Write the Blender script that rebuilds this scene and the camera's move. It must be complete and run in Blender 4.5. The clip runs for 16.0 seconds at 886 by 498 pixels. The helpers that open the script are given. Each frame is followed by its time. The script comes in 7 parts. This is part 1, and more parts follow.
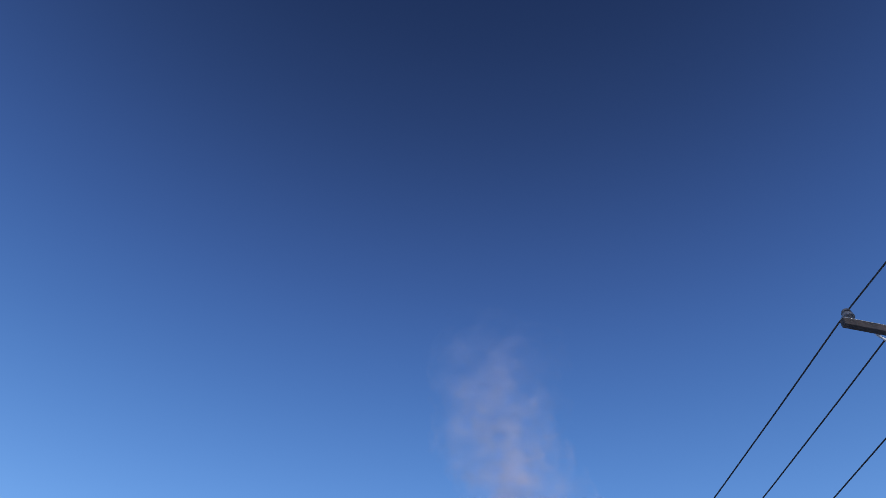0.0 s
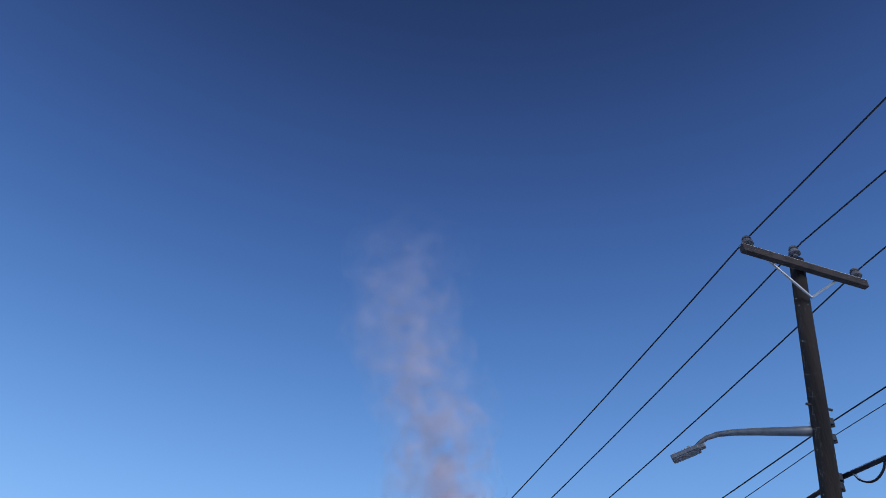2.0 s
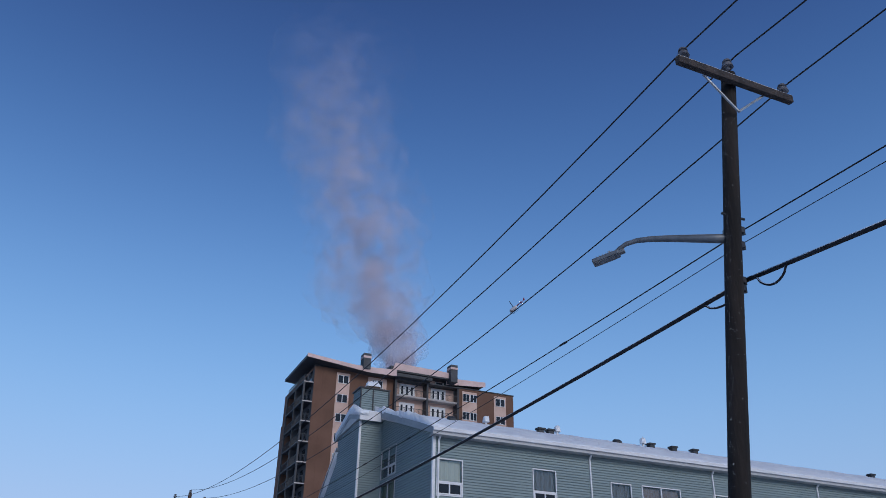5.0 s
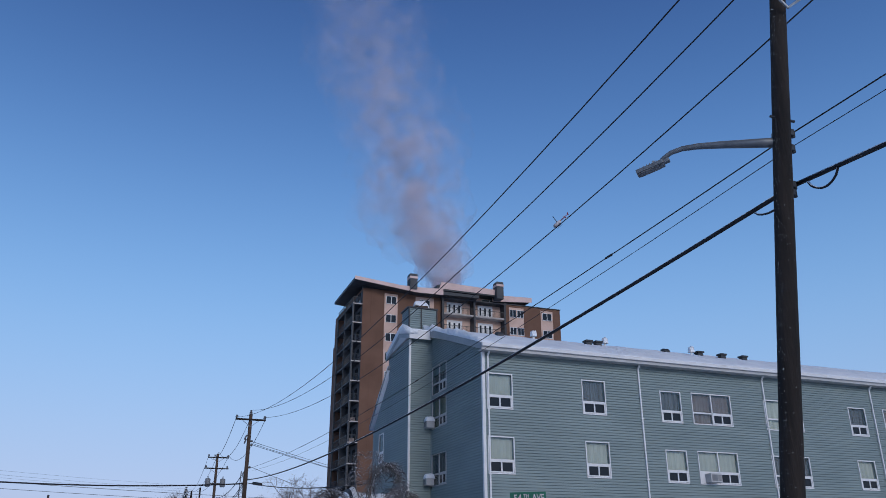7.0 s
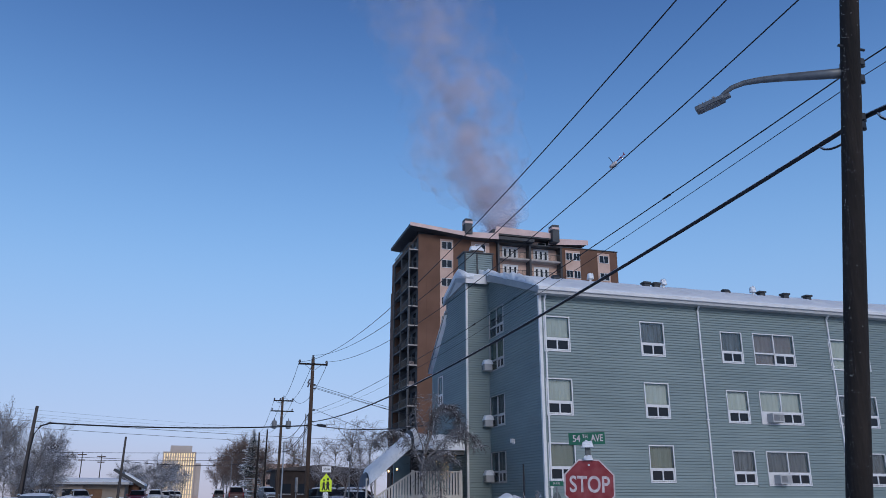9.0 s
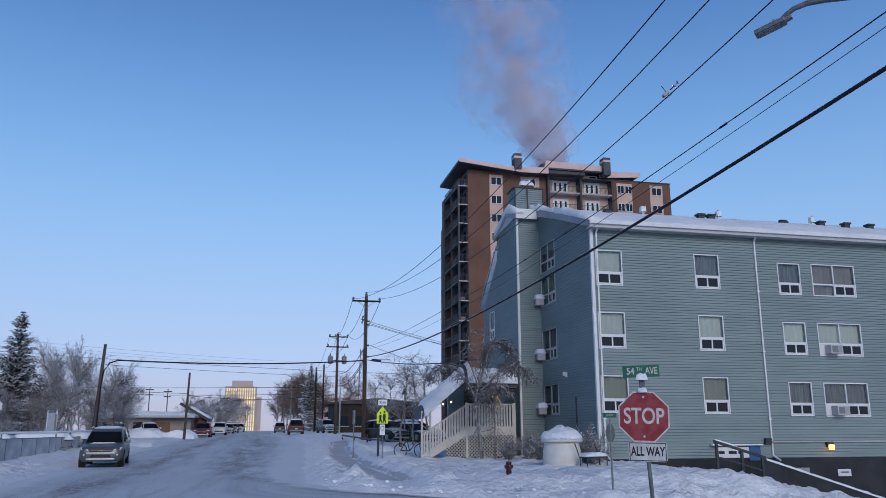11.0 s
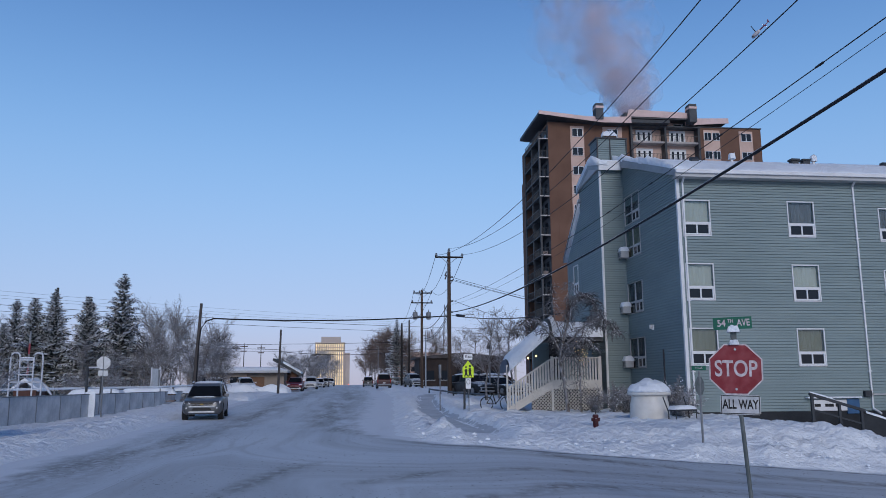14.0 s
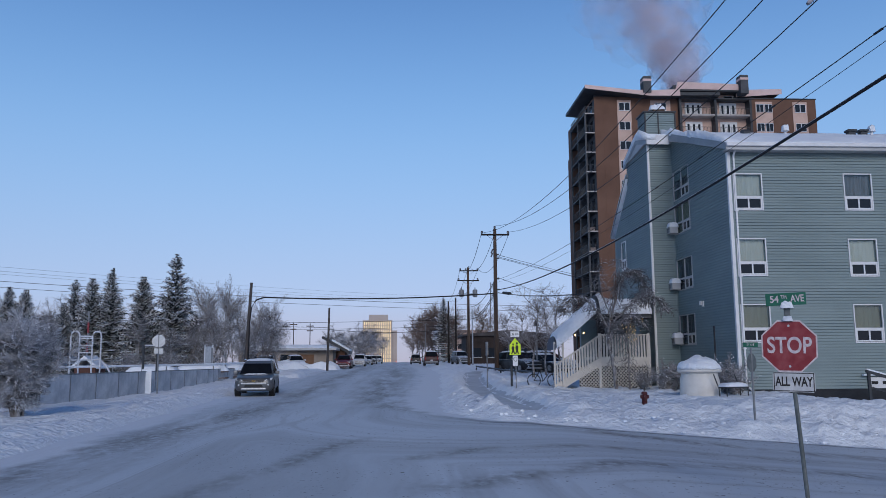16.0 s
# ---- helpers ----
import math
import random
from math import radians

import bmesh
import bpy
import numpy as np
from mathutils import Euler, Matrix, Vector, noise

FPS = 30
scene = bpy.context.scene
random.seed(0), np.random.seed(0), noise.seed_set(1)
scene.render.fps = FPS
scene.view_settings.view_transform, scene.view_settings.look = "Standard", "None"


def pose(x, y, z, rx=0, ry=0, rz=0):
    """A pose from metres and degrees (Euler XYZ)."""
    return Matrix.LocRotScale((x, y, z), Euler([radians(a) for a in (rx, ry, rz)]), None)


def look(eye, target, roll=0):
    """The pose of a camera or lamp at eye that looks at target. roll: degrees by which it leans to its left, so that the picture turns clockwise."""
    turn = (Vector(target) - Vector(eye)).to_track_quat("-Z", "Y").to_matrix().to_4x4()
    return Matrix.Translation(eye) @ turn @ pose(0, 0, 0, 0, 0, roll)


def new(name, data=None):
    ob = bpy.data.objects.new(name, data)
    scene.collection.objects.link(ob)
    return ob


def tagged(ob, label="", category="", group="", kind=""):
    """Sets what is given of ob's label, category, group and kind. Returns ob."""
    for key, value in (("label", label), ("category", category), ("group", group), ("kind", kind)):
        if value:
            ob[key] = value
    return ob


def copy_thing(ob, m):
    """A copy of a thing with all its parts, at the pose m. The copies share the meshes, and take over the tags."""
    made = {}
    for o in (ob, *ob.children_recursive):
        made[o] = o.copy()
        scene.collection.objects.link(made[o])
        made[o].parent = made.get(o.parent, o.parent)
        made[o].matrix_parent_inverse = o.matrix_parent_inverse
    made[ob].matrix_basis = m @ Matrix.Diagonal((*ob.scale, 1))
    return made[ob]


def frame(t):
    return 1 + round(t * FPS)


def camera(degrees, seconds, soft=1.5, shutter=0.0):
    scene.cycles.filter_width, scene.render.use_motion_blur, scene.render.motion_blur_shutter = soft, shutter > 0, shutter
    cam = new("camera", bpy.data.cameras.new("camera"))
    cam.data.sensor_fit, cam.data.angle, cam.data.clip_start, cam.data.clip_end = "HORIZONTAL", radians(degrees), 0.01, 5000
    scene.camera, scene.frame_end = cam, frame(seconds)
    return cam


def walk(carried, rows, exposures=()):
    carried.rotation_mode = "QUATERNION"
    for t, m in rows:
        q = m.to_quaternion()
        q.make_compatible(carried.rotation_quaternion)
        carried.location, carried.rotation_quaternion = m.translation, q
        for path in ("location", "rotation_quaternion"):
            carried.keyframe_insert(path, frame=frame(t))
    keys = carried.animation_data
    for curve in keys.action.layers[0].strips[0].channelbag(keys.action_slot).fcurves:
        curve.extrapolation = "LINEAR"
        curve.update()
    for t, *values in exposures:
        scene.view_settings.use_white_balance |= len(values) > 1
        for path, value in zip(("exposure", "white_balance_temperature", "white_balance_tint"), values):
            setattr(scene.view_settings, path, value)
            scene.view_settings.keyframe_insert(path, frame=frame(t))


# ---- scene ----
cam = camera(58.54, 16.0, soft=0.8)
EYE = (0.0, 0.0, 1.6)


def sway(t):
    """Sideways drift of the camera as its holder turns, in metres."""
    keys_ = ((0.0, 0.1), (2.0, 0.1), (4.0, 0.05), (9.0, 0.05), (11.5, 0.02), (13.5, 0.005), (16.0, 0.0))
    return float(np.interp(t, [k[0] for k in keys_], [k[1] for k in keys_]))


def view(t, yaw, pitch, roll):
    return pose(EYE[0] + sway(t), EYE[1], EYE[2], 90 + pitch, 0, yaw) @ pose(0, 0, 0, 0, 0, roll)


# seconds, yaw to the left, pitch up, roll
TURNS = [
    (0.0, -8.32, 48.45, 4.40),
    (0.5, -10.71, 46.97, 3.80),
    (1.0, -12.84, 45.68, 3.60),
    (1.5, -14.98, 43.62, 3.75),
    (2.0, -17.19, 41.21, 3.63),
    (2.5, -19.63, 38.93, 3.38),
    (3.0, -22.25, 36.14, 3.06),
    (3.5, -23.80, 33.34, 2.62),
    (4.0, -24.47, 30.91, 1.73),
    (4.2, -24.64, 29.99, 1.52),
    (6.3, -21.82, 23.68, -0.08),
    (6.5, -21.41, 22.92, 0.06),
    (7.0, -20.55, 21.48, -0.12),
    (7.5, -19.63, 20.48, 0.03),
    (8.0, -18.44, 19.54, 0.20),
    (8.5, -17.31, 18.45, 0.07),
    (9.0, -16.33, 17.49, 0.03),
    (9.2, -15.88, 17.08, 0.18),
    (11.3, -11.96, 12.30, -0.07),
    (11.5, -11.50, 11.97, 0.02),
    (12.0, -10.51, 11.38, 0.24),
    (12.5, -9.67, 10.85, 0.19),
    (13.0, -8.86, 10.37, -0.05),
    (13.5, -7.78, 10.07, -0.17),
    (14.0, -6.58, 9.67, -0.32),
    (14.5, -5.41, 9.11, -0.45),
    (15.0, -4.41, 8.66, -0.47),
    (15.5, -3.76, 8.37, -0.44),
    (16.0, -3.21, 8.08, -0.37),
]
walk(cam, [(t, view(t, a, b, c)) for t, a, b, c in TURNS], [(0, 0.70), (1, 0.71), (2, 0.54), (3, 0.32), (3.5, 0.14), (4, 0.24), (6.5, 0.26), (9, 0.30), (12, 0.36), (13.5, 0.30), (16, 0.27)])

# ---- light: clear winter dawn, the sun behind the camera ----
SUN_EL, SUN_AZ = 24.0, 178.0  # degrees; azimuth clockwise from +y
world = bpy.data.worlds.new("dawn_sky")
scene.world = world
world.use_nodes = True
wn, wl = world.node_tree.nodes, world.node_tree.links
wn.clear()
w_out = wn.new("ShaderNodeOutputWorld")
w_bg = wn.new("ShaderNodeBackground")
w_sky = wn.new("ShaderNodeTexSky")
w_sky.sky_type = "NISHITA"
w_sky.sun_disc = False
w_sky.sun_elevation = radians(SUN_EL)
w_sky.sun_rotation = radians(-SUN_AZ)
w_sky.altitude = 200
w_sky.air_density = 1.0
w_sky.dust_density = 0.1
w_sky.ozone_density = 1.6
w_co = wn.new("ShaderNodeTexCoord")
w_sep = wn.new("ShaderNodeSeparateXYZ")
w_ramp = wn.new("ShaderNodeValToRGB")
w_mul = wn.new("ShaderNodeMix")
w_mul.data_type, w_mul.blend_type = "RGBA", "MULTIPLY"
w_mul.inputs[0].default_value = 1.0
w_bw = wn.new("ShaderNodeRGBToBW")
wl.new(w_co.outputs["Generated"], w_sep.inputs[0])
wl.new(w_sep.outputs["Z"], w_ramp.inputs[0])
wl.new(w_sky.outputs[0], w_bw.inputs[0])
w_even = wn.new("ShaderNodeMath")
w_even.operation = "POWER"
w_even.inputs[1].default_value = 0.36
wl.new(w_bw.outputs[0], w_even.inputs[0])
wl.new(w_even.outputs[0], w_mul.inputs[6])
wl.new(w_ramp.outputs[0], w_mul.inputs[7])
wl.new(w_mul.outputs[2], w_bg.inputs[0])
wl.new(w_bg.outputs[0], w_out.inputs[0])
w_bg.inputs[1].default_value = 0.46
ramp = w_ramp.color_ramp
ramp.interpolation = "B_SPLINE"
SKY = [(0.0, (0.36, 0.34, 0.42)), (0.08, (0.385, 0.49, 0.70)), (0.26, (0.29, 0.56, 0.97)), (0.42, (0.165, 0.385, 0.845)), (0.57, (0.086, 0.226, 0.60)), (0.71, (0.056, 0.136, 0.43)), (0.87, (0.0215, 0.048, 0.152)), (1.0, (0.0135, 0.033, 0.115))]
for at_, c_ in SKY[1:-1]:
    ramp.elements.new(at_).color = (*c_, 1)
ramp.elements[0].position, ramp.elements[0].color = 0.0, (*SKY[0][1], 1)
ramp.elements[len(SKY) - 1].position, ramp.elements[len(SKY) - 1].color = 1.0, (*SKY[-1][1], 1)

sun = new("sun", bpy.data.lights.new("sun", "SUN"))
sun.data.energy, sun.data.angle, sun.data.color = 1.05, radians(28), (1.0, 0.92, 0.86)
sun_way = Vector((math.sin(radians(SUN_AZ)), math.cos(radians(SUN_AZ)), math.tan(radians(SUN_EL))))
sun.matrix_world = look(sun_way * 100, (0, 0, 0))
scene.cycles.transparent_max_bounces = 64


# ---- materials ----
def nodes_of(name):
    m = bpy.data.materials.new(name)
    m.use_nodes = True
    n, l = m.node_tree.nodes, m.node_tree.links
    return m, n, l, n["Principled BSDF"]


def mat(name, a, b=None, scale=3.0, rough=0.7, metal=0.0, bump=0.0, bscale=None, fine=0.0, stretch=(1, 1, 1),
        emit=None, power=0.0, bdist=0.02, snow=0.0, rand=0.0, lo=0.35, hi=0.65, spec=0.4):
    """Two colours mixed by noise at two scales, with bump; snow: how much white lies on upward faces."""
    m, n, l, p = nodes_of(name)
    b = b or a
    co = n.new("ShaderNodeTexCoord")
    mp = n.new("ShaderNodeMapping")
    mp.inputs["Scale"].default_value = stretch
    l.new(co.outputs["Object"], mp.inputs[0])
    big = n.new("ShaderNodeTexNoise")
    big.inputs["Scale"].default_value, big.inputs["Detail"].default_value = scale, 5
    l.new(mp.outputs[0], big.inputs[0])
    ramp_ = n.new("ShaderNodeValToRGB")
    ramp_.color_ramp.elements[0].position, ramp_.color_ramp.elements[0].color = lo, (*a, 1)
    ramp_.color_ramp.elements[1].position, ramp_.color_ramp.elements[1].color = hi, (*b, 1)
    l.new(big.outputs[0], ramp_.inputs[0])
    colour = ramp_.outputs[0]
    small = n.new("ShaderNodeTexNoise")
    small.inputs["Scale"].default_value, small.inputs["Detail"].default_value = bscale or scale * 9, 4
    l.new(mp.outputs[0], small.inputs[0])
    if fine or rand:
        hsv = n.new("ShaderNodeHueSaturation")
        l.new(colour, hsv.inputs["Color"])
        ma = n.new("ShaderNodeMath")
        ma.operation = "MULTIPLY_ADD"
        ma.inputs[1].default_value, ma.inputs[2].default_value = 2 * fine, 1 - fine
        l.new(small.outputs[0], ma.inputs[0])
        last = ma.outputs[0]
        if rand:
            info = n.new("ShaderNodeObjectInfo")
            mb = n.new("ShaderNodeMath")
            mb.operation = "MULTIPLY_ADD"
            mb.inputs[1].default_value = rand
            l.new(info.outputs["Random"], mb.inputs[0])
            l.new(last, mb.inputs[2])
            last = mb.outputs[0]
        l.new(last, hsv.inputs["Value"])
        colour = hsv.outputs[0]
    if snow:
        geo_ = n.new("ShaderNodeNewGeometry")
        sep = n.new("ShaderNodeSeparateXYZ")
        l.new(geo_.outputs["Normal"], sep.inputs[0])
        add = n.new("ShaderNodeMath")
        add.operation = "ADD"
        l.new(sep.outputs["Z"], add.inputs[0])
        l.new(small.outputs[0], add.inputs[1])
        cut = n.new("ShaderNodeMapRange")
        cut.inputs[1].default_value, cut.inputs[2].default_value = 1.35 - snow, 1.6 - snow
        l.new(add.outputs[0], cut.inputs[0])
        mix = n.new("ShaderNodeMix")
        mix.data_type = "RGBA"
        l.new(cut.outputs[0], mix.inputs[0])
        l.new(colour, mix.inputs[6])
        mix.inputs[7].default_value = (0.82, 0.84, 0.88, 1)
        colour = mix.outputs[2]
    l.new(colour, p.inputs["Base Color"])
    p.inputs["Roughness"].default_value, p.inputs["Metallic"].default_value = rough, metal
    p.inputs["Specular IOR Level"].default_value = spec
    if bump:
        bp = n.new("ShaderNodeBump")
        bp.inputs["Strength"].default_value, bp.inputs["Distance"].default_value = bump, bdist
        l.new(small.outputs[0], bp.inputs["Height"])
        l.new(bp.outputs[0], p.inputs["Normal"])
    if emit:
        p.inputs["Emission Color"].default_value, p.inputs["Emission Strength"].default_value = (*emit, 1), power
    return m


SNOW = mat("snow", (0.77, 0.81, 0.86), (0.87, 0.905, 0.935), 0.8, 0.8, bump=1.0, bscale=6.0, bdist=0.09, fine=0.05, spec=0.2)
SIDING = mat("vinyl_siding", (0.188, 0.246, 0.249), (0.222, 0.283, 0.283), 0.35, 0.55, bump=0.12, bscale=30, fine=0.08, rand=0.05, stretch=(1, 1, 3))
TRIM = mat("white_trim", (0.66, 0.67, 0.68), (0.76, 0.76, 0.76), 2, 0.5, fine=0.06, bump=0.1)
FASCIA = mat("pale_fascia", (0.40, 0.41, 0.42), (0.48, 0.48, 0.48), 0.7, 0.55, fine=0.08, bump=0.1)
# darker, bluer than the fascia: shade on the end-wall roof edges, painted in
RAKE = mat("shaded_rake", (0.25, 0.28, 0.30), (0.31, 0.34, 0.36), 1, 0.6, fine=0.08)
FOUND = mat("dark_foundation", (0.018, 0.021, 0.025), (0.032, 0.035, 0.04), 1.2, 0.8, bump=0.4, fine=0.15)
BLIND = mat("window_blind", (0.52, 0.54, 0.46), (0.60, 0.61, 0.53), 1.5, 0.8, fine=0.08, rand=0.2, stretch=(6, 6, 0.6))
DRAPE = mat("grey_curtain", (0.10, 0.105, 0.11), (0.19, 0.195, 0.2), 5, 0.85, fine=0.1, rand=0.3, stretch=(3, 3, 0.15))
ROSE = mat("mauve_blind", (0.24, 0.19, 0.18), (0.3, 0.25, 0.23), 1.5, 0.8, fine=0.1)
# near-black colour with the shade of unlit depth painted in
DARK = mat("shade_black", (0.012, 0.013, 0.015), (0.03, 0.03, 0.035), 2, 0.6)
BROWN = mat("brown_brick", (0.127, 0.066, 0.043), (0.168, 0.09, 0.06), 0.35, 0.85, bump=0.2, bscale=12, fine=0.12)
CREAM = mat("cream_stucco", (0.52, 0.36, 0.29), (0.62, 0.44, 0.36), 0.5, 0.8, bump=0.15, fine=0.06)
STEEL = mat("charcoal_steel", (0.028, 0.032, 0.038), (0.045, 0.05, 0.056), 2, 0.55, fine=0.1)
ROOFPINK = mat("rose_metal_fascia", (0.58, 0.42, 0.38), (0.68, 0.50, 0.46), 0.5, 0.5, fine=0.08)
CONC = mat("balcony_concrete", (0.42, 0.38, 0.36), (0.52, 0.48, 0.45), 1, 0.85, fine=0.1, bump=0.2)
POLE = mat("tarred_pole", (0.012, 0.010, 0.009), (0.03, 0.023, 0.019), 5, 0.9, bump=0.7, bscale=30, fine=0.3, stretch=(1, 1, 0.12), hi=0.7)
POLE2 = mat("weathered_pole", (0.06, 0.042, 0.032), (0.105, 0.07, 0.05), 4, 0.9, bump=0.5, fine=0.2, stretch=(1, 1, 0.1))
GREYWOOD = mat("grey_pole_wood", (0.055, 0.05, 0.05), (0.095, 0.085, 0.08), 4, 0.9, bump=0.5, fine=0.2, stretch=(1, 1, 0.1))
FROSTWOOD = mat("frosted_crossarm", (0.035, 0.03, 0.028), (0.07, 0.055, 0.05), 6, 0.9, bump=0.6, fine=0.2, snow=0.7)
WIRE = mat("black_wire", (0.012, 0.012, 0.016), None, 3, 0.6)
CABLE = mat("frosted_cable", (0.014, 0.014, 0.018), (0.03, 0.03, 0.035), 3, 0.8, bump=0.5, snow=0.55, bscale=25)
CERAMIC = mat("brown_porcelain", (0.10, 0.10, 0.11), (0.18, 0.18, 0.19), 8, 0.25, snow=0.3)
GALV = mat("galvanised_steel", (0.34, 0.36, 0.38), (0.46, 0.48, 0.5), 9, 0.45, metal=0.6, fine=0.12, snow=0.3)
LAMPGREY = mat("lamp_grey", (0.13, 0.145, 0.16), (0.19, 0.205, 0.22), 9, 0.5, metal=0.3, fine=0.12, snow=0.05)
GREYPAINT = mat("grey_paint", (0.15, 0.16, 0.17), (0.22, 0.23, 0.24), 5, 0.5, fine=0.1)


def glass_mat():
    m, n, l, p = nodes_of("window_glass")
    p.inputs["Base Color"].default_value = (0.75, 0.8, 0.82, 1)
    p.inputs["Roughness"].default_value = 0.03
    tr = n.new("ShaderNodeBsdfTransparent")
    tr.inputs[0].default_value = (0.82, 0.86, 0.87, 1)
    gl = n.new("ShaderNodeBsdfGlossy")
    gl.inputs["Roughness"].default_value = 0.03
    mx = n.new("ShaderNodeMixShader")
    mx.inputs[0].default_value = 0.06
    l.new(tr.outputs[0], mx.inputs[1])
    l.new(gl.outputs[0], mx.inputs[2])
    l.new(mx.outputs[0], n["Material Output"].inputs[0])
    return m


GLASS = glass_mat()


def dark_glass():
    m, n, l, p = nodes_of("dark_glazing")
    p.inputs["Base Color"].default_value = (0.02, 0.024, 0.03, 1)
    p.inputs["Roughness"].default_value = 0.06
    p.inputs["Specular IOR Level"].default_value = 0.25
    return m


DGLASS = dark_glass()


def road_mat():
    """Packed grey snow with sandy wheel tracks along both streets and scattered grit."""
    m, n, l, p = nodes_of("packed_snow_road")
    co = n.new("ShaderNodeTexCoord")

    def noise_(scale, stretch, detail=6):
        mp = n.new("ShaderNodeMapping")
        mp.inputs["Scale"].default_value = stretch
        l.new(co.outputs["Object"], mp.inputs[0])
        t = n.new("ShaderNodeTexNoise")
        t.inputs["Scale"].default_value, t.inputs["Detail"].default_value = scale, detail
        l.new(mp.outputs[0], t.inputs[0])
        return t.outputs[0]

    def rng(v, a, b):
        r = n.new("ShaderNodeMapRange")
        r.inputs[1].default_value, r.inputs[2].default_value = a, b
        l.new(v, r.inputs[0])
        return r.outputs[0]

    def mixc(f, a, b):
        x = n.new("ShaderNodeMix")
        x.data_type = "RGBA"
        l.new(f, x.inputs[0])
        for s, v in ((6, a), (7, b)):
            if isinstance(v, tuple):
                x.inputs[s].default_value = (*v, 1)
            else:
                l.new(v, x.inputs[s])
        return x.outputs[2]

    at_lane = n.new("ShaderNodeAttribute")
    at_lane.attribute_name = "lane"
    at_cover = n.new("ShaderNodeAttribute")
    at_cover.attribute_name = "cover"
    sep = n.new("ShaderNodeSeparateXYZ")
    l.new(co.outputs["Object"], sep.inputs[0])

    def maths(op, a, b):
        x = n.new("ShaderNodeMath")
        x.operation = op
        for s, v in ((0, a), (1, b)):
            if isinstance(v, (int, float)):
                x.inputs[s].default_value = v
            else:
                l.new(v, x.inputs[s])
        return x.outputs[0]

    def streak(width, along, lo, hi, seed):
        """Streaks that follow the lanes and bend round the corner with the bank."""
        v = n.new("ShaderNodeCombineXYZ")
        l.new(maths("MULTIPLY", at_lane.outputs["Fac"], width), v.inputs[0])
        l.new(maths("MULTIPLY", sep.outputs["Y"], along), v.inputs[1])
        l.new(maths("MULTIPLY_ADD", sep.outputs["X"], along), v.inputs[2])
        t = n.new("ShaderNodeTexNoise")
        t.inputs["Scale"].default_value, t.inputs["Detail"].default_value = 1.0, 5
        sh = n.new("ShaderNodeVectorMath")
        sh.inputs[1].default_value = (seed, seed * 2, 0)
        l.new(v.outputs[0], sh.inputs[0])
        l.new(sh.outputs[0], t.inputs[0])
        return rng(t.outputs[0], lo, hi)

    base = mixc(rng(noise_(0.22, (1, 0.5, 1)), 0.3, 0.7), (0.53, 0.565, 0.61), (0.64, 0.675, 0.71))
    base = mixc(maths("MULTIPLY", streak(0.75, 0.035, 0.50, 0.66, 3.0), 0.55), base, (0.36, 0.37, 0.385))
    base = mixc(maths("MULTIPLY", streak(3.2, 0.10, 0.52, 0.70, 9.0), 0.55), base, (0.38, 0.385, 0.395))
    base = mixc(maths("MULTIPLY", streak(2.2, 0.08, 0.58, 0.72, 21.0), 0.6), base, (0.60, 0.635, 0.68))
    grit = maths("MULTIPLY", rng(noise_(11, (1, 1, 1), 2), 0.655, 0.69), rng(noise_(0.4, (1, 1, 1), 3), 0.40, 0.55))
    base = mixc(grit, base, (0.11, 0.105, 0.10))
    at_worn = n.new("ShaderNodeAttribute")
    at_worn.attribute_name = "worn"
    patchy = maths("MULTIPLY", rng(noise_(1.1, (1, 0.22, 1), 6), 0.33, 0.58), rng(noise_(6.0, (1, 0.5, 1), 5), 0.28, 0.55))
    base = mixc(maths("MULTIPLY", at_worn.outputs["Fac"], maths("MULTIPLY", patchy, 0.85)), base, (0.17, 0.155, 0.145))
    # snow spills over the edge, and a dirty line lies where the plough stopped
    ragged = maths("ADD", at_cover.outputs["Fac"], maths("MULTIPLY", maths("SUBTRACT", noise_(1.6, (1, 0.6, 1), 6), 0.5), 0.9))
    base = mixc(rng(ragged, 0.35, 0.75), base, (0.72, 0.74, 0.78))
    off = maths("ADD", at_lane.outputs["Fac"], maths("MULTIPLY", noise_(1.3, (1, 1, 1), 5), 0.3))
    line = maths("MULTIPLY", rng(off, -0.42, -0.24), rng(off, 0.10, -0.12))
    line = maths("MULTIPLY", line, maths("MULTIPLY", rng(sep.outputs["X"], 0.5, 3.0), rng(sep.outputs["Y"], 34.0, 22.0)))
    base = mixc(maths("MULTIPLY", line, maths("MULTIPLY", rng(noise_(2.4, (1, 1, 1), 5), 0.3, 0.6), 0.9)), base, (0.13, 0.125, 0.125))
    l.new(base, p.inputs["Base Color"])
    p.inputs["Roughness"].default_value = 0.62
    p.inputs["Specular IOR Level"].default_value = 0.35
    bp = n.new("ShaderNodeBump")
    bp.inputs["Strength"].default_value, bp.inputs["Distance"].default_value = 0.6, 0.03
    l.new(noise_(6, (1, 0.35, 1), 8), bp.inputs["Height"])
    l.new(bp.outputs[0], p.inputs["Normal"])
    return m


ROAD = road_mat()


# ---- building helpers ----
def mesh_of(name, bm):
    me = bpy.data.meshes.new(name)
    bm.to_mesh(me)
    bm.free()
    return me


def part(name, bm, material, parent=None, label="", smooth=False, at=None):
    me = mesh_of(name, bm) if isinstance(bm, bmesh.types.BMesh) else bm
    if not me.materials:
        me.materials.append(material)
    if smooth:
        me.shade_smooth()
    ob = new(name, me)
    if parent:
        ob.parent = parent
    if at is not None:
        ob.matrix_basis = at
    if label:
        ob["label"] = label
    return ob


def thing(name, label, category, group="", kind="", at=(0, 0, 0), turn=0):
    ob = new(name)
    ob.empty_display_size = 0.1
    ob.matrix_basis = pose(*at, 0, 0, turn)
    return tagged(ob, label, category, group, kind)


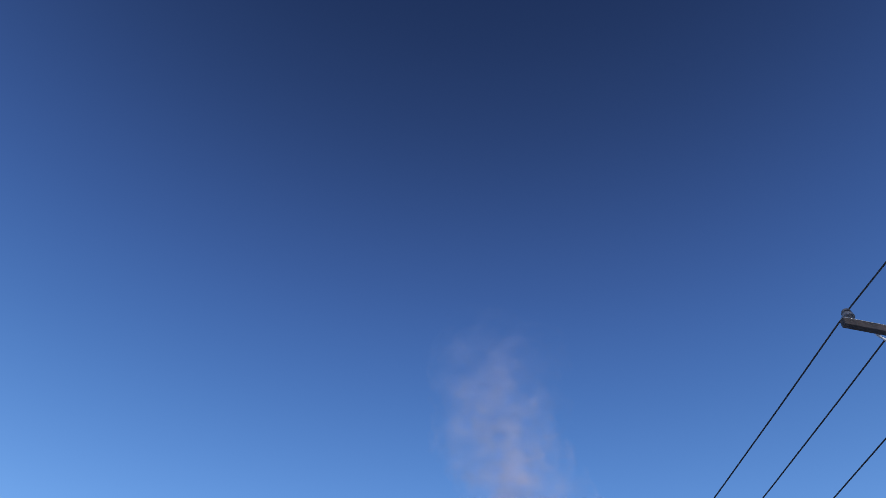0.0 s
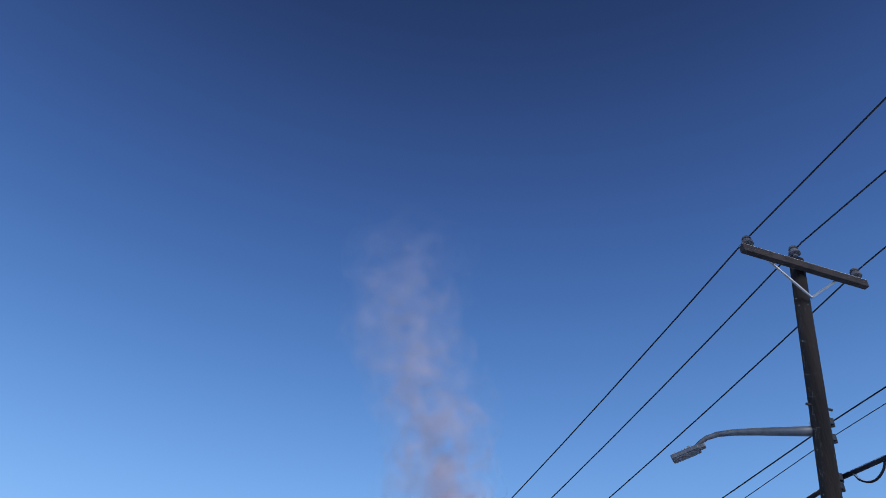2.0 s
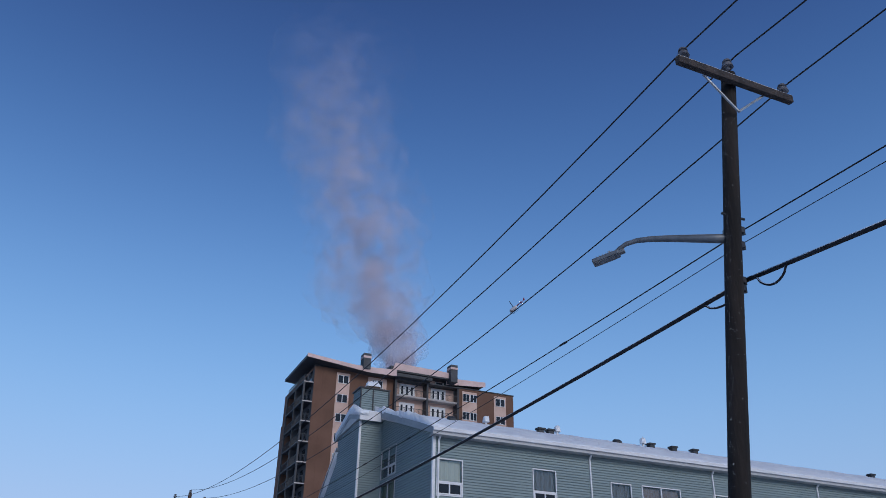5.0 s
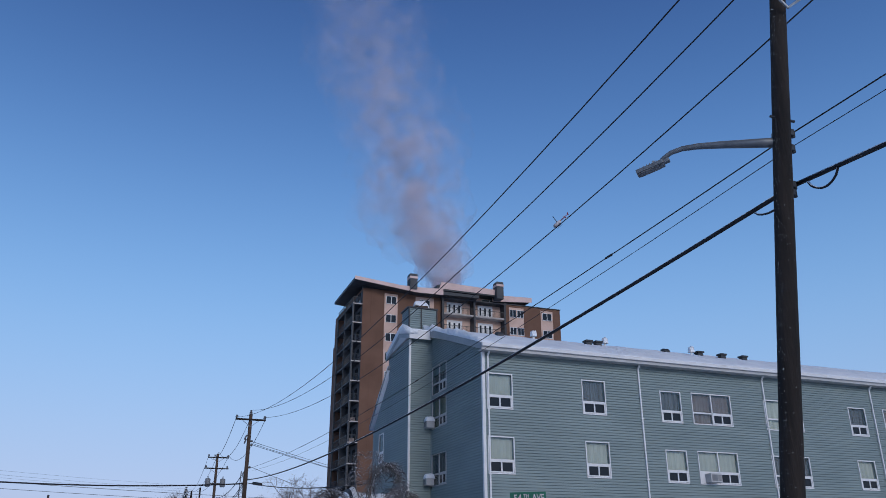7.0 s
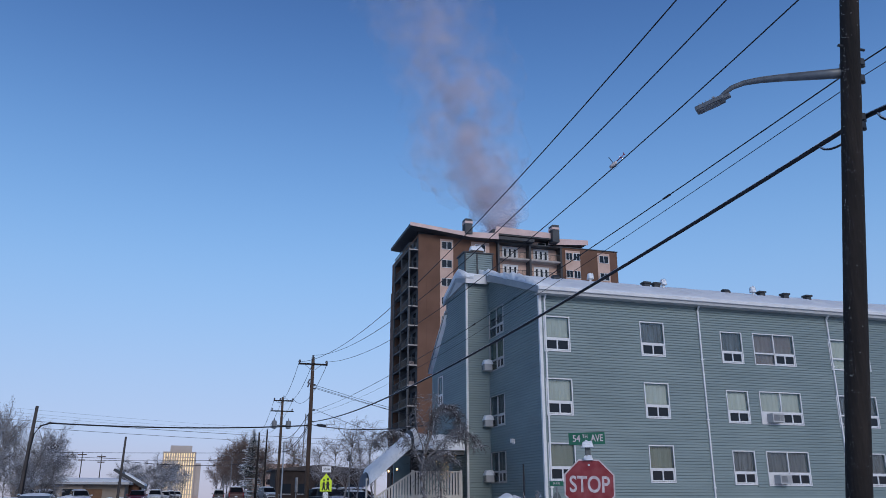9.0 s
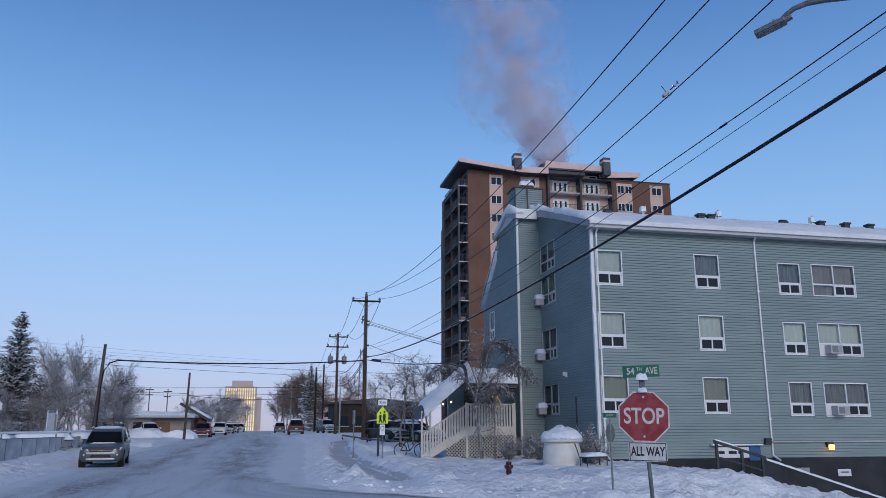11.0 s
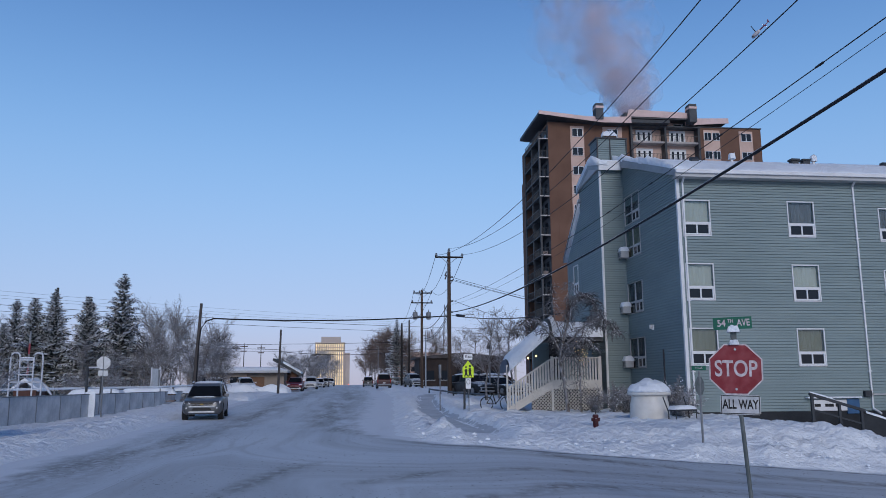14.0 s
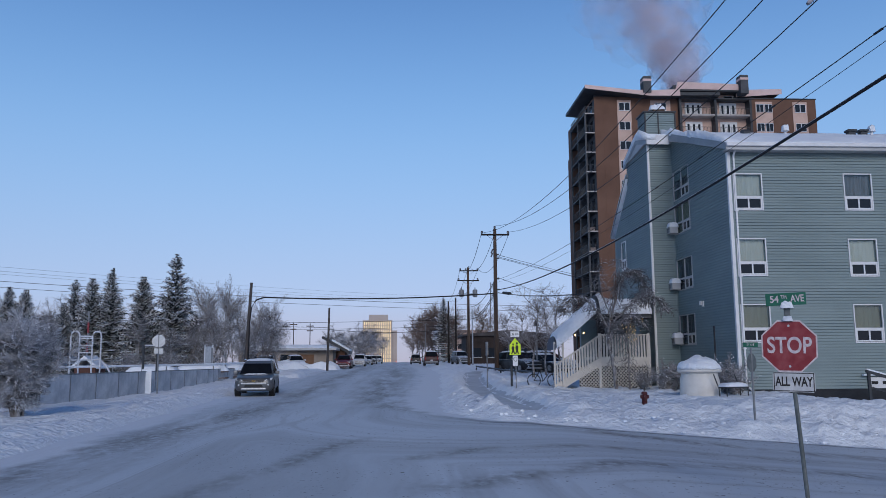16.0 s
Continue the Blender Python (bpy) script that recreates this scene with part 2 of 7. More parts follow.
def box(bm, x0, x1, y0, y1, z0, z1, bevel=0.0):
    g = bmesh.ops.create_cube(bm, size=1.0, matrix=Matrix.LocRotScale(((x0 + x1) / 2, (y0 + y1) / 2, (z0 + z1) / 2), None, (abs(x1 - x0), abs(y1 - y0), abs(z1 - z0))))
    if bevel:
        edges = {e for v in g["verts"] for e in v.link_edges}
        bmesh.ops.bevel(bm, geom=list(edges), offset=bevel, segments=2, profile=0.6, affect="EDGES", clamp_overlap=True)
    return bm


def B(x0, x1, y0, y1, z0, z1, bevel=0.0):
    return box(bmesh.new(), x0, x1, y0, y1, z0, z1, bevel)


def rod(bm, a, b, r0, r1=None, seg=8):
    """A tapered rod from a to b."""
    a, b = Vector(a), Vector(b)
    r1 = r0 if r1 is None else r1
    d = b - a
    m = Matrix.Translation((a + b) / 2) @ d.to_track_quat("Z", "Y").to_matrix().to_4x4()
    bmesh.ops.create_cone(bm, cap_ends=True, segments=seg, radius1=r0, radius2=r1, depth=d.length, matrix=m)
    return bm


def R(a, b, r0, r1=None, seg=8):
    return rod(bmesh.new(), a, b, r0, r1, seg)


def tube(pts, r, seg=6, ends=True, radii=None):
    """A tube along points."""
    bm = bmesh.new()
    pts = [Vector(p) for p in pts]
    rings = []
    for i, p in enumerate(pts):
        d = (pts[min(i + 1, len(pts) - 1)] - pts[max(i - 1, 0)]).normalized()
        side = d.cross(Vector((0, 0, 1)) if abs(d.z) < 0.95 else Vector((1, 0, 0))).normalized()
        up = side.cross(d)
        rr = radii[i] if radii else r
        rings.append([bm.verts.new(p + rr * (math.cos(a) * side + math.sin(a) * up)) for a in (2 * math.pi * k / seg for k in range(seg))])
    for a, b in zip(rings, rings[1:]):
        for k in range(seg):
            bm.faces.new((a[k], a[(k + 1) % seg], b[(k + 1) % seg], b[k]))
    if ends:
        bm.faces.new(rings[0][::-1])
        bm.faces.new(rings[-1])
    bmesh.ops.recalc_face_normals(bm, faces=bm.faces)
    return bm


def prism(outline, depth, axis="y", at=0.0):
    """An outline of (u, z) swept by depth along an axis."""
    bm = bmesh.new()
    put = (lambda u, z, d: (u, d, z)) if axis == "y" else (lambda u, z, d: (d, u, z))
    a = [bm.verts.new(put(u, z, at)) for u, z in outline]
    b = [bm.verts.new(put(u, z, at + depth)) for u, z in outline]
    bm.faces.new(a)
    bm.faces.new(b[::-1])
    for i in range(len(a)):
        j = (i + 1) % len(a)
        bm.faces.new((a[j], a[i], b[i], b[j]))
    bmesh.ops.recalc_face_normals(bm, faces=bm.faces)
    return bm


def lump(w, d, h, seed, cuts=14, bumpy=0.25):
    """A heap of snow: a rounded mound, thin at its rim."""
    bm = bmesh.new()
    bmesh.ops.create_grid(bm, x_segments=cuts, y_segments=cuts, size=0.5)
    for v in bm.verts:
        x, y = v.co.x * 2, v.co.y * 2
        e = max(0.0, 1 - max(abs(x), abs(y)) ** 4)
        n_ = noise.noise(Vector((x * 2 + seed, y * 2, seed)))
        v.co = Vector((x * w / 2, y * d / 2, h * (e ** 0.5) * (1 + bumpy * n_) - 0.01))
    return bm


def smooth01(a, b, v):
    u = min(1.0, max(0.0, (v - a) / (b - a)))
    return u * u * (3 - 2 * u)


# ---- ground ----
def rise(y):
    return 1.45 * (1 - math.exp(-(y - 40) / 70)) if y > 40 else 0.0


def street(x, y):
    """Height of the street surface: the main street climbs gently, the cross street falls away to the east."""
    return rise(y) - 0.08 * max(0.0, min(x, 60) - 3.5)


def edges(y):
    """Left and right edge of the main street, which widens past the crossing."""
    return -6.7 - 0.05 * min(max(y - 14, 0), 26), 1.25 + 0.05 * min(max(y - 26, 0), 42)


def in_road(x, y):
    """Distance outside the roadway: negative on it."""
    wob = 0.22 * noise.noise(Vector((x * 0.3, y * 0.3, 4))) + 0.07 * noise.noise(Vector((x * 1.4, y * 1.4, 8)))
    left, right = edges(y)
    main = max(left - x, x - right)
    cross = max(y - 20.3, left - x)
    k = 5.5
    u = max(k - abs(main - cross), 0.0) / k
    both = min(main, cross) - (u * u * k * 0.25 if x > -4 else 0.0)
    return both + wob


def path_x(y):
    """Middle of the trodden path beside the main street."""
    return 3.95 + 0.0015 * (y - 27) ** 2


def ground_z(x, y):
    out = in_road(x, y)
    z = street(x, y)
    if out <= 0:
        return z
    if y > 12 and x > 0:
        yard = 0.3 - 0.2 * max(0.0, min(x, 22) - 14.5) - 0.06 * max(0.0, min(x, 60) - 22) + rise(y)
        k = smooth01(0.0, 3.2, out)
        z = z * (1 - k) + yard * k
        z += 0.20 * math.exp(-((out - 0.9) / 0.7) ** 2) * (0.6 + 0.8 * noise.noise(Vector((x * 0.9, y * 0.9, 3))))
        if 20 < y < 66:
            off, ends = x - path_x(y), smooth01(20, 24, y) * smooth01(66, 60, y)
            flat = street(x, y) + 0.10
            k = ends * smooth01(0.95, 0.5, abs(off))
            z = z * (1 - k) + flat * k
            z += ends * 0.16 * math.exp(-((off + 1.15) / 0.4) ** 2) * (0.8 + noise.noise(Vector((x, y * 1.1, 6))))
            z += ends * 0.12 * math.exp(-((off - 1.2) / 0.45) ** 2) * (0.8 + noise.noise(Vector((x, y * 1.3, 2))))
    else:
        z += 0.1 * smooth01(0, 2, out)
        if x < 0:
            z += 0.12 * math.exp(-((out - 1.0) / 0.8) ** 2)
    return z


def ground_sheet():
    xs = [-1500, -600, -250, -120, -70] + [-48 + 1.5 * i for i in range(19)] + [-20 + 0.5 * i for i in range(18)] + [-11 + 0.25 * i for i in range(26)] + [-4.4 + 0.8 * i for i in range(7)] + [1.2 + 0.19 * i for i in range(136)] + [27.1 + 2 * i for i in range(12)] + [60, 90, 150, 300, 700, 1500]
    ys = [-400, -150, -60, -25, -10, 0, 6, 10] + [12 + 0.19 * i for i in range(148)] + [40.3 + 0.4 * i for i in range(46)] + [59 + 1.2 * i for i in range(40)] + [110, 125, 150, 190, 240, 300, 400, 600, 1000, 2500]
    verts, faces = [], []
    for y in ys:
        for x in xs:
            out = in_road(x, y)
            z = ground_z(x, y)
            if out > 0 and y < 110 and abs(x) < 50:
                k = min(1.0, out / 1.2)
                if 20 < y < 66 and 2 < x < 9:
                    k *= 1 - 0.9 * smooth01(0.95, 0.5, abs(x - path_x(y))) * smooth01(20, 24, y)
                z += k * (0.07 * noise.noise(Vector((x * 0.7, y * 0.7, 1))) + 0.12 * noise.noise(Vector((x * 1.7, y * 1.7, 5))) + (0.085 + 0.09 * math.exp(-out / 2.5)) * noise.noise(Vector((x * 3.6, y * 3.6, 7))))
                if x > 1 and y < 46:
                    z += k * (0.09 + 0.17 * math.exp(-out / 2.5)) * (0.45 - noise.voronoi(Vector((x * 2.5, y * 2.7, 0)))[0][0])
                z += k * 0.05 * max(0.0, noise.noise(Vector((x * 1.3, y * 4.0, 9))))
            z -= 0.06 * (1 - smooth01(0.0, 0.4, out))
            if y > 260:
                z -= (y - 260) * 0.012
            verts.append((x, y, z))
    w = len(xs)
    for j in range(len(ys) - 1):
        for i in range(w - 1):
            a = j * w + i
            faces.append((a, a + 1, a + w + 1, a + w))
    me = bpy.data.meshes.new("ground")
    me.from_pydata(verts, [], faces)
    return me


tagged(part("ground", ground_sheet(), SNOW, smooth=True), "uneven trodden snow over the yards and verges", "snow", kind="structure")


TRACKS = [
    (1.35, [(-0.2, 95), (-0.4, 70), (-1.0, 48), (-1.0, 36), (-0.1, 29)]),
    (0.55, [(-0.3, 30), (0.4, 27), (1.6, 24.3), (3.4, 21.2), (5.0, 18.8), (8.0, 17.2), (14.0, 16.4)]),
    (0.95, [(-4.0, 95), (-4.6, 57), (-4.8, 30), (-5.3, 19), (-5.8, 8)]),
    (0.25, [(-0.9, 17.0), (-1.7, 13.4), (-2.4, 10.8), (-3.0, 8.0)]),
    (0.30, [(0.3, 13.6), (1.2, 14.6), (2.2, 15.1), (4.0, 15.2), (8.0, 15.0)]),
    (0.42, [(0.6, 10.4), (1.6, 11.2), (3.3, 12.5), (6.0, 13.2), (12.0, 13.0)]),
]


def tread(x, y):
    """How worn the packed snow is by wheels: 1 in the middle of a track."""
    best = 0.0
    for wide, line in TRACKS:
        for (xa, ya), (xb, yb) in zip(line, line[1:]):
            dx, dy = xb - xa, yb - ya
            u = min(1.0, max(0.0, ((x - xa) * dx + (y - ya) * dy) / (dx * dx + dy * dy)))
            d = math.hypot(x - xa - u * dx, y - ya - u * dy)
            best = max(best, math.exp(-(d / wide) ** 2))
    return best


def road_sheet():
    xs = [-10.0 + 0.25 * i for i in range(102)] + [15.6 + 0.5 * i for i in range(12)] + [22, 24, 27, 30, 37, 45, 60]
    ys = [-40, -20, -10, -5, 0, 3, 5, 7] + [8 + 0.25 * i for i in range(112)] + [36 + 1.0 * i for i in range(34)] + [71, 75, 80, 88, 95, 103, 110, 120, 130, 145, 160, 180, 200, 225, 250]
    verts, faces, index, lanes, cover, worn = [], [], {}, [], [], []
    for j, y in enumerate(ys):
        for i, x in enumerate(xs):
            index[i, j] = len(verts)
            out = in_road(x, y)
            lanes.append(out)
            wide = 0.3 + 3.0 * smooth01(21, 32, y) if x > -2 else 1.6
            cover.append(smooth01(-wide, 0.1, out))
            worn.append(tread(x, y))
            verts.append((x, y, street(x, y) + 0.012 * noise.noise(Vector((x * 1.5, y * 0.3, 2)))))
    for j in range(len(ys) - 1):
        for i in range(len(xs) - 1):
            if in_road((xs[i] + xs[i + 1]) / 2, (ys[j] + ys[j + 1]) / 2) < 0.7:
                faces.append((index[i, j], index[i + 1, j], index[i + 1, j + 1], index[i, j + 1]))
    me = bpy.data.meshes.new("road")
    me.from_pydata(verts, [], faces)
    me.attributes.new("lane", "FLOAT", "POINT").data.foreach_set("value", lanes)
    me.attributes.new("cover", "FLOAT", "POINT").data.foreach_set("value", cover)
    me.attributes.new("worn", "FLOAT", "POINT").data.foreach_set("value", worn)
    return me


tagged(part("road", road_sheet(), ROAD, smooth=True), "grey packed-snow street with sandy wheel tracks", "road", kind="structure")


def path_strip():
    verts, faces = [], []
    for j in range(176):
        y = 22.0 + 0.25 * j
        for i in range(7):
            x = path_x(y) + 0.25 * (i - 3) + 0.05 * noise.noise(Vector((i * 3.1, y * 0.8, 0)))
            verts.append((x, y, ground_z(x, y) + 0.03 - 0.012 * abs(i - 3) - 0.25 * (1 - smooth01(22.0, 26.0, y))))
    for j in range(175):
        for i in range(6):
            a = j * 7 + i
            faces.append((a, a + 1, a + 8, a + 7))
    me = bpy.data.meshes.new("path")
    me.from_pydata(verts, [], faces)
    return me


PATH = mat("trodden_snow_path", (0.44, 0.47, 0.51), (0.58, 0.61, 0.65), 0.9, 0.75, bump=0.5, bscale=9, fine=0.08)
tagged(part("pavement", path_strip(), PATH, smooth=True), "grey trodden snow path beside the street", "path", kind="structure")


# ---- the grey-blue apartment house on the corner ----
HX, HY = 13.55, 31.15  # its near corner
LAP = 0.118


def lap_rows(origin, along, out, length, z0, z1, holes, parent, top=None, near=99.0):
    """Overlapping siding boards on a wall, each row its own board, cut round the holes (u0, u1, z0, z1); top(u) bounds the wall above."""
    ax_, nrm = Vector(along), Vector(out)
    o = Vector(origin)
    z = z0
    rest = bmesh.new()
    while z < z1:
        zt = min(z + LAP, z1)
        spans = [(0.0, length)]
        for u0, u1, h0, h1 in holes:
            if h0 < zt - 0.02 and h1 > z + 0.02:
                cut = []
                for a, b in spans:
                    if u1 <= a or u0 >= b:
                        cut.append((a, b))
                    else:
                        cut += [(a, u0)] if u0 > a else []
                        cut += [(u1, b)] if u1 < b else []
                spans = cut
        if top:
            lim = [u for u in (length * i / 200 for i in range(201)) if top(u) >= zt - 0.01]
            if not lim:
                break
            spans = [(max(a, lim[0]), min(b, lim[-1])) for a, b in spans if min(b, lim[-1]) - max(a, lim[0]) > 0.02]
        for a, b in spans:
            bm = rest if a > near else bmesh.new()
            q = []
            for u in (a, b):
                base = o + ax_ * u
                q.append([bm.verts.new(base + nrm * d + Vector((0, 0, zz))) for d, zz in ((0.0, z + 0.016), (0.036, z + 0.016), (0.036, z + 0.027), (0.010, zt), (0.0, zt))])
            for i in range(5):
                j = (i + 1) % 5
                bm.faces.new((q[0][i], q[0][j], q[1][j], q[1][i]))
            bm.faces.new(q[0][::-1])
            bm.faces.new(q[1])
            if bm is not rest:
                bmesh.ops.recalc_face_normals(bm, faces=bm.faces)
                part("board", bm, SIDING, parent)
        z += LAP
    if rest.faces:
        bmesh.ops.recalc_face_normals(rest, faces=rest.faces)
        tagged(part("cladding", rest, SIDING, parent), kind="stuff")
    else:
        rest.free()


def slab_with_holes(origin, along, out, length, z0, z1, holes, thick=0.2):
    """A wall behind the boards, with its openings cut through."""
    ax_, nrm = Vector(along), Vector(out)
    o = Vector(origin)
    us = sorted({0.0, length, *(u for h in holes for u in h[:2] if 0 < u < length)})
    zs = sorted({z0, z1, *(z for h in holes for z in h[2:] if z0 < z < z1)})
    bm = bmesh.new()
    for ua, ub in zip(us, us[1:]):
        for za, zb in zip(zs, zs[1:]):
            cu, cz = (ua + ub) / 2, (za + zb) / 2
            if any(h[0] < cu < h[1] and h[2] < cz < h[3] for h in holes):
                continue
            v = [bm.verts.new(o + ax_ * u - nrm * d + Vector((0, 0, z))) for d in (0.0, thick) for u, z in ((ua, za), (ub, za), (ub, zb), (ua, zb))]
            for f in ((0, 1, 2, 3), (7, 6, 5, 4), (0, 4, 5, 1), (1, 5, 6, 2), (2, 6, 7, 3), (3, 7, 4, 0)):
                bm.faces.new([v[i] for i in f])
    bmesh.ops.remove_doubles(bm, verts=bm.verts, dist=0.001)
    bmesh.ops.recalc_face_normals(bm, faces=bm.faces)
    return bm


house = thing("apartment_house", "three-storey grey-blue clapboard apartment house under a snowy roof", "house")
front_holes, front_windows = [], []
for s0, s1, tops, hh, style in (
    (0.21, 1.35, (9.15, 6.44, 3.76), 1.46, "one"), (4.89, 6.02, (9.17, 6.43, 3.74), 1.47, "one"), (9.05, 10.12, (8.95, 6.24, 3.58), 1.38, "one"),
    (10.81, 13.0, (8.97, 6.25, 3.57), 1.40, "two"), (15.1, 17.34, (8.92, 6.22, 3.56), 1.40, "two"), (20.52, 21.58, (8.87, 6.2, 3.55), 1.36, "one"),
    (22.9, 25.1, (8.9, 6.2, 3.55), 1.40, "two"), (27.2, 28.3, (8.9, 6.2, 3.55), 1.38, "one"), (31.2, 33.4, (8.9, 6.2, 3.55), 1.40, "two"),
):
    for floor_, zt in enumerate(tops):
        front_holes.append((s0, s1, zt - hh, zt))
        front_windows.append((s0, s1, zt - hh, zt, style, floor_))
WALL_W = 36.0
Z_SIDE = 0.40
front_wall = part("wall", slab_with_holes((HX, HY, 0), (1, 0, 0), (0, -1, 0), WALL_W, Z_SIDE, 10.3, front_holes), SIDING, house)
part("foundation", B(HX - 0.02, HX + WALL_W, HY - 0.05, HY + 0.3, -3.2, Z_SIDE), FOUND, house, "dark painted foundation wall")

SIDE_L = 6.55
side_holes = [(4.40, 6.35, 9.33, 10.7), (4.42, 6.35, 7.66, 9.02), (4.46, 6.38, 4.92, 6.36), (4.44, 6.37, 2.3, 3.68)]


def rake_z(u):
    return 10.32 + 0.335 * u


side_wall = part("wall", slab_with_holes((HX, HY + 0.2, 0), (0, 1, 0), (-1, 0, 0), SIDE_L - 0.2, 0.3, 10.3, [(a - 0.2, b - 0.2, c, min(d, 10.28)) for a, b, c, d in side_holes]), SIDING, house)
# chimney chase that stands out of the end wall, and the wing behind it
CX0, CY = 12.35, HY + SIDE_L
chase_wall = part("chase", B(CX0, HX + 3, CY, CY + 3.6, 0.2, 12.3), SIDING, house)
wing_wall = part("wing", prism([(CY + 3.6, 0.2), (CY + 3.6, 10.9), (CY + 6.4, 8.6), (CY + 6.4, 0.2)], 14, "x", CX0 + 0.02), SIDING, house)
part("gable", prism([(HY + 0.2, 10.3), (CY + 1.2, 12.9), (CY + 3.6, 12.2), (CY + 3.6, 10.3)], WALL_W, "x", HX + 0.02), SIDING, house)
# corner trims and downspouts
part("corner_trim", B(HX - 0.035, HX + 0.10, HY - 0.035, HY + 0.10, 0.3, 10.3, 0.008), TRIM, house, "white corner board")
part("corner_trim", B(CX0 - 0.035, CX0 + 0.07, CY - 0.035, CY + 0.07, 0.3, 12.2, 0.008), TRIM, house, "white corner board")
part("corner_trim", B(HX - 0.06, HX + 0.0, CY - 0.06, CY + 0.0, 0.3, 12.0), SIDING, house)
for s in (0.06, 7.74, 14.95, 22.0):
    bm = bmesh.new()
    lo = 0.5 if s < 1 else 0.45
    x = HX + s + 0.17
    box(bm, x - 0.035, x + 0.035, HY - 0.10, HY - 0.03, lo, 9.95, 0.01)
    rod(bm, (x, HY - 0.07, 9.93), (x, HY - 0.36, 10.2), 0.045)
    for zz in (2.0, 4.9, 7.6):
        box(bm, x - 0.075, x + 0.075, HY - 0.118, HY - 0.03, zz, zz + 0.05)
    rod(bm, (x, HY - 0.07, lo + 0.05), (x + 0.12, HY - 0.4, lo - 0.15), 0.045)
    part("downspout", bm, TRIM, house, "white square downspout")


def house_window(s0, s1, z0, z1, style, fill, parent, place, turn, ac=False, rim=None, t=0.05):
    """A vinyl window: trim, fixed upper light and a slider below, blinds behind the glass."""
    w, h = s1 - s0, z1 - z0
    win = new("window")
    win.parent = parent
    win.matrix_basis = pose(*place, 0, 0, turn)
    rim = rim or TRIM
    bm = bmesh.new()
    for a in ((-t, w + t, -0.05, 0.03, -t, 0.0), (-t, w + t, -0.05, 0.03, h, h + t), (-t, 0, -0.05, 0.03, 0, h), (w, w + t, -0.05, 0.03, 0, h)):
        box(bm, *a, 0.008)
    part("trim", bm, rim, win)
    low = h * 0.36
    cols = [(0, w)] if style == "one" else [(0, w * 0.5), (w * 0.5, w)]
    bm = bmesh.new()
    box(bm, 0, w, -0.03, 0.03, low - 0.035, low + 0.035, 0.006)
    for a, b in cols[1:]:
        box(bm, a - 0.03, a + 0.03, -0.03, 0.03, 0, h, 0.006)
    part("sash_bar", bm, rim, win)
    sl = (0, w) if style == "one" else (w * 0.5, w)
    bm = bmesh.new()
    m_ = (sl[0] + sl[1]) / 2
    for a in ((sl[0] + 0.01, sl[1] - 0.01, 0.01, 0.065), (sl[0] + 0.01, sl[1] - 0.01, low - 0.085, low - 0.035)):
        box(bm, a[0], a[1], -0.035, 0.02, a[2], a[3], 0.005)
    for c in (sl[0] + 0.035, m_, sl[1] - 0.035):
        box(bm, c - 0.03, c + 0.03, -0.036, 0.02, 0.05, low - 0.04, 0.005)
    part("slider_sash", bm, rim, win)
    for a, b in cols:
        part("pane", B(a + 0.01, b - 0.01, 0.0, 0.012, low + 0.03, h - 0.005), GLASS, win).visible_shadow = False
    part("pane", B(sl[0] + 0.05, m_ - 0.03, -0.005, 0.006, 0.06, low - 0.08), DGLASS, win)
    part("pane", B(m_ + 0.03, sl[1] - 0.05, 0.004, 0.015, 0.06, low - 0.08), DGLASS, win)
    if style == "two":
        if ac:
            part("infill_panel", B(0.02, w * 0.5 - 0.03, -0.01, 0.01, 0.01, low - 0.035), TRIM, win, "white infill panel")
        else:
            part("pane", B(0.03, w * 0.5 - 0.03, 0.0, 0.012, 0.02, low - 0.03), GLASS, win).visible_shadow = False
    # folds of the blind or curtain
    bm = bmesh.new()
    k = int(w / 0.07)
    wavy = 0.012 if fill is not DRAPE else 0.03
    rows_ = [[bm.verts.new((0.0 + w * i / k, 0.13 + wavy * math.sin(i * 1.7 + s0), zz)) for i in range(k + 1)] for zz in (0.02 if style == "two" and not ac else low - 0.05, h - 0.01)]
    for i in range(k):
        bm.faces.new((rows_[0][i], rows_[0][i + 1], rows_[1][i + 1], rows_[1][i]))
    part("blind", bm, fill, win)
    # dark sheet painted as the room's shade; no room is modelled
    part("shade_black", B(-0.02, w + 0.02, 0.32, 0.36, -0.02, h + 0.02), DARK, win)
    if ac:
        air_conditioner(win, w * 0.12, 0.03)
    return win


def air_conditioner(parent, x, z, w=0.62, h=0.40, snow=False):
    bm = B(x, x + w, -0.42, -0.01, z, z + h, 0.02)
    unit = part("air_conditioner", bm, FASCIA, parent, "boxy window air conditioner")
    part("grille", B(x + 0.06, x + w - 0.26, -0.432, -0.42, z + 0.06, z + h - 0.06), GREYPAINT, unit)
    bm = bmesh.new()
    for i in range(6):
        box(bm, x + w - 0.23, x + w - 0.04, -0.43, -0.42, z + 0.07 + 0.045 * i, z + 0.09 + 0.045 * i)
    part("louvre", bm, GREYPAINT, unit)
    if snow:
        bm = lump(w + 0.06, 0.5, 0.24, x, 8)
        bmesh.ops.translate(bm, verts=bm.verts, vec=(x + w / 2, -0.2, z + h))
        part("snow_cap", bm, SNOW, unit, "snow cap", smooth=True)


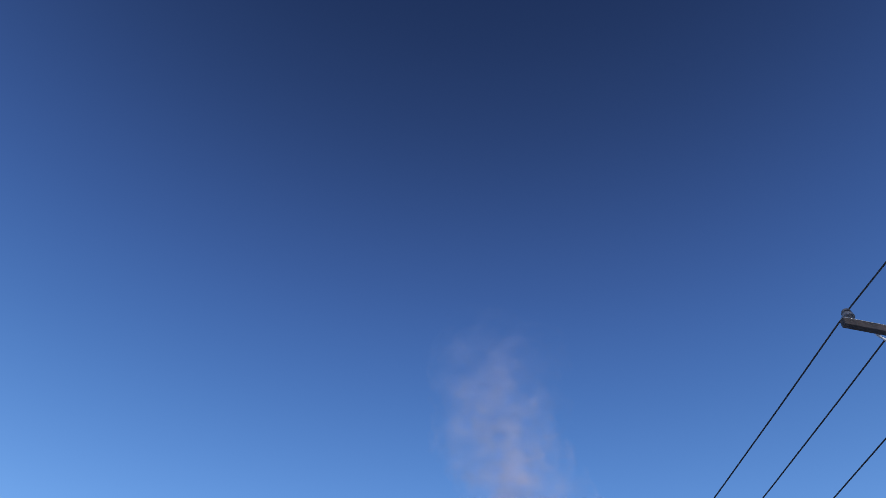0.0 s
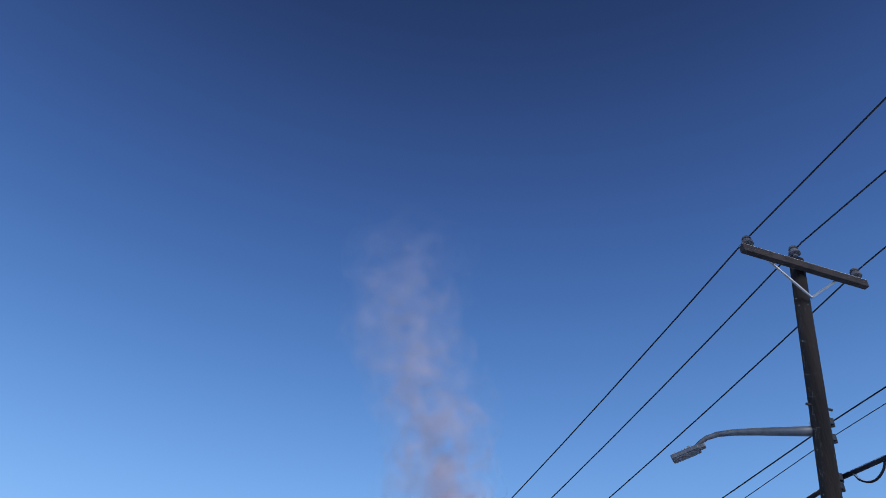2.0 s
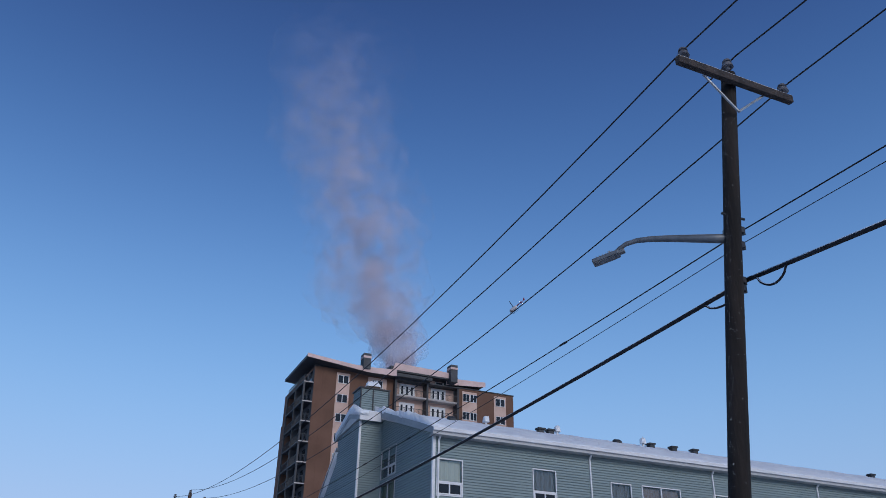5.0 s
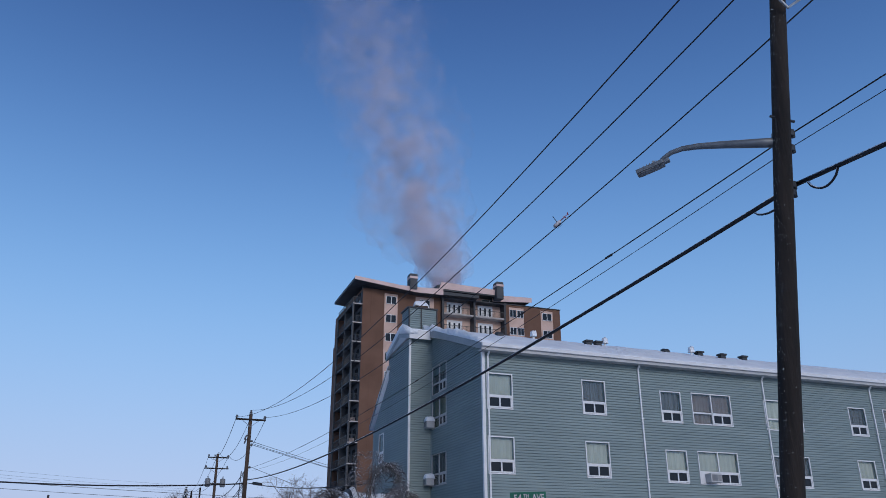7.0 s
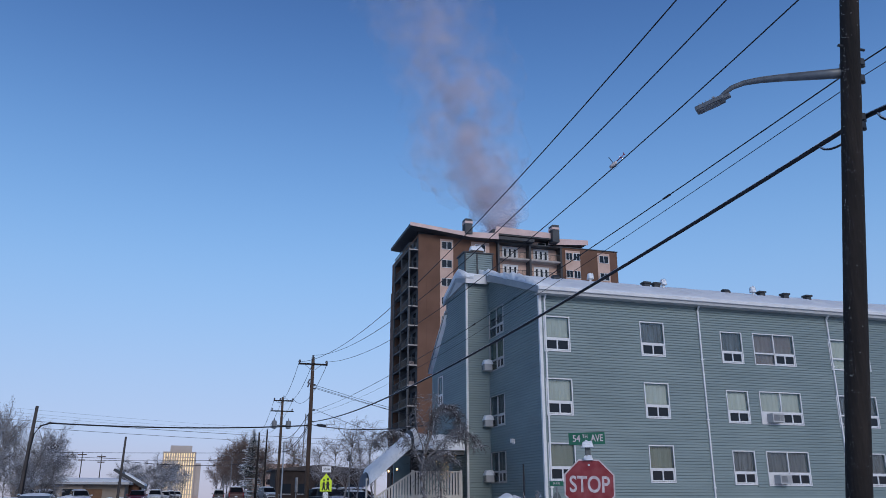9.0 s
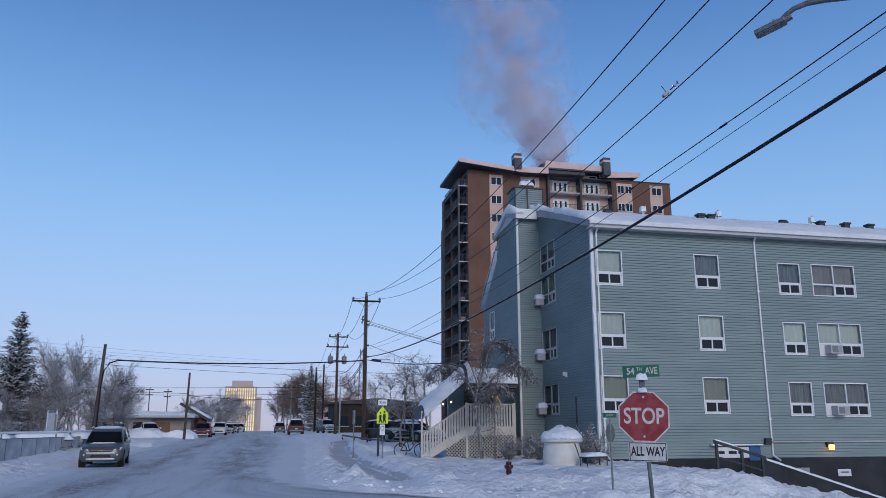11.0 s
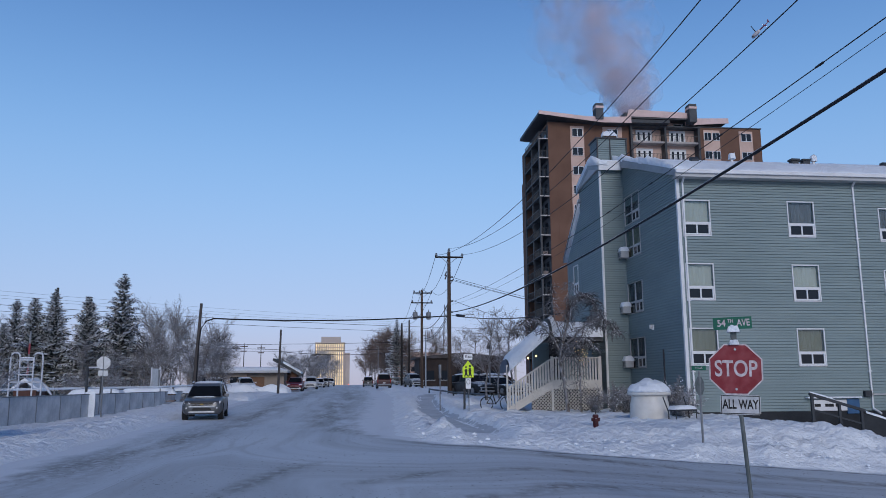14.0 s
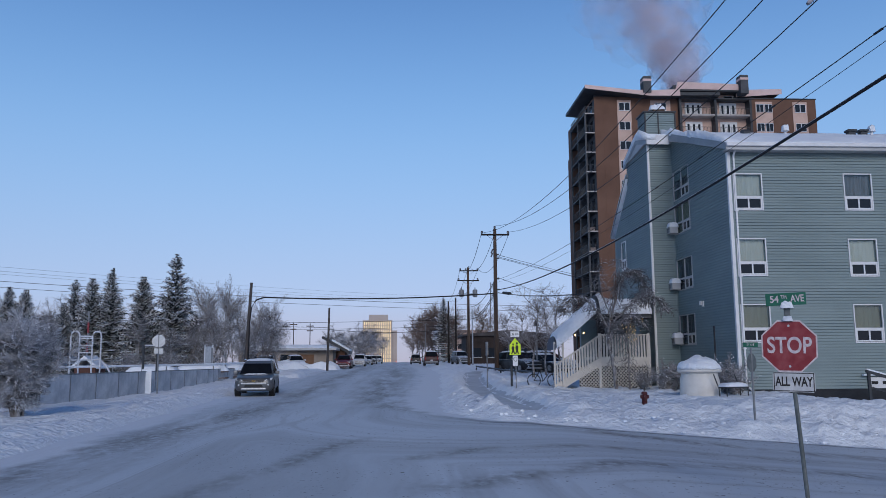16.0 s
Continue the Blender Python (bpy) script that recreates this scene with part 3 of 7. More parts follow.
fills = {(0, 0): BLIND, (0, 1): BLIND, (0, 2): mat("olive_blind", (0.24, 0.25, 0.18), (0.30, 0.30, 0.22), 1.5, 0.8, fine=0.08)}
OLIVE = fills[(0, 2)]
for i, (s0, s1, z0, z1, style, fl) in enumerate(front_windows):
    col = i // 3
    fill = [[DRAPE, BLIND, OLIVE], [DRAPE, BLIND, OLIVE], [DRAPE, BLIND, DRAPE], [ROSE, BLIND, DRAPE], [BLIND, DRAPE, DRAPE], [DRAPE, BLIND, OLIVE], [ROSE, DRAPE, BLIND], [BLIND, DRAPE, BLIND], [DRAPE, BLIND, DRAPE]][col][fl]
    if i == 0:
        fill = BLIND
    house_window(s0, s1, z0, z1, style, fill, house, (HX + s0, HY, z0), 0, ac=(style == "two" and fl in (1, 2) and col == 3))
for k, (a, b, c, d) in enumerate(side_holes):
    house_window(a, b, c, d, "two", OLIVE if k == 1 else DRAPE, house, (HX, HY + b, c), -90, rim=FASCIA, t=0.03)
    if k:
        holder = new("unit_mount")
        holder.parent = house
        holder.matrix_basis = pose(HX, HY + b + 0.25, c + 0.02, 0, 0, -90)
        air_conditioner(holder, 0.12, 0.0, 0.42, 0.33, True)
# boards, rows of siding
lap_rows((HX + 0.10, HY, 0), (1, 0, 0), (0, -1, 0), 30.0, Z_SIDE, 10.25, [(a - 0.16, b - 0.04, c - 0.06, d + 0.06) for a, b, c, d in front_holes], front_wall, near=10.5)
lap_rows((HX, HY + 0.10, 0), (0, 1, 0), (-1, 0, 0), SIDE_L - 0.1, 0.3, 12.4, [(a - 0.16, b - 0.04, c - 0.06, d + 0.06) for a, b, c, d in side_holes], side_wall, top=rake_z)
lap_rows((CX0 + 0.07, CY, 0), (1, 0, 0), (0, -1, 0), HX - CX0 - 0.07, 0.3, 12.2, [], chase_wall)
lap_rows((CX0, CY + 0.07, 0), (0, 1, 0), (-1, 0, 0), 3.5, 0.3, 12.4, [], chase_wall)
lap_rows((CX0, CY + 3.6, 0), (0, 1, 0), (-1, 0, 0), 2.8, 0.3, 10.8, [(0.7, 1.5, 6.5, 8.0)], wing_wall, top=lambda u: 10.8 - 0.82 * u)
house_window(0.7, 1.5, 6.5, 8.0, "one", BLIND, house, (CX0, CY + 5.1, 6.5), -90)
# roof: two slopes, fascias and the snow on it
E0 = HY - 0.45
part("roof", prism([(E0, 10.2), (E0, 10.34), (CY + 1.4, 13.05), (CY + 3.75, 12.2), (CY + 3.75, 12.05), (CY + 1.4, 12.85)], WALL_W + 0.5, "x", HX - 0.2), FASCIA, house)
part("fascia", B(HX - 0.23, HX + WALL_W, E0 - 0.04, E0, 10.08, 10.36), FASCIA, house, "pale painted eave fascia")
part("gutter", B(HX - 0.23, HX + WALL_W, E0 - 0.14, E0 - 0.042, 10.22, 10.37, 0.02), TRIM, house, "white eave gutter")
part("soffit", B(HX - 0.2, HX + WALL_W, E0, HY, 10.09, 10.13), FASCIA, house)
part("rake_board", prism([(E0, 10.10), (E0, 10.40), (CY - 0.3, 12.72), (CY - 0.3, 12.38)], 0.04, "x", HX - 0.24), RAKE, house, "rake board with blue-grey shade in its colour")
part("rake_board", B(CX0 - 0.13, HX - 0.2, CY - 0.36, CY - 0.32, 12.16, 12.62), TRIM, house, "pale fascia over the chase")
part("rake_board", prism([(CY - 0.32, 12.16), (CY - 0.32, 12.62), (CY + 1.4, 13.05), (CY + 3.75, 12.25), (CY + 3.75, 11.8), (CY + 1.4, 12.62)], 0.04, "x", CX0 - 0.16), RAKE, house)
part("roof", prism([(CY - 0.32, 12.3), (CY - 0.32, 12.6), (CY + 1.4, 13.04), (CY + 3.75, 12.2), (CY + 3.75, 12.0)], HX - CX0 + 0.6, "x", CX0 - 0.13), FASCIA, house)
part("roof", prism([(CY + 3.3, 11.36), (CY + 3.3, 11.5), (CY + 6.8, 8.7), (CY + 6.8, 8.5)], 14, "x", CX0 - 0.16), RAKE, house, "lower roof of the wing")


def roof_snow(x0, x1, pts, seed, thick=0.16, nx=90):
    """A blanket of snow laid over a roof line of (y, z) points."""
    bm = bmesh.new()
    grid = []
    for i in range(nx + 1):
        x = x0 + (x1 - x0) * i / nx
        ring = []
        for j, (y, z) in enumerate(pts):
            n_ = noise.noise(Vector((x * 0.7 + seed, y * 0.8, 0))) + 0.5 * noise.noise(Vector((x * 2.3 + seed, y * 2.3, 3)))
            edge = 0.35 if j in (0, len(pts) - 1) else 1.0
            crumb = 0.0 if i > 4 or edge < 1 else 0.34 * max(0.0, 0.25 + noise.noise(Vector((x * 2.1, y * 1.9 + seed, 6)))) * (1 - i / 5)
            ring.append(bm.verts.new((x - (0.5 * crumb if i < 2 else 0), y + (0.06 * n_ if edge < 1 else 0), z + thick * edge * (0.8 + 0.5 * n_) + crumb)))
        base_ = [bm.verts.new((x, y, z - 0.24)) for y, z in pts]
        grid.append((ring, base_))
    for (a, a2), (b, b2) in zip(grid, grid[1:]):
        for k in range(len(a) - 1):
            bm.faces.new((a[k], b[k], b[k + 1], a[k + 1]))
            bm.faces.new((a2[k], b2[k], b2[k + 1], a2[k + 1]))
        for k in (0, -1):
            bm.faces.new((a[k], b[k], b2[k], a2[k]))
    for ring, base_ in (grid[0], grid[-1]):
        for k in range(len(ring) - 1):
            bm.faces.new((ring[k], ring[k + 1], base_[k + 1], base_[k]))
    bmesh.ops.recalc_face_normals(bm, faces=bm.faces)
    return bm


slope = [(E0 - 0.02, 10.36)] + [(E0 + (CY + 1.4 - E0) * i / 32, 10.36 + 2.69 * i / 32 + 0.2 * min(1.0, i / 6)) for i in range(1, 33)] + [(CY + 3.68, 12.25)]
tagged(part("roof_snow", roof_snow(HX - 0.21, HX + WALL_W, slope, 3.0, 0.09, 180), SNOW, smooth=True), "thick snow blanket on the sloping roof", "snow")
tagged(part("roof_snow", roof_snow(CX0 - 0.17, HX - 0.2, [(CY - 0.36, 12.63), (CY + 0.5, 12.85), (CY + 1.4, 13.07), (CY + 3.68, 12.25)], 8.0, 0.1, 12), SNOW, smooth=True), "snow on the roof of the chimney chase", "snow")
tagged(part("roof_snow", roof_snow(CX0 - 0.16, CX0 + 12, [(CY + 3.4, 11.5), (CY + 5, 10.2), (CY + 6.78, 8.75)], 5.0, 0.09, 20), SNOW, smooth=True), "snow on the steep lower roof", "snow")
# chimney box above the ridge
chim = thing("chimney", "sided chimney box with a snow-topped black cap", "chimney", at=(CX0 + 0.15, CY + 0.7, 0))
part("shaft", B(0.02, 1.58, 0.02, 1.2, 12.3, 14.12), SIDING, chim)
lap_rows((0.04, 0.02, 0), (1, 0, 0), (0, -1, 0), 1.5, 12.6, 14.1, [], chim)
lap_rows((0.02, 0.04, 0), (0, 1, 0), (-1, 0, 0), 1.12, 12.6, 14.1, [], chim)
for x in (-0.01, 1.54):
    part("corner_trim", B(x, x + 0.06, -0.055, 0.06, 12.6, 14.12), STEEL, chim)
# narrow black upright strip on the front of the shaft
part("black_strip", B(0.66, 0.72, -0.052, -0.03, 12.9, 14.1), STEEL, chim, "thin black vertical strip")
part("cap", B(-0.06, 1.64, -0.06, 1.26, 14.12, 14.2, 0.01), STEEL, chim, "black metal cap")
part("flue", B(0.6, 1.2, 0.3, 0.9, 14.2, 14.42, 0.03), POLE2, chim)
for k, (x, y, w) in enumerate(((0.65, 0.5, 0.42), (0.98, 0.6, 0.5), (1.18, 0.75, 0.36))):
    bm = lump(w, w, w * 0.65, k + 4, 8, 0.6)
    bmesh.ops.translate(bm, verts=bm.verts, vec=(x, y, 14.4))
    part("snow_cap", bm, SNOW, chim, smooth=True)
# roof vents
for i, (s, kind_) in enumerate(((3.55, 0), (5.7, 3), (8.8, 2), (9.55, 2), (10.15, 3), (13.8, 0), (15.8, 3), (16.5, 2), (17.75, 2), (19.5, 2), (34.5, 2))):
    y = HY + 5.9 + 0.25 * math.sin(i * 2.1)
    z = 10.36 + 2.69 * (y - E0) / (CY + 1.4 - E0) + 0.22
    v = thing("roof_vent", ("snow-capped white plumbing stack" if kind_ in (1, 3) else "black hooded roof vent in the snow"), "vent", "roof vents", at=(HX + s, y, z))
    v.scale = (0.78, 0.78, 0.78)
    if kind_ in (1, 3):
        part("vent_pipe", R((0, 0, -0.2), (0, 0, 0.35), 0.08), TRIM, v)
        bm = lump(0.4, 0.4, 0.42, i, 8, 0.5)
        bmesh.ops.translate(bm, verts=bm.verts, vec=(0, 0, 0.25))
        part("snow_cap", bm, SNOW, v, smooth=True)
    elif kind_ == 2:
        part("box", B(-0.22, 0.22, -0.2, 0.2, -0.2, 0.22, 0.02), STEEL, v)
        part("hood", B(-0.3, 0.3, -0.27, 0.27, 0.22, 0.36, 0.04), STEEL, v)
    else:
        part("hood", prism([(-0.3, -0.15), (-0.3, 0.12), (-0.1, 0.3), (0.2, 0.3), (0.3, -0.15)], 0.44, "x", -0.22), STEEL, v)

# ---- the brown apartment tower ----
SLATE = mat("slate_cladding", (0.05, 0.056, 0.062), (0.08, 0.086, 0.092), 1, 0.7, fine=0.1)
TX0, TX1, TY, FLOOR = 28.7, 62.3, 111.0, 2.93
tower = thing("apartment_tower", "brown brick twelve-storey apartment tower with cream window strips", "tower")
TOP = 40.15
recess = (41.4, 52.0)
part("wall", B(TX0, recess[0], TY, TY + 18, 0, TOP), BROWN, tower)
part("wall", B(recess[0], recess[1], TY + 0.8, TY + 18, 0, TOP - 0.27), CREAM, tower)
part("wall", B(recess[1], TX1, TY + 0.02, TY + 18, 0, TOP - 0.1), BROWN, tower)
part("rear_wing", B(28.2, TX0 - 0.01, TY + 10.5, TY + 16.5, 0, 34.6), BROWN, tower)
part("pilaster", B(30.0, 30.12, TY - 0.03, TY, 0, TOP - 0.1), BROWN, tower)
floors = [TOP - 0.85 - FLOOR * i for i in range(13)]


def tower_window(x, z, w, h, y):
    win = new("window")
    win.parent = tower
    win.matrix_basis = pose(x, y, z)
    bm = bmesh.new()
    t = 0.05
    for a in ((-t, w + t, -t, 0), (-t, w + t, h, h + t), (-t, 0, 0, h), (w, w + t, 0, h), (w * 0.47, w * 0.53, 0, h)):
        box(bm, a[0], a[1], -0.12, 0.04, a[2], a[3])
    part("trim", bm, TRIM, win)
    part("pane", B(0, w * 0.48, -0.05, -0.03, 0, h), DGLASS, win)
    part("pane", B(w * 0.52, w, -0.05, -0.03, 0, h), DGLASS, win)
    part("curtain", B(w * 0.56, w * 0.95, -0.028, -0.02, 0.05, h), DRAPE, win)


for x0, x1, n_win in ((32.1, 34.2, 1), (37.1, 40.1, 1), (53.0, 55.6, 2), (58.7, 60.9, 1)):
    part("strip", B(x0, x1, TY - 0.06, TY, 0, TOP - 0.5), CREAM, tower, "cream window strip")
    for z in floors:
        ww = 1.55 if n_win == 1 else 1.05
        for k in range(n_win):
            tower_window((x0 + x1) / 2 - ww / 2 + (0 if n_win == 1 else (k - 0.5) * 1.32), z - 1.25, ww, 1.15, TY - 0.06)
# recessed front balconies
for i, z in enumerate(floors[:8]):
    fz = z - FLOOR + 1.05
    for a, b in ((recess[0] + 0.1, 46.6), (46.8, recess[1] - 0.1)):
        bal = new("balcony")
        bal.parent = tower
        part("slab", B(a, b, TY - 0.6, TY + 0.8, fz - 0.2, fz), CONC, bal)
        part("edge", B(a, b, TY - 0.66, TY - 0.602, fz - 0.12, fz + 0.03), CONC, bal)
        bm = bmesh.new()
        box(bm, a, b, TY - 0.6, TY - 0.55, fz + 1.0, fz + 1.06)
        for k in range(25):
            x = a + (b - a) * k / 24
            box(bm, x - 0.015, x + 0.015, TY - 0.59, TY - 0.56, fz, fz + 1.02)
        part("railing", bm, STEEL, bal)
        bm = bmesh.new()
        for k in range(4):
            x = a + 1.1 + 0.82 * k
            box(bm, x - 0.06, x + 0.06, TY + 0.7, TY + 0.8, fz, fz + 2.1)
        box(bm, a + 1.04, a + 3.62, TY + 0.7, TY + 0.8, fz + 2.05, fz + 2.2)
        part("door_trim", bm, TRIM, bal)
        for k in range(3):
            x = a + 1.16 + 0.82 * k
            part("door_pane", B(x + 0.19, x + 0.51, TY + 0.74, TY + 0.78, fz + 0.55, fz + 1.85), DGLASS, bal)
            part("door_leaf", B(x, x + 0.7, TY + 0.76, TY + 0.8, fz, fz + 2.05), TRIM, bal)
for x in (recess[0], 46.7, recess[1]):
    part("fin", B(x - 0.16, x + 0.16, TY - 0.7, TY + 0.8, 0, TOP - 0.43), STEEL, tower)
part("canopy", B(recess[0] - 0.3, recess[1] + 0.3, TY - 0.8, TY + 0.8, TOP - 0.42, TOP - 0.26), STEEL, tower)
part("attic_wall", B(recess[0], recess[1], TY + 0.5, TY + 3, TOP - 0.26, TOP + 0.7), CREAM, tower)
for x in (42.2, 48.5):
    tower_window(x, TOP - 0.1, 2.6, 0.5, TY + 0.45)
# side balconies
for i, z in enumerate(floors):
    fz = z - FLOOR + 1.02 + 0.25
    bal = new("balcony")
    bal.parent = tower
    part("slab", B(27.25, TX0, TY + 0.1, TY + 9.6, fz - 0.16, fz), STEEL, bal)
    part("edge", B(27.25, TX0 - 0.02, TY + 0.04, TY + 0.1, fz - 0.12, fz + 0.03), CONC, bal)
    bm = bmesh.new()
    box(bm, 27.25, 27.3, TY + 0.1, TY + 9.6, fz + 1.0, fz + 1.06)
    box(bm, 27.25, TX0, TY + 0.1, TY + 0.15, fz + 1.0, fz + 1.06)
    for k in range(8):
        box(bm, 27.25 + 0.19 * k, 27.28 + 0.19 * k, TY + 0.11, TY + 0.14, fz, fz + 1.02)
    for k in range(40):
        box(bm, 27.26, 27.29, TY + 0.1 + 0.24 * k, TY + 0.13 + 0.24 * k, fz, fz + 1.02)
    part("railing", bm, STEEL, bal)
    for k in range(3):
        part("door_pane", B(TX0 - 0.06, TX0 - 0.01, TY + 1.2 + 2.9 * k, TY + 2.9 + 2.9 * k, fz, fz + 2.1), DGLASS, bal)
    if i in (6, 7, 10):
        part("stored_box", B(27.6, 28.3, TY + 0.5, TY + 1.2, fz, fz + 0.6, 0.03), ROSE, bal)
for y in (TY + 0.06, TY + 4.8, TY + 9.6):
    part("column", B(27.2, 27.45, y, y + 0.25, 0, TOP - 2.2), STEEL, tower)
# thin sheet added over the brown wall only to darken this flank
part("flank", B(TX0 - 0.008, TX0 - 0.001, TY + 0.15, TY + 9.6, 0, TOP - 0.4), SLATE, tower, "added dark sheet over the flank behind the balconies")
part("divider", B(27.3, TX0, TY + 4.85, TY + 5.0, 0, TOP - 2.2), STEEL, tower)
part("divider", B(27.3, TX0, TY + 9.65, TY + 9.85, 0, TOP - 2.2), BROWN, tower)
# butterfly roofs with pink fascias and dark soffits
RY = TY - 1.9
part("roof", prism([(26.95, 40.75), (26.95, 41.15), (36.5, 40.4), (47.0, 40.4), (47.0, 39.95), (36.5, 39.85)], 13.5, "y", RY + 0.06), STEEL, tower, "upswept dark roof slab")
part("fascia", prism([(26.9, 40.75), (26.9, 41.3), (34.0, 40.62), (37.0, 40.6), (41.0, 40.8), (41.0, 39.8), (36.5, 39.75)], 0.06, "y", RY), ROOFPINK, tower, "rose metal fascia")
part("soffit_wall", prism([(TX0, TOP - 0.3), (TX0, 40.75), (33.0, 40.2), (33.0, TOP - 0.3)], 0.3, "y", TY + 0.3), STEEL, tower)
part("roof", B(40.2, 50.3, RY + 0.6, TY + 14, 40.75, 41.6), STEEL, tower)
part("fascia", prism([(40.4, 40.6), (40.9, 42.1), (50.2, 41.85), (50.2, 40.95), (41.2, 41.0)], 0.06, "y", RY + 0.52), ROOFPINK, tower, "rose metal fascia")
part("roof", prism([(50.0, 40.1), (50.0, 41.1), (56.9, 41.4), (56.9, 40.9)], 12, "y", RY + 1.56), STEEL, tower)
part("fascia", prism([(50.0, 40.2), (50.0, 41.3), (57.0, 41.55), (57.0, 40.75)], 0.06, "y", RY + 1.49), ROOFPINK, tower, "rose metal fascia")
for x, zt in ((35.5, 42.6), (50.0, 43.0)):
    part("chimney", B(x, x + 1.15, RY - 0.3, RY + 1.2, 40.2, zt), SLATE, tower, "dark slate chimney")
    part("chimney_top", B(x - 0.04, x + 1.19, RY - 0.34, RY + 1.24, zt - 0.75, zt - 0.4), ROOFPINK, tower)
part("parapet", B(52.1, TX1 + 0.1, TY - 0.1, TY + 0.4, TOP - 0.08, TOP + 0.06), STEEL, tower, "dark parapet cap")
tagged(part("roof_snow", roof_snow(41.0, 50.0, [(RY + 0.7, 41.62), (RY + 4, 41.65), (RY + 9, 41.62)], 4.0, 0.3, 20), SNOW, smooth=True), "snow on the tower's flat roof", "snow")

# ---- steam from the tower's boiler stack ----
def steam_mat(name, strength):
    m, n, l, p = nodes_of(name)
    p.inputs["Base Color"].default_value = (0.76, 0.68, 0.74, 1)
    p.inputs["Roughness"].default_value = 1.0
    p.inputs["Specular IOR Level"].default_value = 0.0
    co = n.new("ShaderNodeTexCoord")
    a = n.new("ShaderNodeTexNoise")
    a.inputs["Scale"].default_value, a.inputs["Detail"].default_value, a.inputs["Roughness"].default_value = 0.22, 6, 0.6
    l.new(co.outputs["Object"], a.inputs[0])
    r = n.new("ShaderNodeMapRange")
    r.inputs[1].default_value, r.inputs[2].default_value = 0.42, 0.68
    r.inputs[3].default_value, r.inputs[4].default_value = 0.0, strength
    l.new(a.outputs[0], r.inputs[0])
    sep = n.new("ShaderNodeSeparateXYZ")
    l.new(co.outputs["Object"], sep.inputs[0])
    dense = n.new("ShaderNodeMapRange")
    dense.inputs[1].default_value, dense.inputs[2].default_value = 0.0, 16.0
    dense.inputs[3].default_value, dense.inputs[4].default_value = 0.9, 0.0
    l.new(sep.outputs["Z"], dense.inputs[0])
    ad = n.new("ShaderNodeMath")
    ad.operation = "MULTIPLY_ADD"
    l.new(dense.outputs[0], ad.inputs[0])
    ad.inputs[1].default_value = strength
    l.new(r.outputs[0], ad.inputs[2])
    thin = n.new("ShaderNodeMapRange")
    thin.inputs[1].default_value, thin.inputs[2].default_value = 4.0, 72.0
    thin.inputs[3].default_value, thin.inputs[4].default_value = 1.0, 0.0
    l.new(sep.outputs["Z"], thin.inputs[0])
    mu = n.new("ShaderNodeMath")
    mu.operation = "MULTIPLY"
    l.new(ad.outputs[0], mu.inputs[0])
    l.new(thin.outputs[0], mu.inputs[1])
    l.new(mu.outputs[0], p.inputs["Alpha"])
    return m


steam = thing("steam_plume", "mauve-grey steam plume rising from the tower roof", "steam", at=(44.5, TY + 7, 41))
STEAM = steam_mat("steam", 0.10)
rnd = random.Random(77)
for k in range(170):
    z = 0.4 + 66 * (k / 169) ** 1.5
    rad = (1.3 + 2.5 * smooth01(0, 15, z) + 0.045 * z) * rnd.uniform(0.7, 1.25)
    wide = 0.9 + 3.9 * smooth01(0, 13, z) + 0.07 * z
    cx = -0.29 * z + 1.0 * math.sin(z * 0.22) + rnd.gauss(0, 0.5) * wide
    bm = bmesh.new()
    bmesh.ops.create_icosphere(bm, subdivisions=3, radius=1.0)
    for v in bm.verts:
        n_ = noise.noise(v.co * 1.5 + Vector((k * 1.7, 0, 0))) + 0.5 * noise.noise(v.co * 3.5 + Vector((0, k * 1.3, 0)))
        v.co = v.co * rad * (1 + 0.4 * n_) + Vector((cx, 0.7 * math.sin(k * 2.4) * wide, z))
    part("puff", bm, STEAM, steam, smooth=True)

# ---- near power pole with its cross-arm and street lamp ----
P0, PV = Vector((7.93, 8.73, 0)), Vector((0.042, -0.133, 1.0))


def on_pole(z):
    return P0 + PV * z


ppole = thing("utility_pole", "dark tarred wooden power pole with frost on its sides", "pole", "power poles", at=tuple(P0))
part("post", tube([PV * z for z in (-0.8, 2, 4, 6, 8, 10.14)], 0.15, 18, radii=[0.166, 0.156, 0.146, 0.136, 0.126, 0.112]), POLE, ppole, smooth=True)
topp = PV * 9.83 + Vector((-0.02, 0, 0))
part("crossarm", B(topp.x - 1.17, topp.x + 1.17, topp.y - 0.25, topp.y - 0.15, topp.z - 0.02, topp.z + 0.12, 0.012), FROSTWOOD, ppole, "frost-topped wooden cross-arm")
for sx in (-1, 1):
    part("brace", R((topp.x + sx * 0.62, topp.y - 0.14, topp.z), (topp.x, topp.y - 0.14, topp.z - 0.52), 0.02), GALV, ppole)


def insulator(parent, x, y, z, s=1.0):
    ins = part("insulator", R((x, y, z), (x, y, z + 0.05 * s), 0.035 * s, 0.035 * s, 12), CERAMIC, parent, "brown porcelain pin insulator")
    bm = bmesh.new()
    rod(bm, (x, y, z + 0.05 * s), (x, y, z + 0.10 * s), 0.095 * s, 0.085 * s, 16)
    rod(bm, (x, y, z + 0.10 * s), (x, y, z + 0.15 * s), 0.055 * s, 0.055 * s, 16)
    rod(bm, (x, y, z + 0.15 * s), (x, y, z + 0.19 * s), 0.075 * s, 0.06 * s, 16)
    part("skirt", bm, CERAMIC, ins)


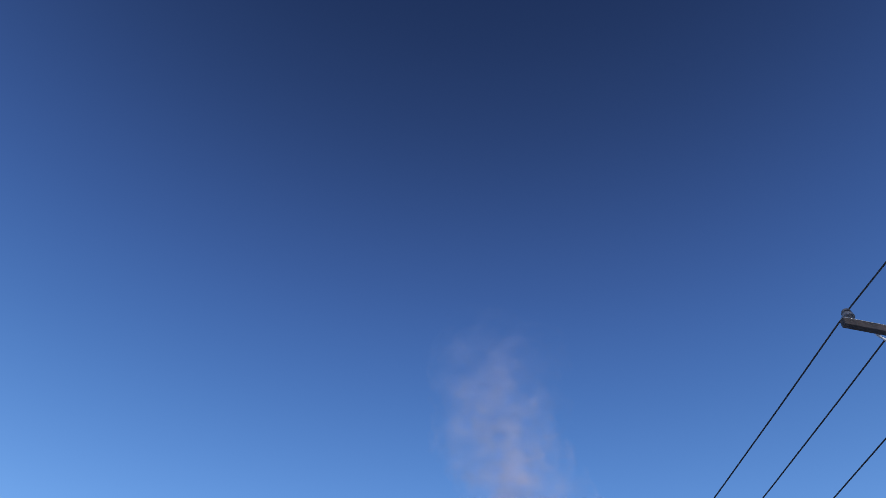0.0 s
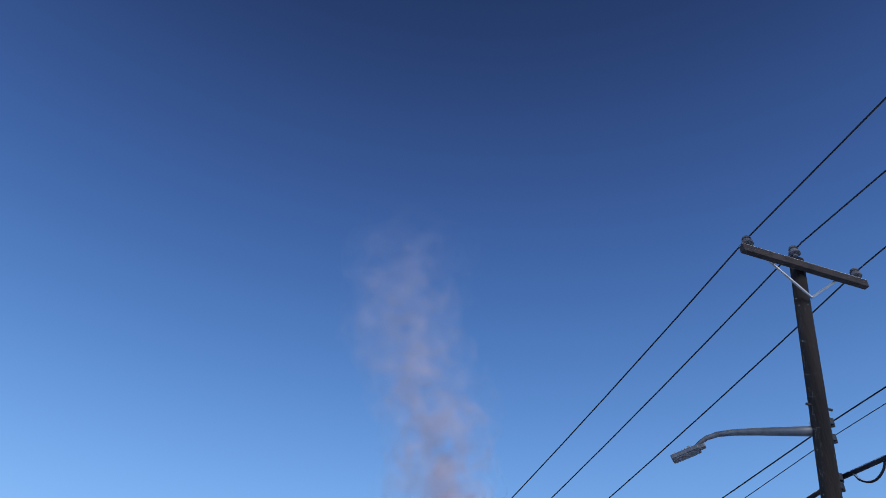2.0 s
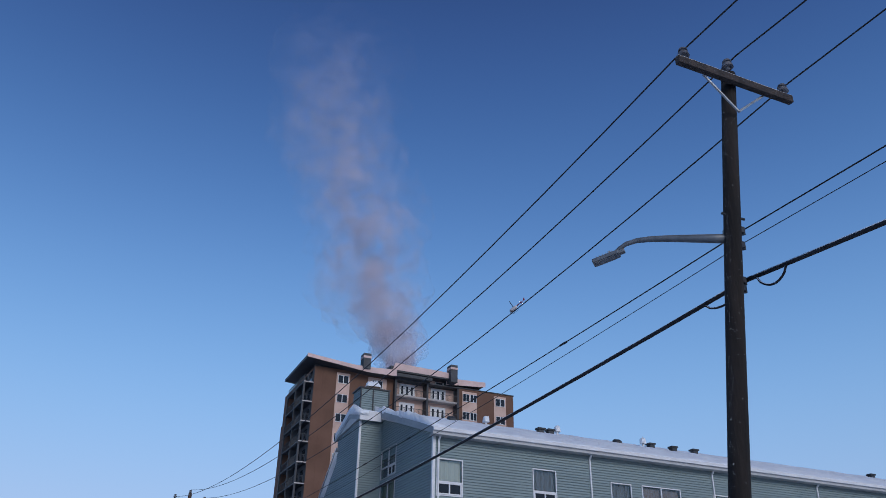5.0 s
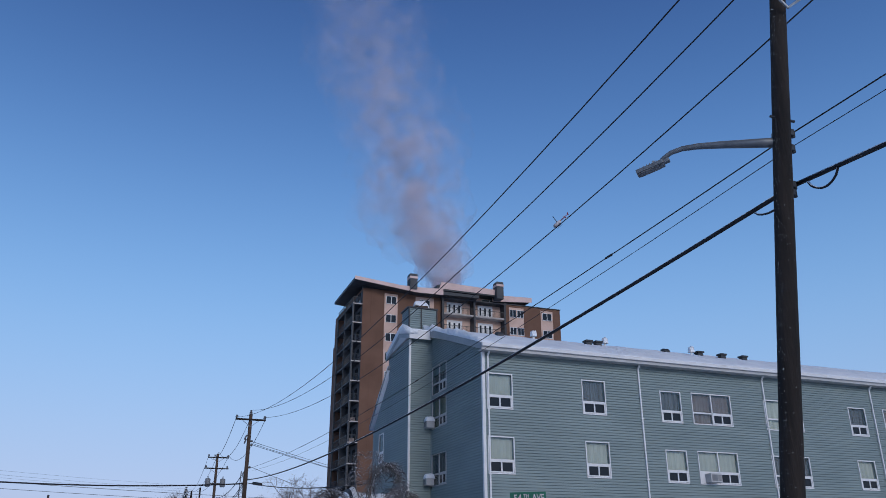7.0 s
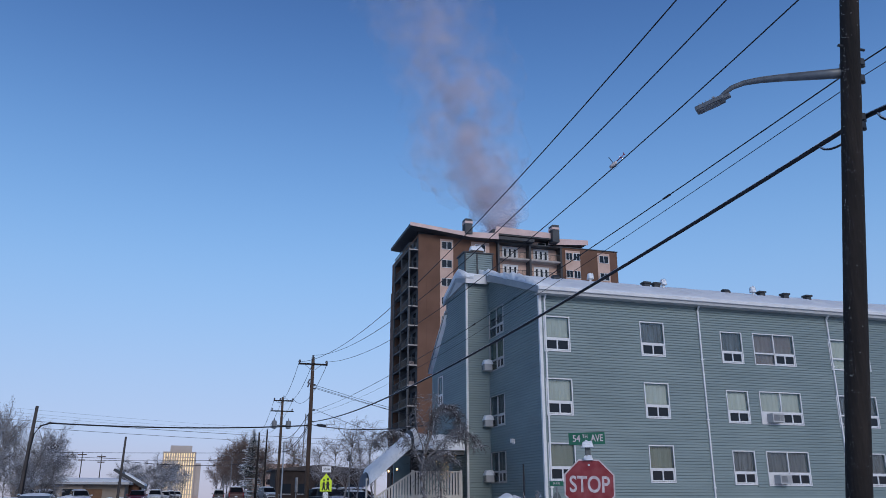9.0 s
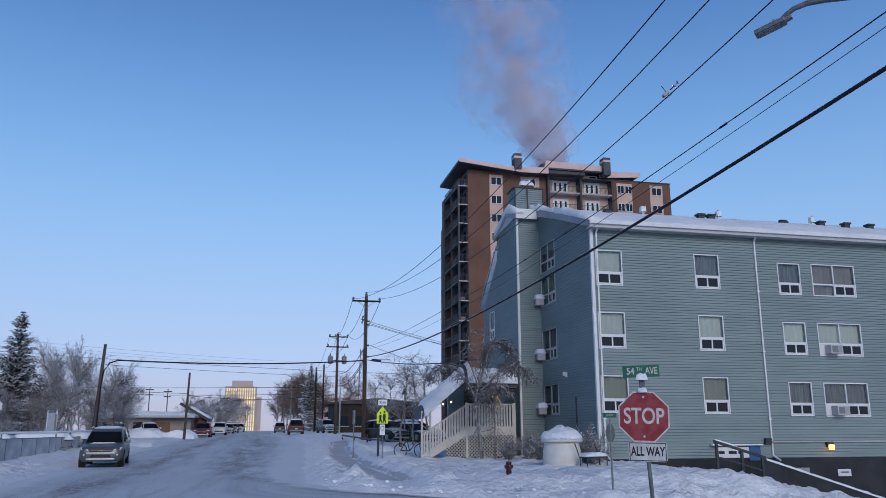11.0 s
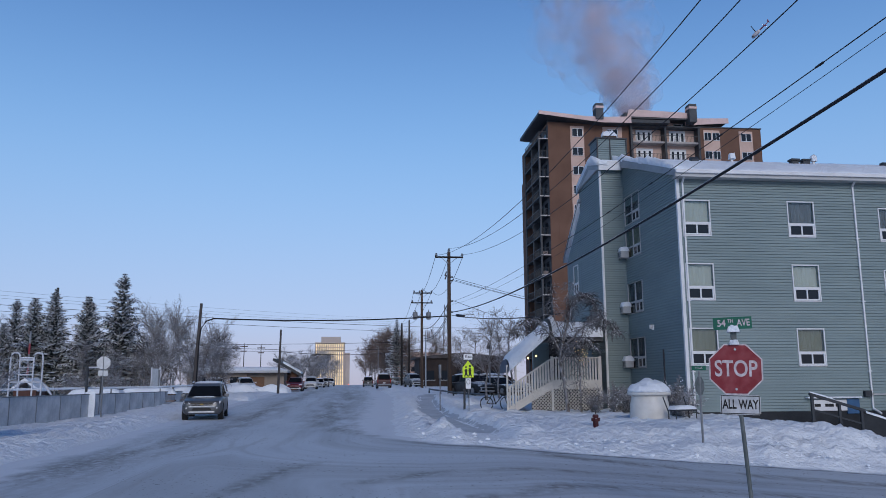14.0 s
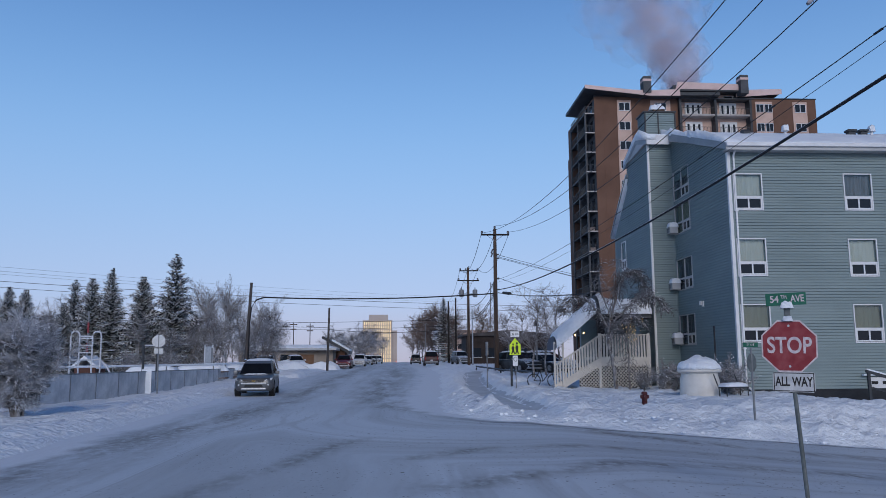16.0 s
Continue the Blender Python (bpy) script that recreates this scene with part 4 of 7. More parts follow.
for dx, up in ((-1.03, 0.12), (-0.13, 0.22), (1.02, 0.12)):
    insulator(ppole, topp.x + dx, topp.y - 0.2, topp.z + up)
for i, (z, dy) in enumerate(((7.42, 0.0), (7.18, 0.0), (6.62, 0.0), (6.5, 0.05))):
    p_ = PV * z
    bm = B(p_.x + 0.12, p_.x + 0.2, p_.y - 0.05, p_.y + 0.03, p_.z - 0.05, p_.z + 0.05, 0.01)
    rod(bm, (p_.x + 0.2, p_.y, p_.z - 0.06), (p_.x + 0.2, p_.y, p_.z + 0.06), 0.035)
    part("bracket", bm, STEEL, ppole)
rnd = random.Random(5)
bm = bmesh.new()
for i in range(460):
    z, a = rnd.uniform(0.5, 9.4), (rnd.uniform(2.2, 5.2) if i % 3 == 0 else rnd.gauss(3.3, 0.28))
    c = PV * z
    r_ = 0.163 - 0.0049 * z - 0.002
    s_ = rnd.uniform(0.003, 0.009)
    bmesh.ops.create_icosphere(bm, subdivisions=1, radius=s_, matrix=Matrix.Translation((c.x + r_ * math.cos(a), c.y + r_ * math.sin(a), c.z)))
tagged(part("frost_specks", bm, FASCIA, ppole), "clinging specks of frost", kind="stuff")
# lamp arm
la, lb = PV * 7.25, (Vector((6.93, 9.13, 7.37)) - P0)
arm_pts = [la + (lb - la) * u + Vector((0, 0, h)) for u, h in ((0.0, 0.0), (0.2, 0.05), (0.45, 0.11), (0.62, 0.14), (0.74, 0.14), (0.83, 0.10), (0.89, 0.03), (0.93, -0.04))]
slamp = thing("street_lamp", "grey cobra-head street lamp on a tapered arm", "street lamp", at=tuple(P0))
part("arm", tube(arm_pts, 0.04, 10, radii=[0.075, 0.068, 0.056, 0.048, 0.041, 0.037, 0.034, 0.032]), LAMPGREY, slamp, smooth=True)
part("mount", B(la.x - 0.05, la.x + 0.05, la.y - 0.02, la.y + 0.14, la.z - 0.2, la.z + 0.2, 0.02), GALV, slamp)
part("band", R(PV * 7.62 + Vector((-0.2, 0, 0)), PV * 7.62 + Vector((0.24, 0, 0)), 0.02), STEEL, slamp)
hd = (lb - la).normalized()
yaw_ = math.atan2(hd.y, hd.x)
bm = bmesh.new()
box(bm, -0.1, 0.5, -0.13, 0.13, -0.05, 0.045, 0.03)
box(bm, -0.22, -0.06, -0.06, 0.06, -0.03, 0.05, 0.02)
head_m = Matrix.Translation(arm_pts[-1] + Vector((0, 0, -0.03))) @ Matrix.Rotation(yaw_, 4, "Z") @ Matrix.Rotation(radians(14), 4, "Y") @ Matrix.Scale(0.74, 4)
head_ = part("lamp_head", bm, LAMPGREY, slamp, "flat grey LED lamp head", at=head_m)
part("lens", B(0.02, 0.45, -0.1, 0.1, -0.062, -0.052), GREYPAINT, head_)
for k in range(6):
    part("fin", B(0.03 + 0.07 * k, 0.045 + 0.07 * k, -0.11, 0.11, 0.045, 0.075), GALV, head_)
part("sensor", R((0.1, 0, 0.04), (0.1, 0, 0.13), 0.035, 0.03), GREYPAINT, head_)


# ---- wires ----
def span(name, a, b, sag, r, material, label, category="power line", group="overhead wires", n_=26, seg=5):
    a, b = Vector(a), Vector(b)
    pts = [a.lerp(b, u) - Vector((0, 0, 4 * sag * u * (1 - u))) for u in (i / n_ for i in range(n_ + 1))]
    return tagged(part(name, tube(pts, r, seg), material, smooth=True), label, category, group)


P2 = Vector((7.93, 64.5, 0))
at_top = P0 + topp + Vector((0.12, 0, 0))
for dx, za, zb, dip_ in ((-1.1, 10.17, 12.13, 1.75), (0.0, 10.45, 12.72, 1.87), (1.1, 10.27, 12.2, 1.72)):
    span("power_line", (at_top.x + dx, at_top.y - 0.2, za), (P2.x + dx * 0.98, P2.y, zb), dip_, 0.014, WIRE, "bare overhead conductor sagging between wooden poles")
    span("power_line", (at_top.x + dx, at_top.y - 0.2, za), (8.6 + dx, -46, za + (2.4 if dx else -0.4)), 0.6, 0.014, WIRE, "bare overhead conductor sagging between wooden poles")
for z0, z1, r, dip_ in ((7.46, 8.24, 0.011, 0.64), (7.25, 8.02, 0.0065, 0.80)):
    a = on_pole(z0) + Vector((0.24, 0, 0))
    span("service_line", a, (P2.x + 0.2, P2.y, z1), dip_, r, WIRE, "thin secondary wire along the pole line")
    span("service_line", a, (8.9, -46, z0 + 1.9), 0.5, r, WIRE, "thin secondary wire along the pole line")
ca = on_pole(6.645) + Vector((0.24, 0, 0))
span("telephone_cable", ca, (P2.x + 0.2, P2.y, 7.4), 0.83, 0.036, CABLE, "thick frosted telephone cable lashed to a messenger wire", seg=7)
span("telephone_cable", ca, (8.9, -46, 5.2), 0.7, 0.036, CABLE, "thick frosted telephone cable lashed to a messenger wire", seg=7)
for a, b, d in ((0.1, 0.9, 0.16), (-0.2, -0.75, 0.2)):
    pts = []
    for i in range(11):
        u = i / 10
        y = ca.y + (a + (b - a) * u)
        k = (y - ca.y) / ((P2.y if y > ca.y else -46) - ca.y)
        zl = ca.z + k * ((7.4 if y > ca.y else 5.2) - ca.z) - 4 * (0.83 if y > ca.y else 0.7) * k * (1 - k)
        pts.append((ca.x, y, zl - 0.02 - d * math.sin(math.pi * u) ** 0.6))
    tagged(part("cable_loop", tube(pts, 0.018, 6), CABLE, smooth=True), "slack loop of telephone cable beside the pole", "cable")
bm = bmesh.new()
for k_ in (0.09, 0.16, 0.235, 0.3):
    a, b = on_pole(7.46) + Vector((0.24, 0, 0)), Vector((P2.x + 0.2, P2.y, 8.24))
    p_ = a.lerp(b, k_) - Vector((0, 0, 4 * 0.64 * k_ * (1 - k_)))
    rod(bm, p_ + Vector((0, -0.12, 0)), p_ + Vector((0, 0.12, 0)), 0.026, 0.022, 6)
tagged(part("wire_splice", bm, WIRE), "dark splices on the secondary wire", "wire splice", kind="stuff")

# ---- far government block, its strips of windows lit ----
gov = thing("office_tower", "distant pale office block with tall yellow-lit window strips", "tower")
GOVW = mat("pale_concrete", (0.42, 0.36, 0.33), (0.5, 0.43, 0.38), 0.1, 0.8, fine=0.05)
LIT = mat("lit_office_window", (0.5, 0.4, 0.2), None, 1, 0.5, emit=(1.0, 0.76, 0.44), power=0.6)
GX0, GX1, GY, GT = -27.3, -5.2, 600.0, 32.5
part("block", B(GX0, GX1, GY, GY + 18, -8, GT), GOVW, gov)
part("penthouse", B(GX0 + 4.5, GX1 - 3.2, GY + 2, GY + 16, GT, 36.8), GOVW, gov)
part("side_block", B(GX1, -1.4, GY + 6, GY + 24, -8, 25), GOVW, gov)
for k in range(13):
    x = GX0 + 0.9 + 1.62 * k
    strip = new("window_strip")
    strip.parent = gov
    for f_ in range(11):
        part("pane", B(x, x + 0.95, GY - 0.08, GY - 0.02, -2 + 3.1 * f_, 0.6 + 3.1 * f_), LIT, strip)
for k in range(14):
    x = GX0 + 0.32 + 1.62 * k
    part("pier", B(x - 0.3, x + 0.3, GY - 0.7, GY, -8, GT), GOVW, gov)
part("red_sign", B(-2.6, -1.5, GY + 4.8, GY + 5.0, -4, 1.5), mat("lit_red_sign", (0.5, 0.1, 0.08), None, 1, 0.5, emit=(1.0, 0.25, 0.2), power=0.8), gov)


# ---- further poles ----
def far_pole(x, y, top, label, lean=(0.0, 0.0), r=0.15, material=None, deep=0.6, category="pole"):
    z0 = ground_z(x, y) - deep
    p = thing("utility_pole", label, category, "power poles", at=(x, y, 0))
    h = top - z0
    part("post", tube([(lean[0] * u * h, lean[1] * u * h, z0 + u * h) for u in (0, 0.35, 0.7, 1.0)], r, 10, radii=[r, r * 0.9, r * 0.8, r * 0.7]), material or POLE2, p, smooth=True)
    return p


def arm_on(p, z, w, dx=0.0, pins=(), material=None, braces=True):
    part("crossarm", B(dx - w / 2, dx + w / 2, -0.22, -0.12, z - 0.07, z + 0.07, 0.01), material or POLE, p)
    for x in pins:
        insulator(p, dx + x, -0.17, z + 0.07, 1.3)
    if braces:
        for s in (-1, 1):
            part("brace", R((dx + s * w * 0.28, -0.11, z - 0.05), (dx, -0.11, z - 0.55), 0.02), GALV, p)


pole_b = far_pole(P2.x, P2.y, 12.45, "tall weathered wooden pole with one cross-arm at the kerb", r=0.19)
arm_on(pole_b, 11.95, 2.35, 0.0, (-1.08, 1.08))
insulator(pole_b, 0, 0, 12.45, 1.3)
for z in (10.3, 10.0, 8.3, 7.4):
    part("bracket", B(0.1, 0.3, -0.12, -0.02, z - 0.06, z + 0.06, 0.01), STEEL, pole_b)
for z in (10.4, 10.1):
    part("cutout", R((-0.35, -0.1, z), (-0.2, -0.1, z + 0.35), 0.06), CERAMIC, pole_b)
pole_c = far_pole(8.75, 99.6, 13.4, "transformer pole with two cross-arms", r=0.2)
arm_on(pole_c, 12.95, 2.4, 0.1, (-1.1, -0.4, 1.1))
arm_on(pole_c, 11.7, 2.75, 0.0, (-1.2, 1.2))
for s in (-0.85, 0.85):
    part("transformer", tube([(s, -0.1, z) for z in (9.6, 9.7, 10.45, 10.55)], 0.3, 12, radii=[0.22, 0.31, 0.31, 0.24]), GREYPAINT, pole_c, "grey pole-mounted transformer can", smooth=True)
    part("bushing", R((s, -0.1, 10.5), (s, -0.1, 10.85), 0.07, 0.04), CERAMIC, pole_c)
part("bracket", B(-0.9, 0.9, -0.2, 0.0, 9.95, 10.05), STEEL, pole_c)
part("steel_post", R((0.45, -0.4, 0.3), (0.45, -0.4, 8.0), 0.09), GALV, pole_c)
far_pole(8.1, 129.7, 11.4, "dark wooden pole far down the street", r=0.19, material=POLE)
far_pole(9.4, 131.0, 12.0, "dark wooden pole far down the street", r=0.17, material=POLE)
pole_l = far_pole(-11.25, 59.0, 7.45, "leaning weathered wooden pole beside the rink fence", (0.045, 0.0), 0.14, GREYWOOD)
part("conduit_bend", tube([(0.25, -0.15, 1.4), (0.32, -0.15, 4.6), (0.42, -0.15, 5.6), (0.75, -0.15, 6.15), (1.3, -0.12, 6.35)], 0.05, 8), WIRE, pole_l, smooth=True)
far_pole(-7.55, 84.7, 7.3, "slim wooden pole at the kerb", (0.02, 0), 0.14, GREYWOOD)
far_pole(-23.6, 66.5, 9.4, "dark pole among the spruces", (0.0, 0), 0.13, POLE)
for x, y, h in ((-15.5, 118, 6.5), (-13.2, 119, 6.3)):
    p = far_pole(x, y, h + 1.0, "small far power pole with cross-arms", r=0.08, material=GREYWOOD)
    arm_on(p, h + 0.6, 1.1, 0, (), POLE2, False)
    arm_on(p, h - 0.1, 0.9, 0, (), POLE2, False)
# wires of the far poles
span("telephone_cable", (-10.0, 58.9, 7.95 - 1.6), (P2.x, P2.y, 7.1), 0.25, 0.05, WIRE, "black service cable crossing the street")
span("telephone_cable", (P2.x + 0.2, P2.y, 7.15), (11.6, 42.5, 5.4), 0.3, 0.03, WIRE, "black service cable running to the house")
tagged(part("cable_closure", R((P2.x + 0.35, P2.y - 2.2, 6.95), (P2.x + 0.62, P2.y - 4.2, 6.72), 0.11), WIRE), "black splice closure on the service cable", "splice closure")
for dz, e in ((10.3, (40, 100, 9.5)), (10.05, (40, 99, 9.2)), (8.4, (34, 92, 5.0)), (10.15, (40, 98, 8.9))):
    span("service_line", (P2.x + 0.2, P2.y, dz), e, 0.5, 0.018, WIRE, "service wire leading off to the side")
for dx, zz in ((-1.1, 13.2), (0.0, 13.6), (1.2, 13.2)):
    span("power_line", (P2.x + dx, P2.y, 12.15), (8.85 + dx, 99.5, zz), 1.6, 0.02, WIRE, "bare conductor sagging to the next pole")
    span("power_line", (8.85 + dx, 99.6, zz), (8.3 + dx * 0.5, 129.7, 11.3), 1.2, 0.02, WIRE, "bare conductor sagging to the next pole")
for z0, z1 in ((8.3, 8.6), (7.4, 7.4), (7.2, 7.1)):
    span("telephone_cable", (P2.x, P2.y, z0), (8.75, 99.6, z1), 0.9, 0.03, WIRE, "dark cable between the poles")
for dz in (0.0, -0.35, 0.5):
    span("service_line", (-50, 29.3, 8.2 + dz * 0.5), (8.2, 129.6, 11.6 + dz), 0.7, 0.009, GREYPAINT, "thin wire over the trees and the street")
span("service_line", (-80, 70, 12.5), (30, 118, 9.6), 1.3, 0.03, GREYPAINT, "distant wire over the street")
span("service_line", (-80, 72, 12.0), (30, 120, 9.0), 1.3, 0.025, GREYPAINT, "distant wire over the street")
span("service_line", (-80, 85, 6.5), (9, 99.6, 6.8), 0.6, 0.025, WIRE, "wire crossing the street far off")
span("service_line", (-60, 60, 7.9), (-7.5, 84.7, 5.2), 0.6, 0.02, WIRE, "wire to the slim pole")
span("service_line", (-7.5, 84.7, 5.0), (8.7, 99.6, 5.9), 0.5, 0.025, WIRE, "wire crossing the street far off")
span("service_line", (-40, 115, 7.0), (9, 131, 7.4), 0.6, 0.03, WIRE, "wire crossing the street far off")

# ---- signs ----
RED = mat("stop_red", (0.22, 0.016, 0.024), (0.30, 0.06, 0.07), 7, 0.5, fine=0.2, lo=0.4, hi=0.75)
FROSTED = mat("frosted_lettering", (0.46, 0.38, 0.40), (0.66, 0.60, 0.61), 14, 0.5, fine=0.2)
GREYWHITE = mat("rimed_sign_white", (0.40, 0.41, 0.43), (0.56, 0.57, 0.58), 9, 0.5, fine=0.12)
WHITE = mat("sign_white", (0.72, 0.72, 0.72), (0.80, 0.80, 0.80), 12, 0.4, fine=0.08)
GREEN = mat("sign_green", (0.003, 0.10, 0.058), (0.012, 0.14, 0.085), 8, 0.4, fine=0.1)
LIME = mat("fluorescent_sign", (0.62, 0.80, 0.02), (0.70, 0.88, 0.03), 6, 0.45, fine=0.05)
BLACK = mat("sign_black", (0.01, 0.01, 0.01), None, 4, 0.5)
DULL = mat("dull_steel", (0.085, 0.10, 0.10), (0.14, 0.155, 0.155), 8, 0.6, fine=0.15)
ALU = mat("bare_aluminium", (0.40, 0.42, 0.44), (0.5, 0.52, 0.54), 8, 0.45, metal=0.5, fine=0.1)


def words(body, size, place, parent, material, squeeze=1.0, name="lettering", bold=0.0, tilt=0.0):
    cu = bpy.data.curves.new(name, "FONT")
    cu.body, cu.size, cu.align_x, cu.align_y, cu.extrude, cu.offset = body, size, "CENTER", "CENTER", 0.001, bold
    tmp = bpy.data.objects.new(name, cu)
    scene.collection.objects.link(tmp)
    bpy.context.view_layer.update()
    me = bpy.data.meshes.new_from_object(tmp)
    bpy.data.objects.remove(tmp)
    me.materials.clear()
    me.materials.append(material)
    ob = new(name, me)
    ob.parent = parent
    ob.matrix_basis = pose(*place, 90, tilt, 0) @ Matrix.Diagonal((squeeze, 1, 1, 1))
    return ob


def octagon(r, y0, y1):
    a = [(r * math.cos(math.pi / 8 + math.pi / 4 * i), r * math.sin(math.pi / 8 + math.pi / 4 * i)) for i in range(8)]
    return prism(a, y1 - y0, "y", y0)


sx, sy = 4.55, 9.06
stop = thing("stop_sign", "red octagonal stop sign with an all-way tab and street name blade", "stop sign", "street signs", at=(sx, sy, 0), turn=-26)
gz_ = street(sx, sy) - 0.3
part("post", tube([(0.0, 0.03, 1.6), (0.025, 0.03, 1.25), (0.11, 0.03, gz_)], 0.024, 8), DULL, stop, "dull galvanised post leaning a little")
part("post_top", B(-0.02, 0.02, 0.012, 0.05, 1.3, 2.14, 0.004), DULL, stop)
face = new("sign_face")
face.parent = stop
face.matrix_basis = pose(0, 0, 1.75, 0, 1.2, 0)
part("border", octagon(0.325, -0.004, 0.0), FROSTED, face)
part("panel", octagon(0.307, -0.008, -0.0045), RED, face)
part("back", octagon(0.325, 0.0005, 0.004), ALU, face)
words("STOP", 0.265, (0, -0.0095, 0.0), face, FROSTED, 0.76, bold=0.0045)
for z in (0.235, -0.235):
    part("bolt", R((0, -0.008, z), (0, -0.016, z), 0.014), ALU, face)
tab = new("all_way_tab")
tab.parent = stop
tab.matrix_basis = pose(0.025, 0, 1.335, 0, 1.2, 0)
part("panel", prism([(-0.225, -0.095), (-0.205, -0.115), (0.205, -0.115), (0.225, -0.095), (0.225, 0.095), (0.205, 0.115), (-0.205, 0.115), (-0.225, 0.095)], 0.004, "y", 0.0), GREYWHITE, tab)
bm = bmesh.new()
for a in ((-0.215, 0.215, 0.098, 0.107), (-0.215, 0.215, -0.107, -0.098), (-0.215, -0.206, -0.1, 0.1), (0.206, 0.215, -0.1, 0.1)):
    box(bm, a[0], a[1], -0.003, -0.0005, a[2], a[3])
part("border", bm, BLACK, tab)
words("ALL WAY", 0.15, (0, -0.002, 0.0), tab, BLACK, 0.62, bold=0.004)
blade = new("street_name_blade")
blade.parent = stop
blade.matrix_basis = pose(-0.005, 0.03, 2.30, 0, -1.0, 0)
part("panel", B(-0.22, 0.22, 0.0, 0.004, -0.073, 0.073, 0.0), GREEN, blade)
words("54", 0.115, (-0.125, -0.002, 0.0), blade, FROSTED, 0.85, bold=0.002)
words("TH", 0.06, (-0.02, -0.002, 0.025), blade, FROSTED, 0.85, bold=0.001)
words("AVE", 0.115, (0.125, -0.002, 0.0), blade, FROSTED, 0.72, bold=0.002)
part("blade_clamp", B(-0.035, 0.035, 0.008, 0.06, 2.09, 2.23, 0.012), DULL, stop)
for dz, s in ((2.2, 0.15), (2.05, 0.12)):
    bm = lump(s, 0.14, s * 0.5, dz, 8, 0.5)
    bmesh.ops.translate(bm, verts=bm.verts, vec=(0.0, 0.02, dz - 0.0))
    part("snow_cap", bm, SNOW, stop, smooth=True)

# second corner post: narrow blade signs seen edge-on
x, y = 9.68, 21.45
post2 = thing("street_sign", "thin grey post with an edge-on stop sign and green blade", "street sign", "street signs", at=(x, y, 0), turn=-24)
part("post", R((0, 0, ground_z(x, y) - 0.3), (0, 0, 1.9), 0.03), GREYPAINT, post2)
bm = octagon(0.27, -0.004, 0.004)
part("sign_plate", bm, DULL, post2, "edge-on octagonal sign").matrix_basis = pose(0, -0.02, 1.5, 0, 0, 62)
part("street_name_blade", B(-0.19, 0.19, -0.004, 0.004, 1.93, 2.06), GREEN, post2)
words("54 AVE", 0.09, (0, -0.006, 1.995), post2, FROSTED, 0.72)

# school crossing sign: the figures are plain blocks
x, y = 5.1, 34.8
g = ground_z(x, y)
school = thing("school_sign", "fluorescent yellow-green school crossing sign on a grey post", "road sign", "street signs", at=(x, y, 0), turn=-8)
school.scale = (0.74, 0.8, 0.97)
part("post", R((0.03, 0.03, g - 0.3), (0.03, 0.03, 3.0), 0.03), GREYPAINT, school)
part("panel", prism([(-0.33, 1.92), (0.33, 1.92), (0.33, 2.36), (0.0, 2.68), (-0.33, 2.36)], 0.006, "y", -0.01), LIME, school)
bm = bmesh.new()
for ox, s in ((-0.12, 0.9), (0.11, 1.08)):
    box(bm, ox - 0.075 * s, ox + 0.065 * s, -0.014, -0.011, 2.12, 2.12 + 0.2 * s, 0.0)
    rod(bm, (ox, -0.014, 2.17 + 0.24 * s), (ox, -0.011, 2.17 + 0.24 * s), 0.055 * s, None, 10)
    for k in (-1, 1):
        bm.faces.new([bm.verts.new((ox + c, -0.0125, z)) for c, z in ((-0.05, 2.14), (0.05, 2.14), (0.035 + k * 0.085, 1.96), (-0.035 + k * 0.085, 1.96))])
        bm.faces.new([bm.verts.new((ox + k * c, -0.0128, z)) for c, z in ((0.03, 2.12 + 0.19 * s), (0.05, 2.12 + 0.14 * s), (0.14, 2.15), (0.115, 2.2))])
part("symbol", bm, BLACK, school, "plain black block symbol")
part("speed_tab", B(-0.26, 0.26, -0.01, -0.004, 2.72, 2.97, 0.0), WHITE, school)
words("30", 0.17, (-0.12, -0.012, 2.845), school, BLACK, 0.9, bold=0.002)
bm = bmesh.new()
for k in range(4):
    box(bm, 0.0 + 0.055 * k, 0.035 + 0.055 * k, -0.013, -0.011, 2.8, 2.88)
part("small_print", bm, BLACK, school)
part("no_stopping_tab", B(-0.15, 0.15, -0.01, -0.004, 1.42, 1.88), WHITE, school)
bm = bmesh.new()
for k in range(14):
    a, b = 2 * math.pi * k / 14, 2 * math.pi * (k + 1) / 14
    rod(bm, (0.1 * math.cos(a), -0.012, 1.72 + 0.1 * math.sin(a)), (0.1 * math.cos(b), -0.012, 1.72 + 0.1 * math.sin(b)), 0.012, None, 5)
part("ring", bm, BLACK, school)
x, y = 4.95, 44.7
sg = thing("road_sign", "road sign seen edge-on on a thin post", "road sign", "street signs", at=(x, y, 0))
part("post", R((0, 0, ground_z(x, y) - 0.2), (0, 0, 2.6), 0.03), GREYPAINT, sg)
part("plate", B(-0.05, 0.05, -0.25, 0.25, 1.9, 2.65, 0.01), GREYPAINT, sg)
x, y = -11.9, 40.3
sg = thing("stop_sign", "back of a grey stop sign beside the rink fence", "stop sign", "street signs", at=(x, y, 0), turn=14)
part("post", R((0, 0.02, -0.3), (-0.04, 0.02, 3.0), 0.035), GREYPAINT, sg)
bm = octagon(0.33, -0.006, 0.006)
part("plate", bm, ALU, sg).matrix_basis = pose(-0.03, 0, 2.68)
part("tab", B(-0.24, 0.2, -0.006, 0.006, 2.06, 2.32), ALU, sg)
part("snowy_board", B(-0.75, -0.3, 0.02, 0.1, 0.0, 1.3, 0.02), SNOW, sg)

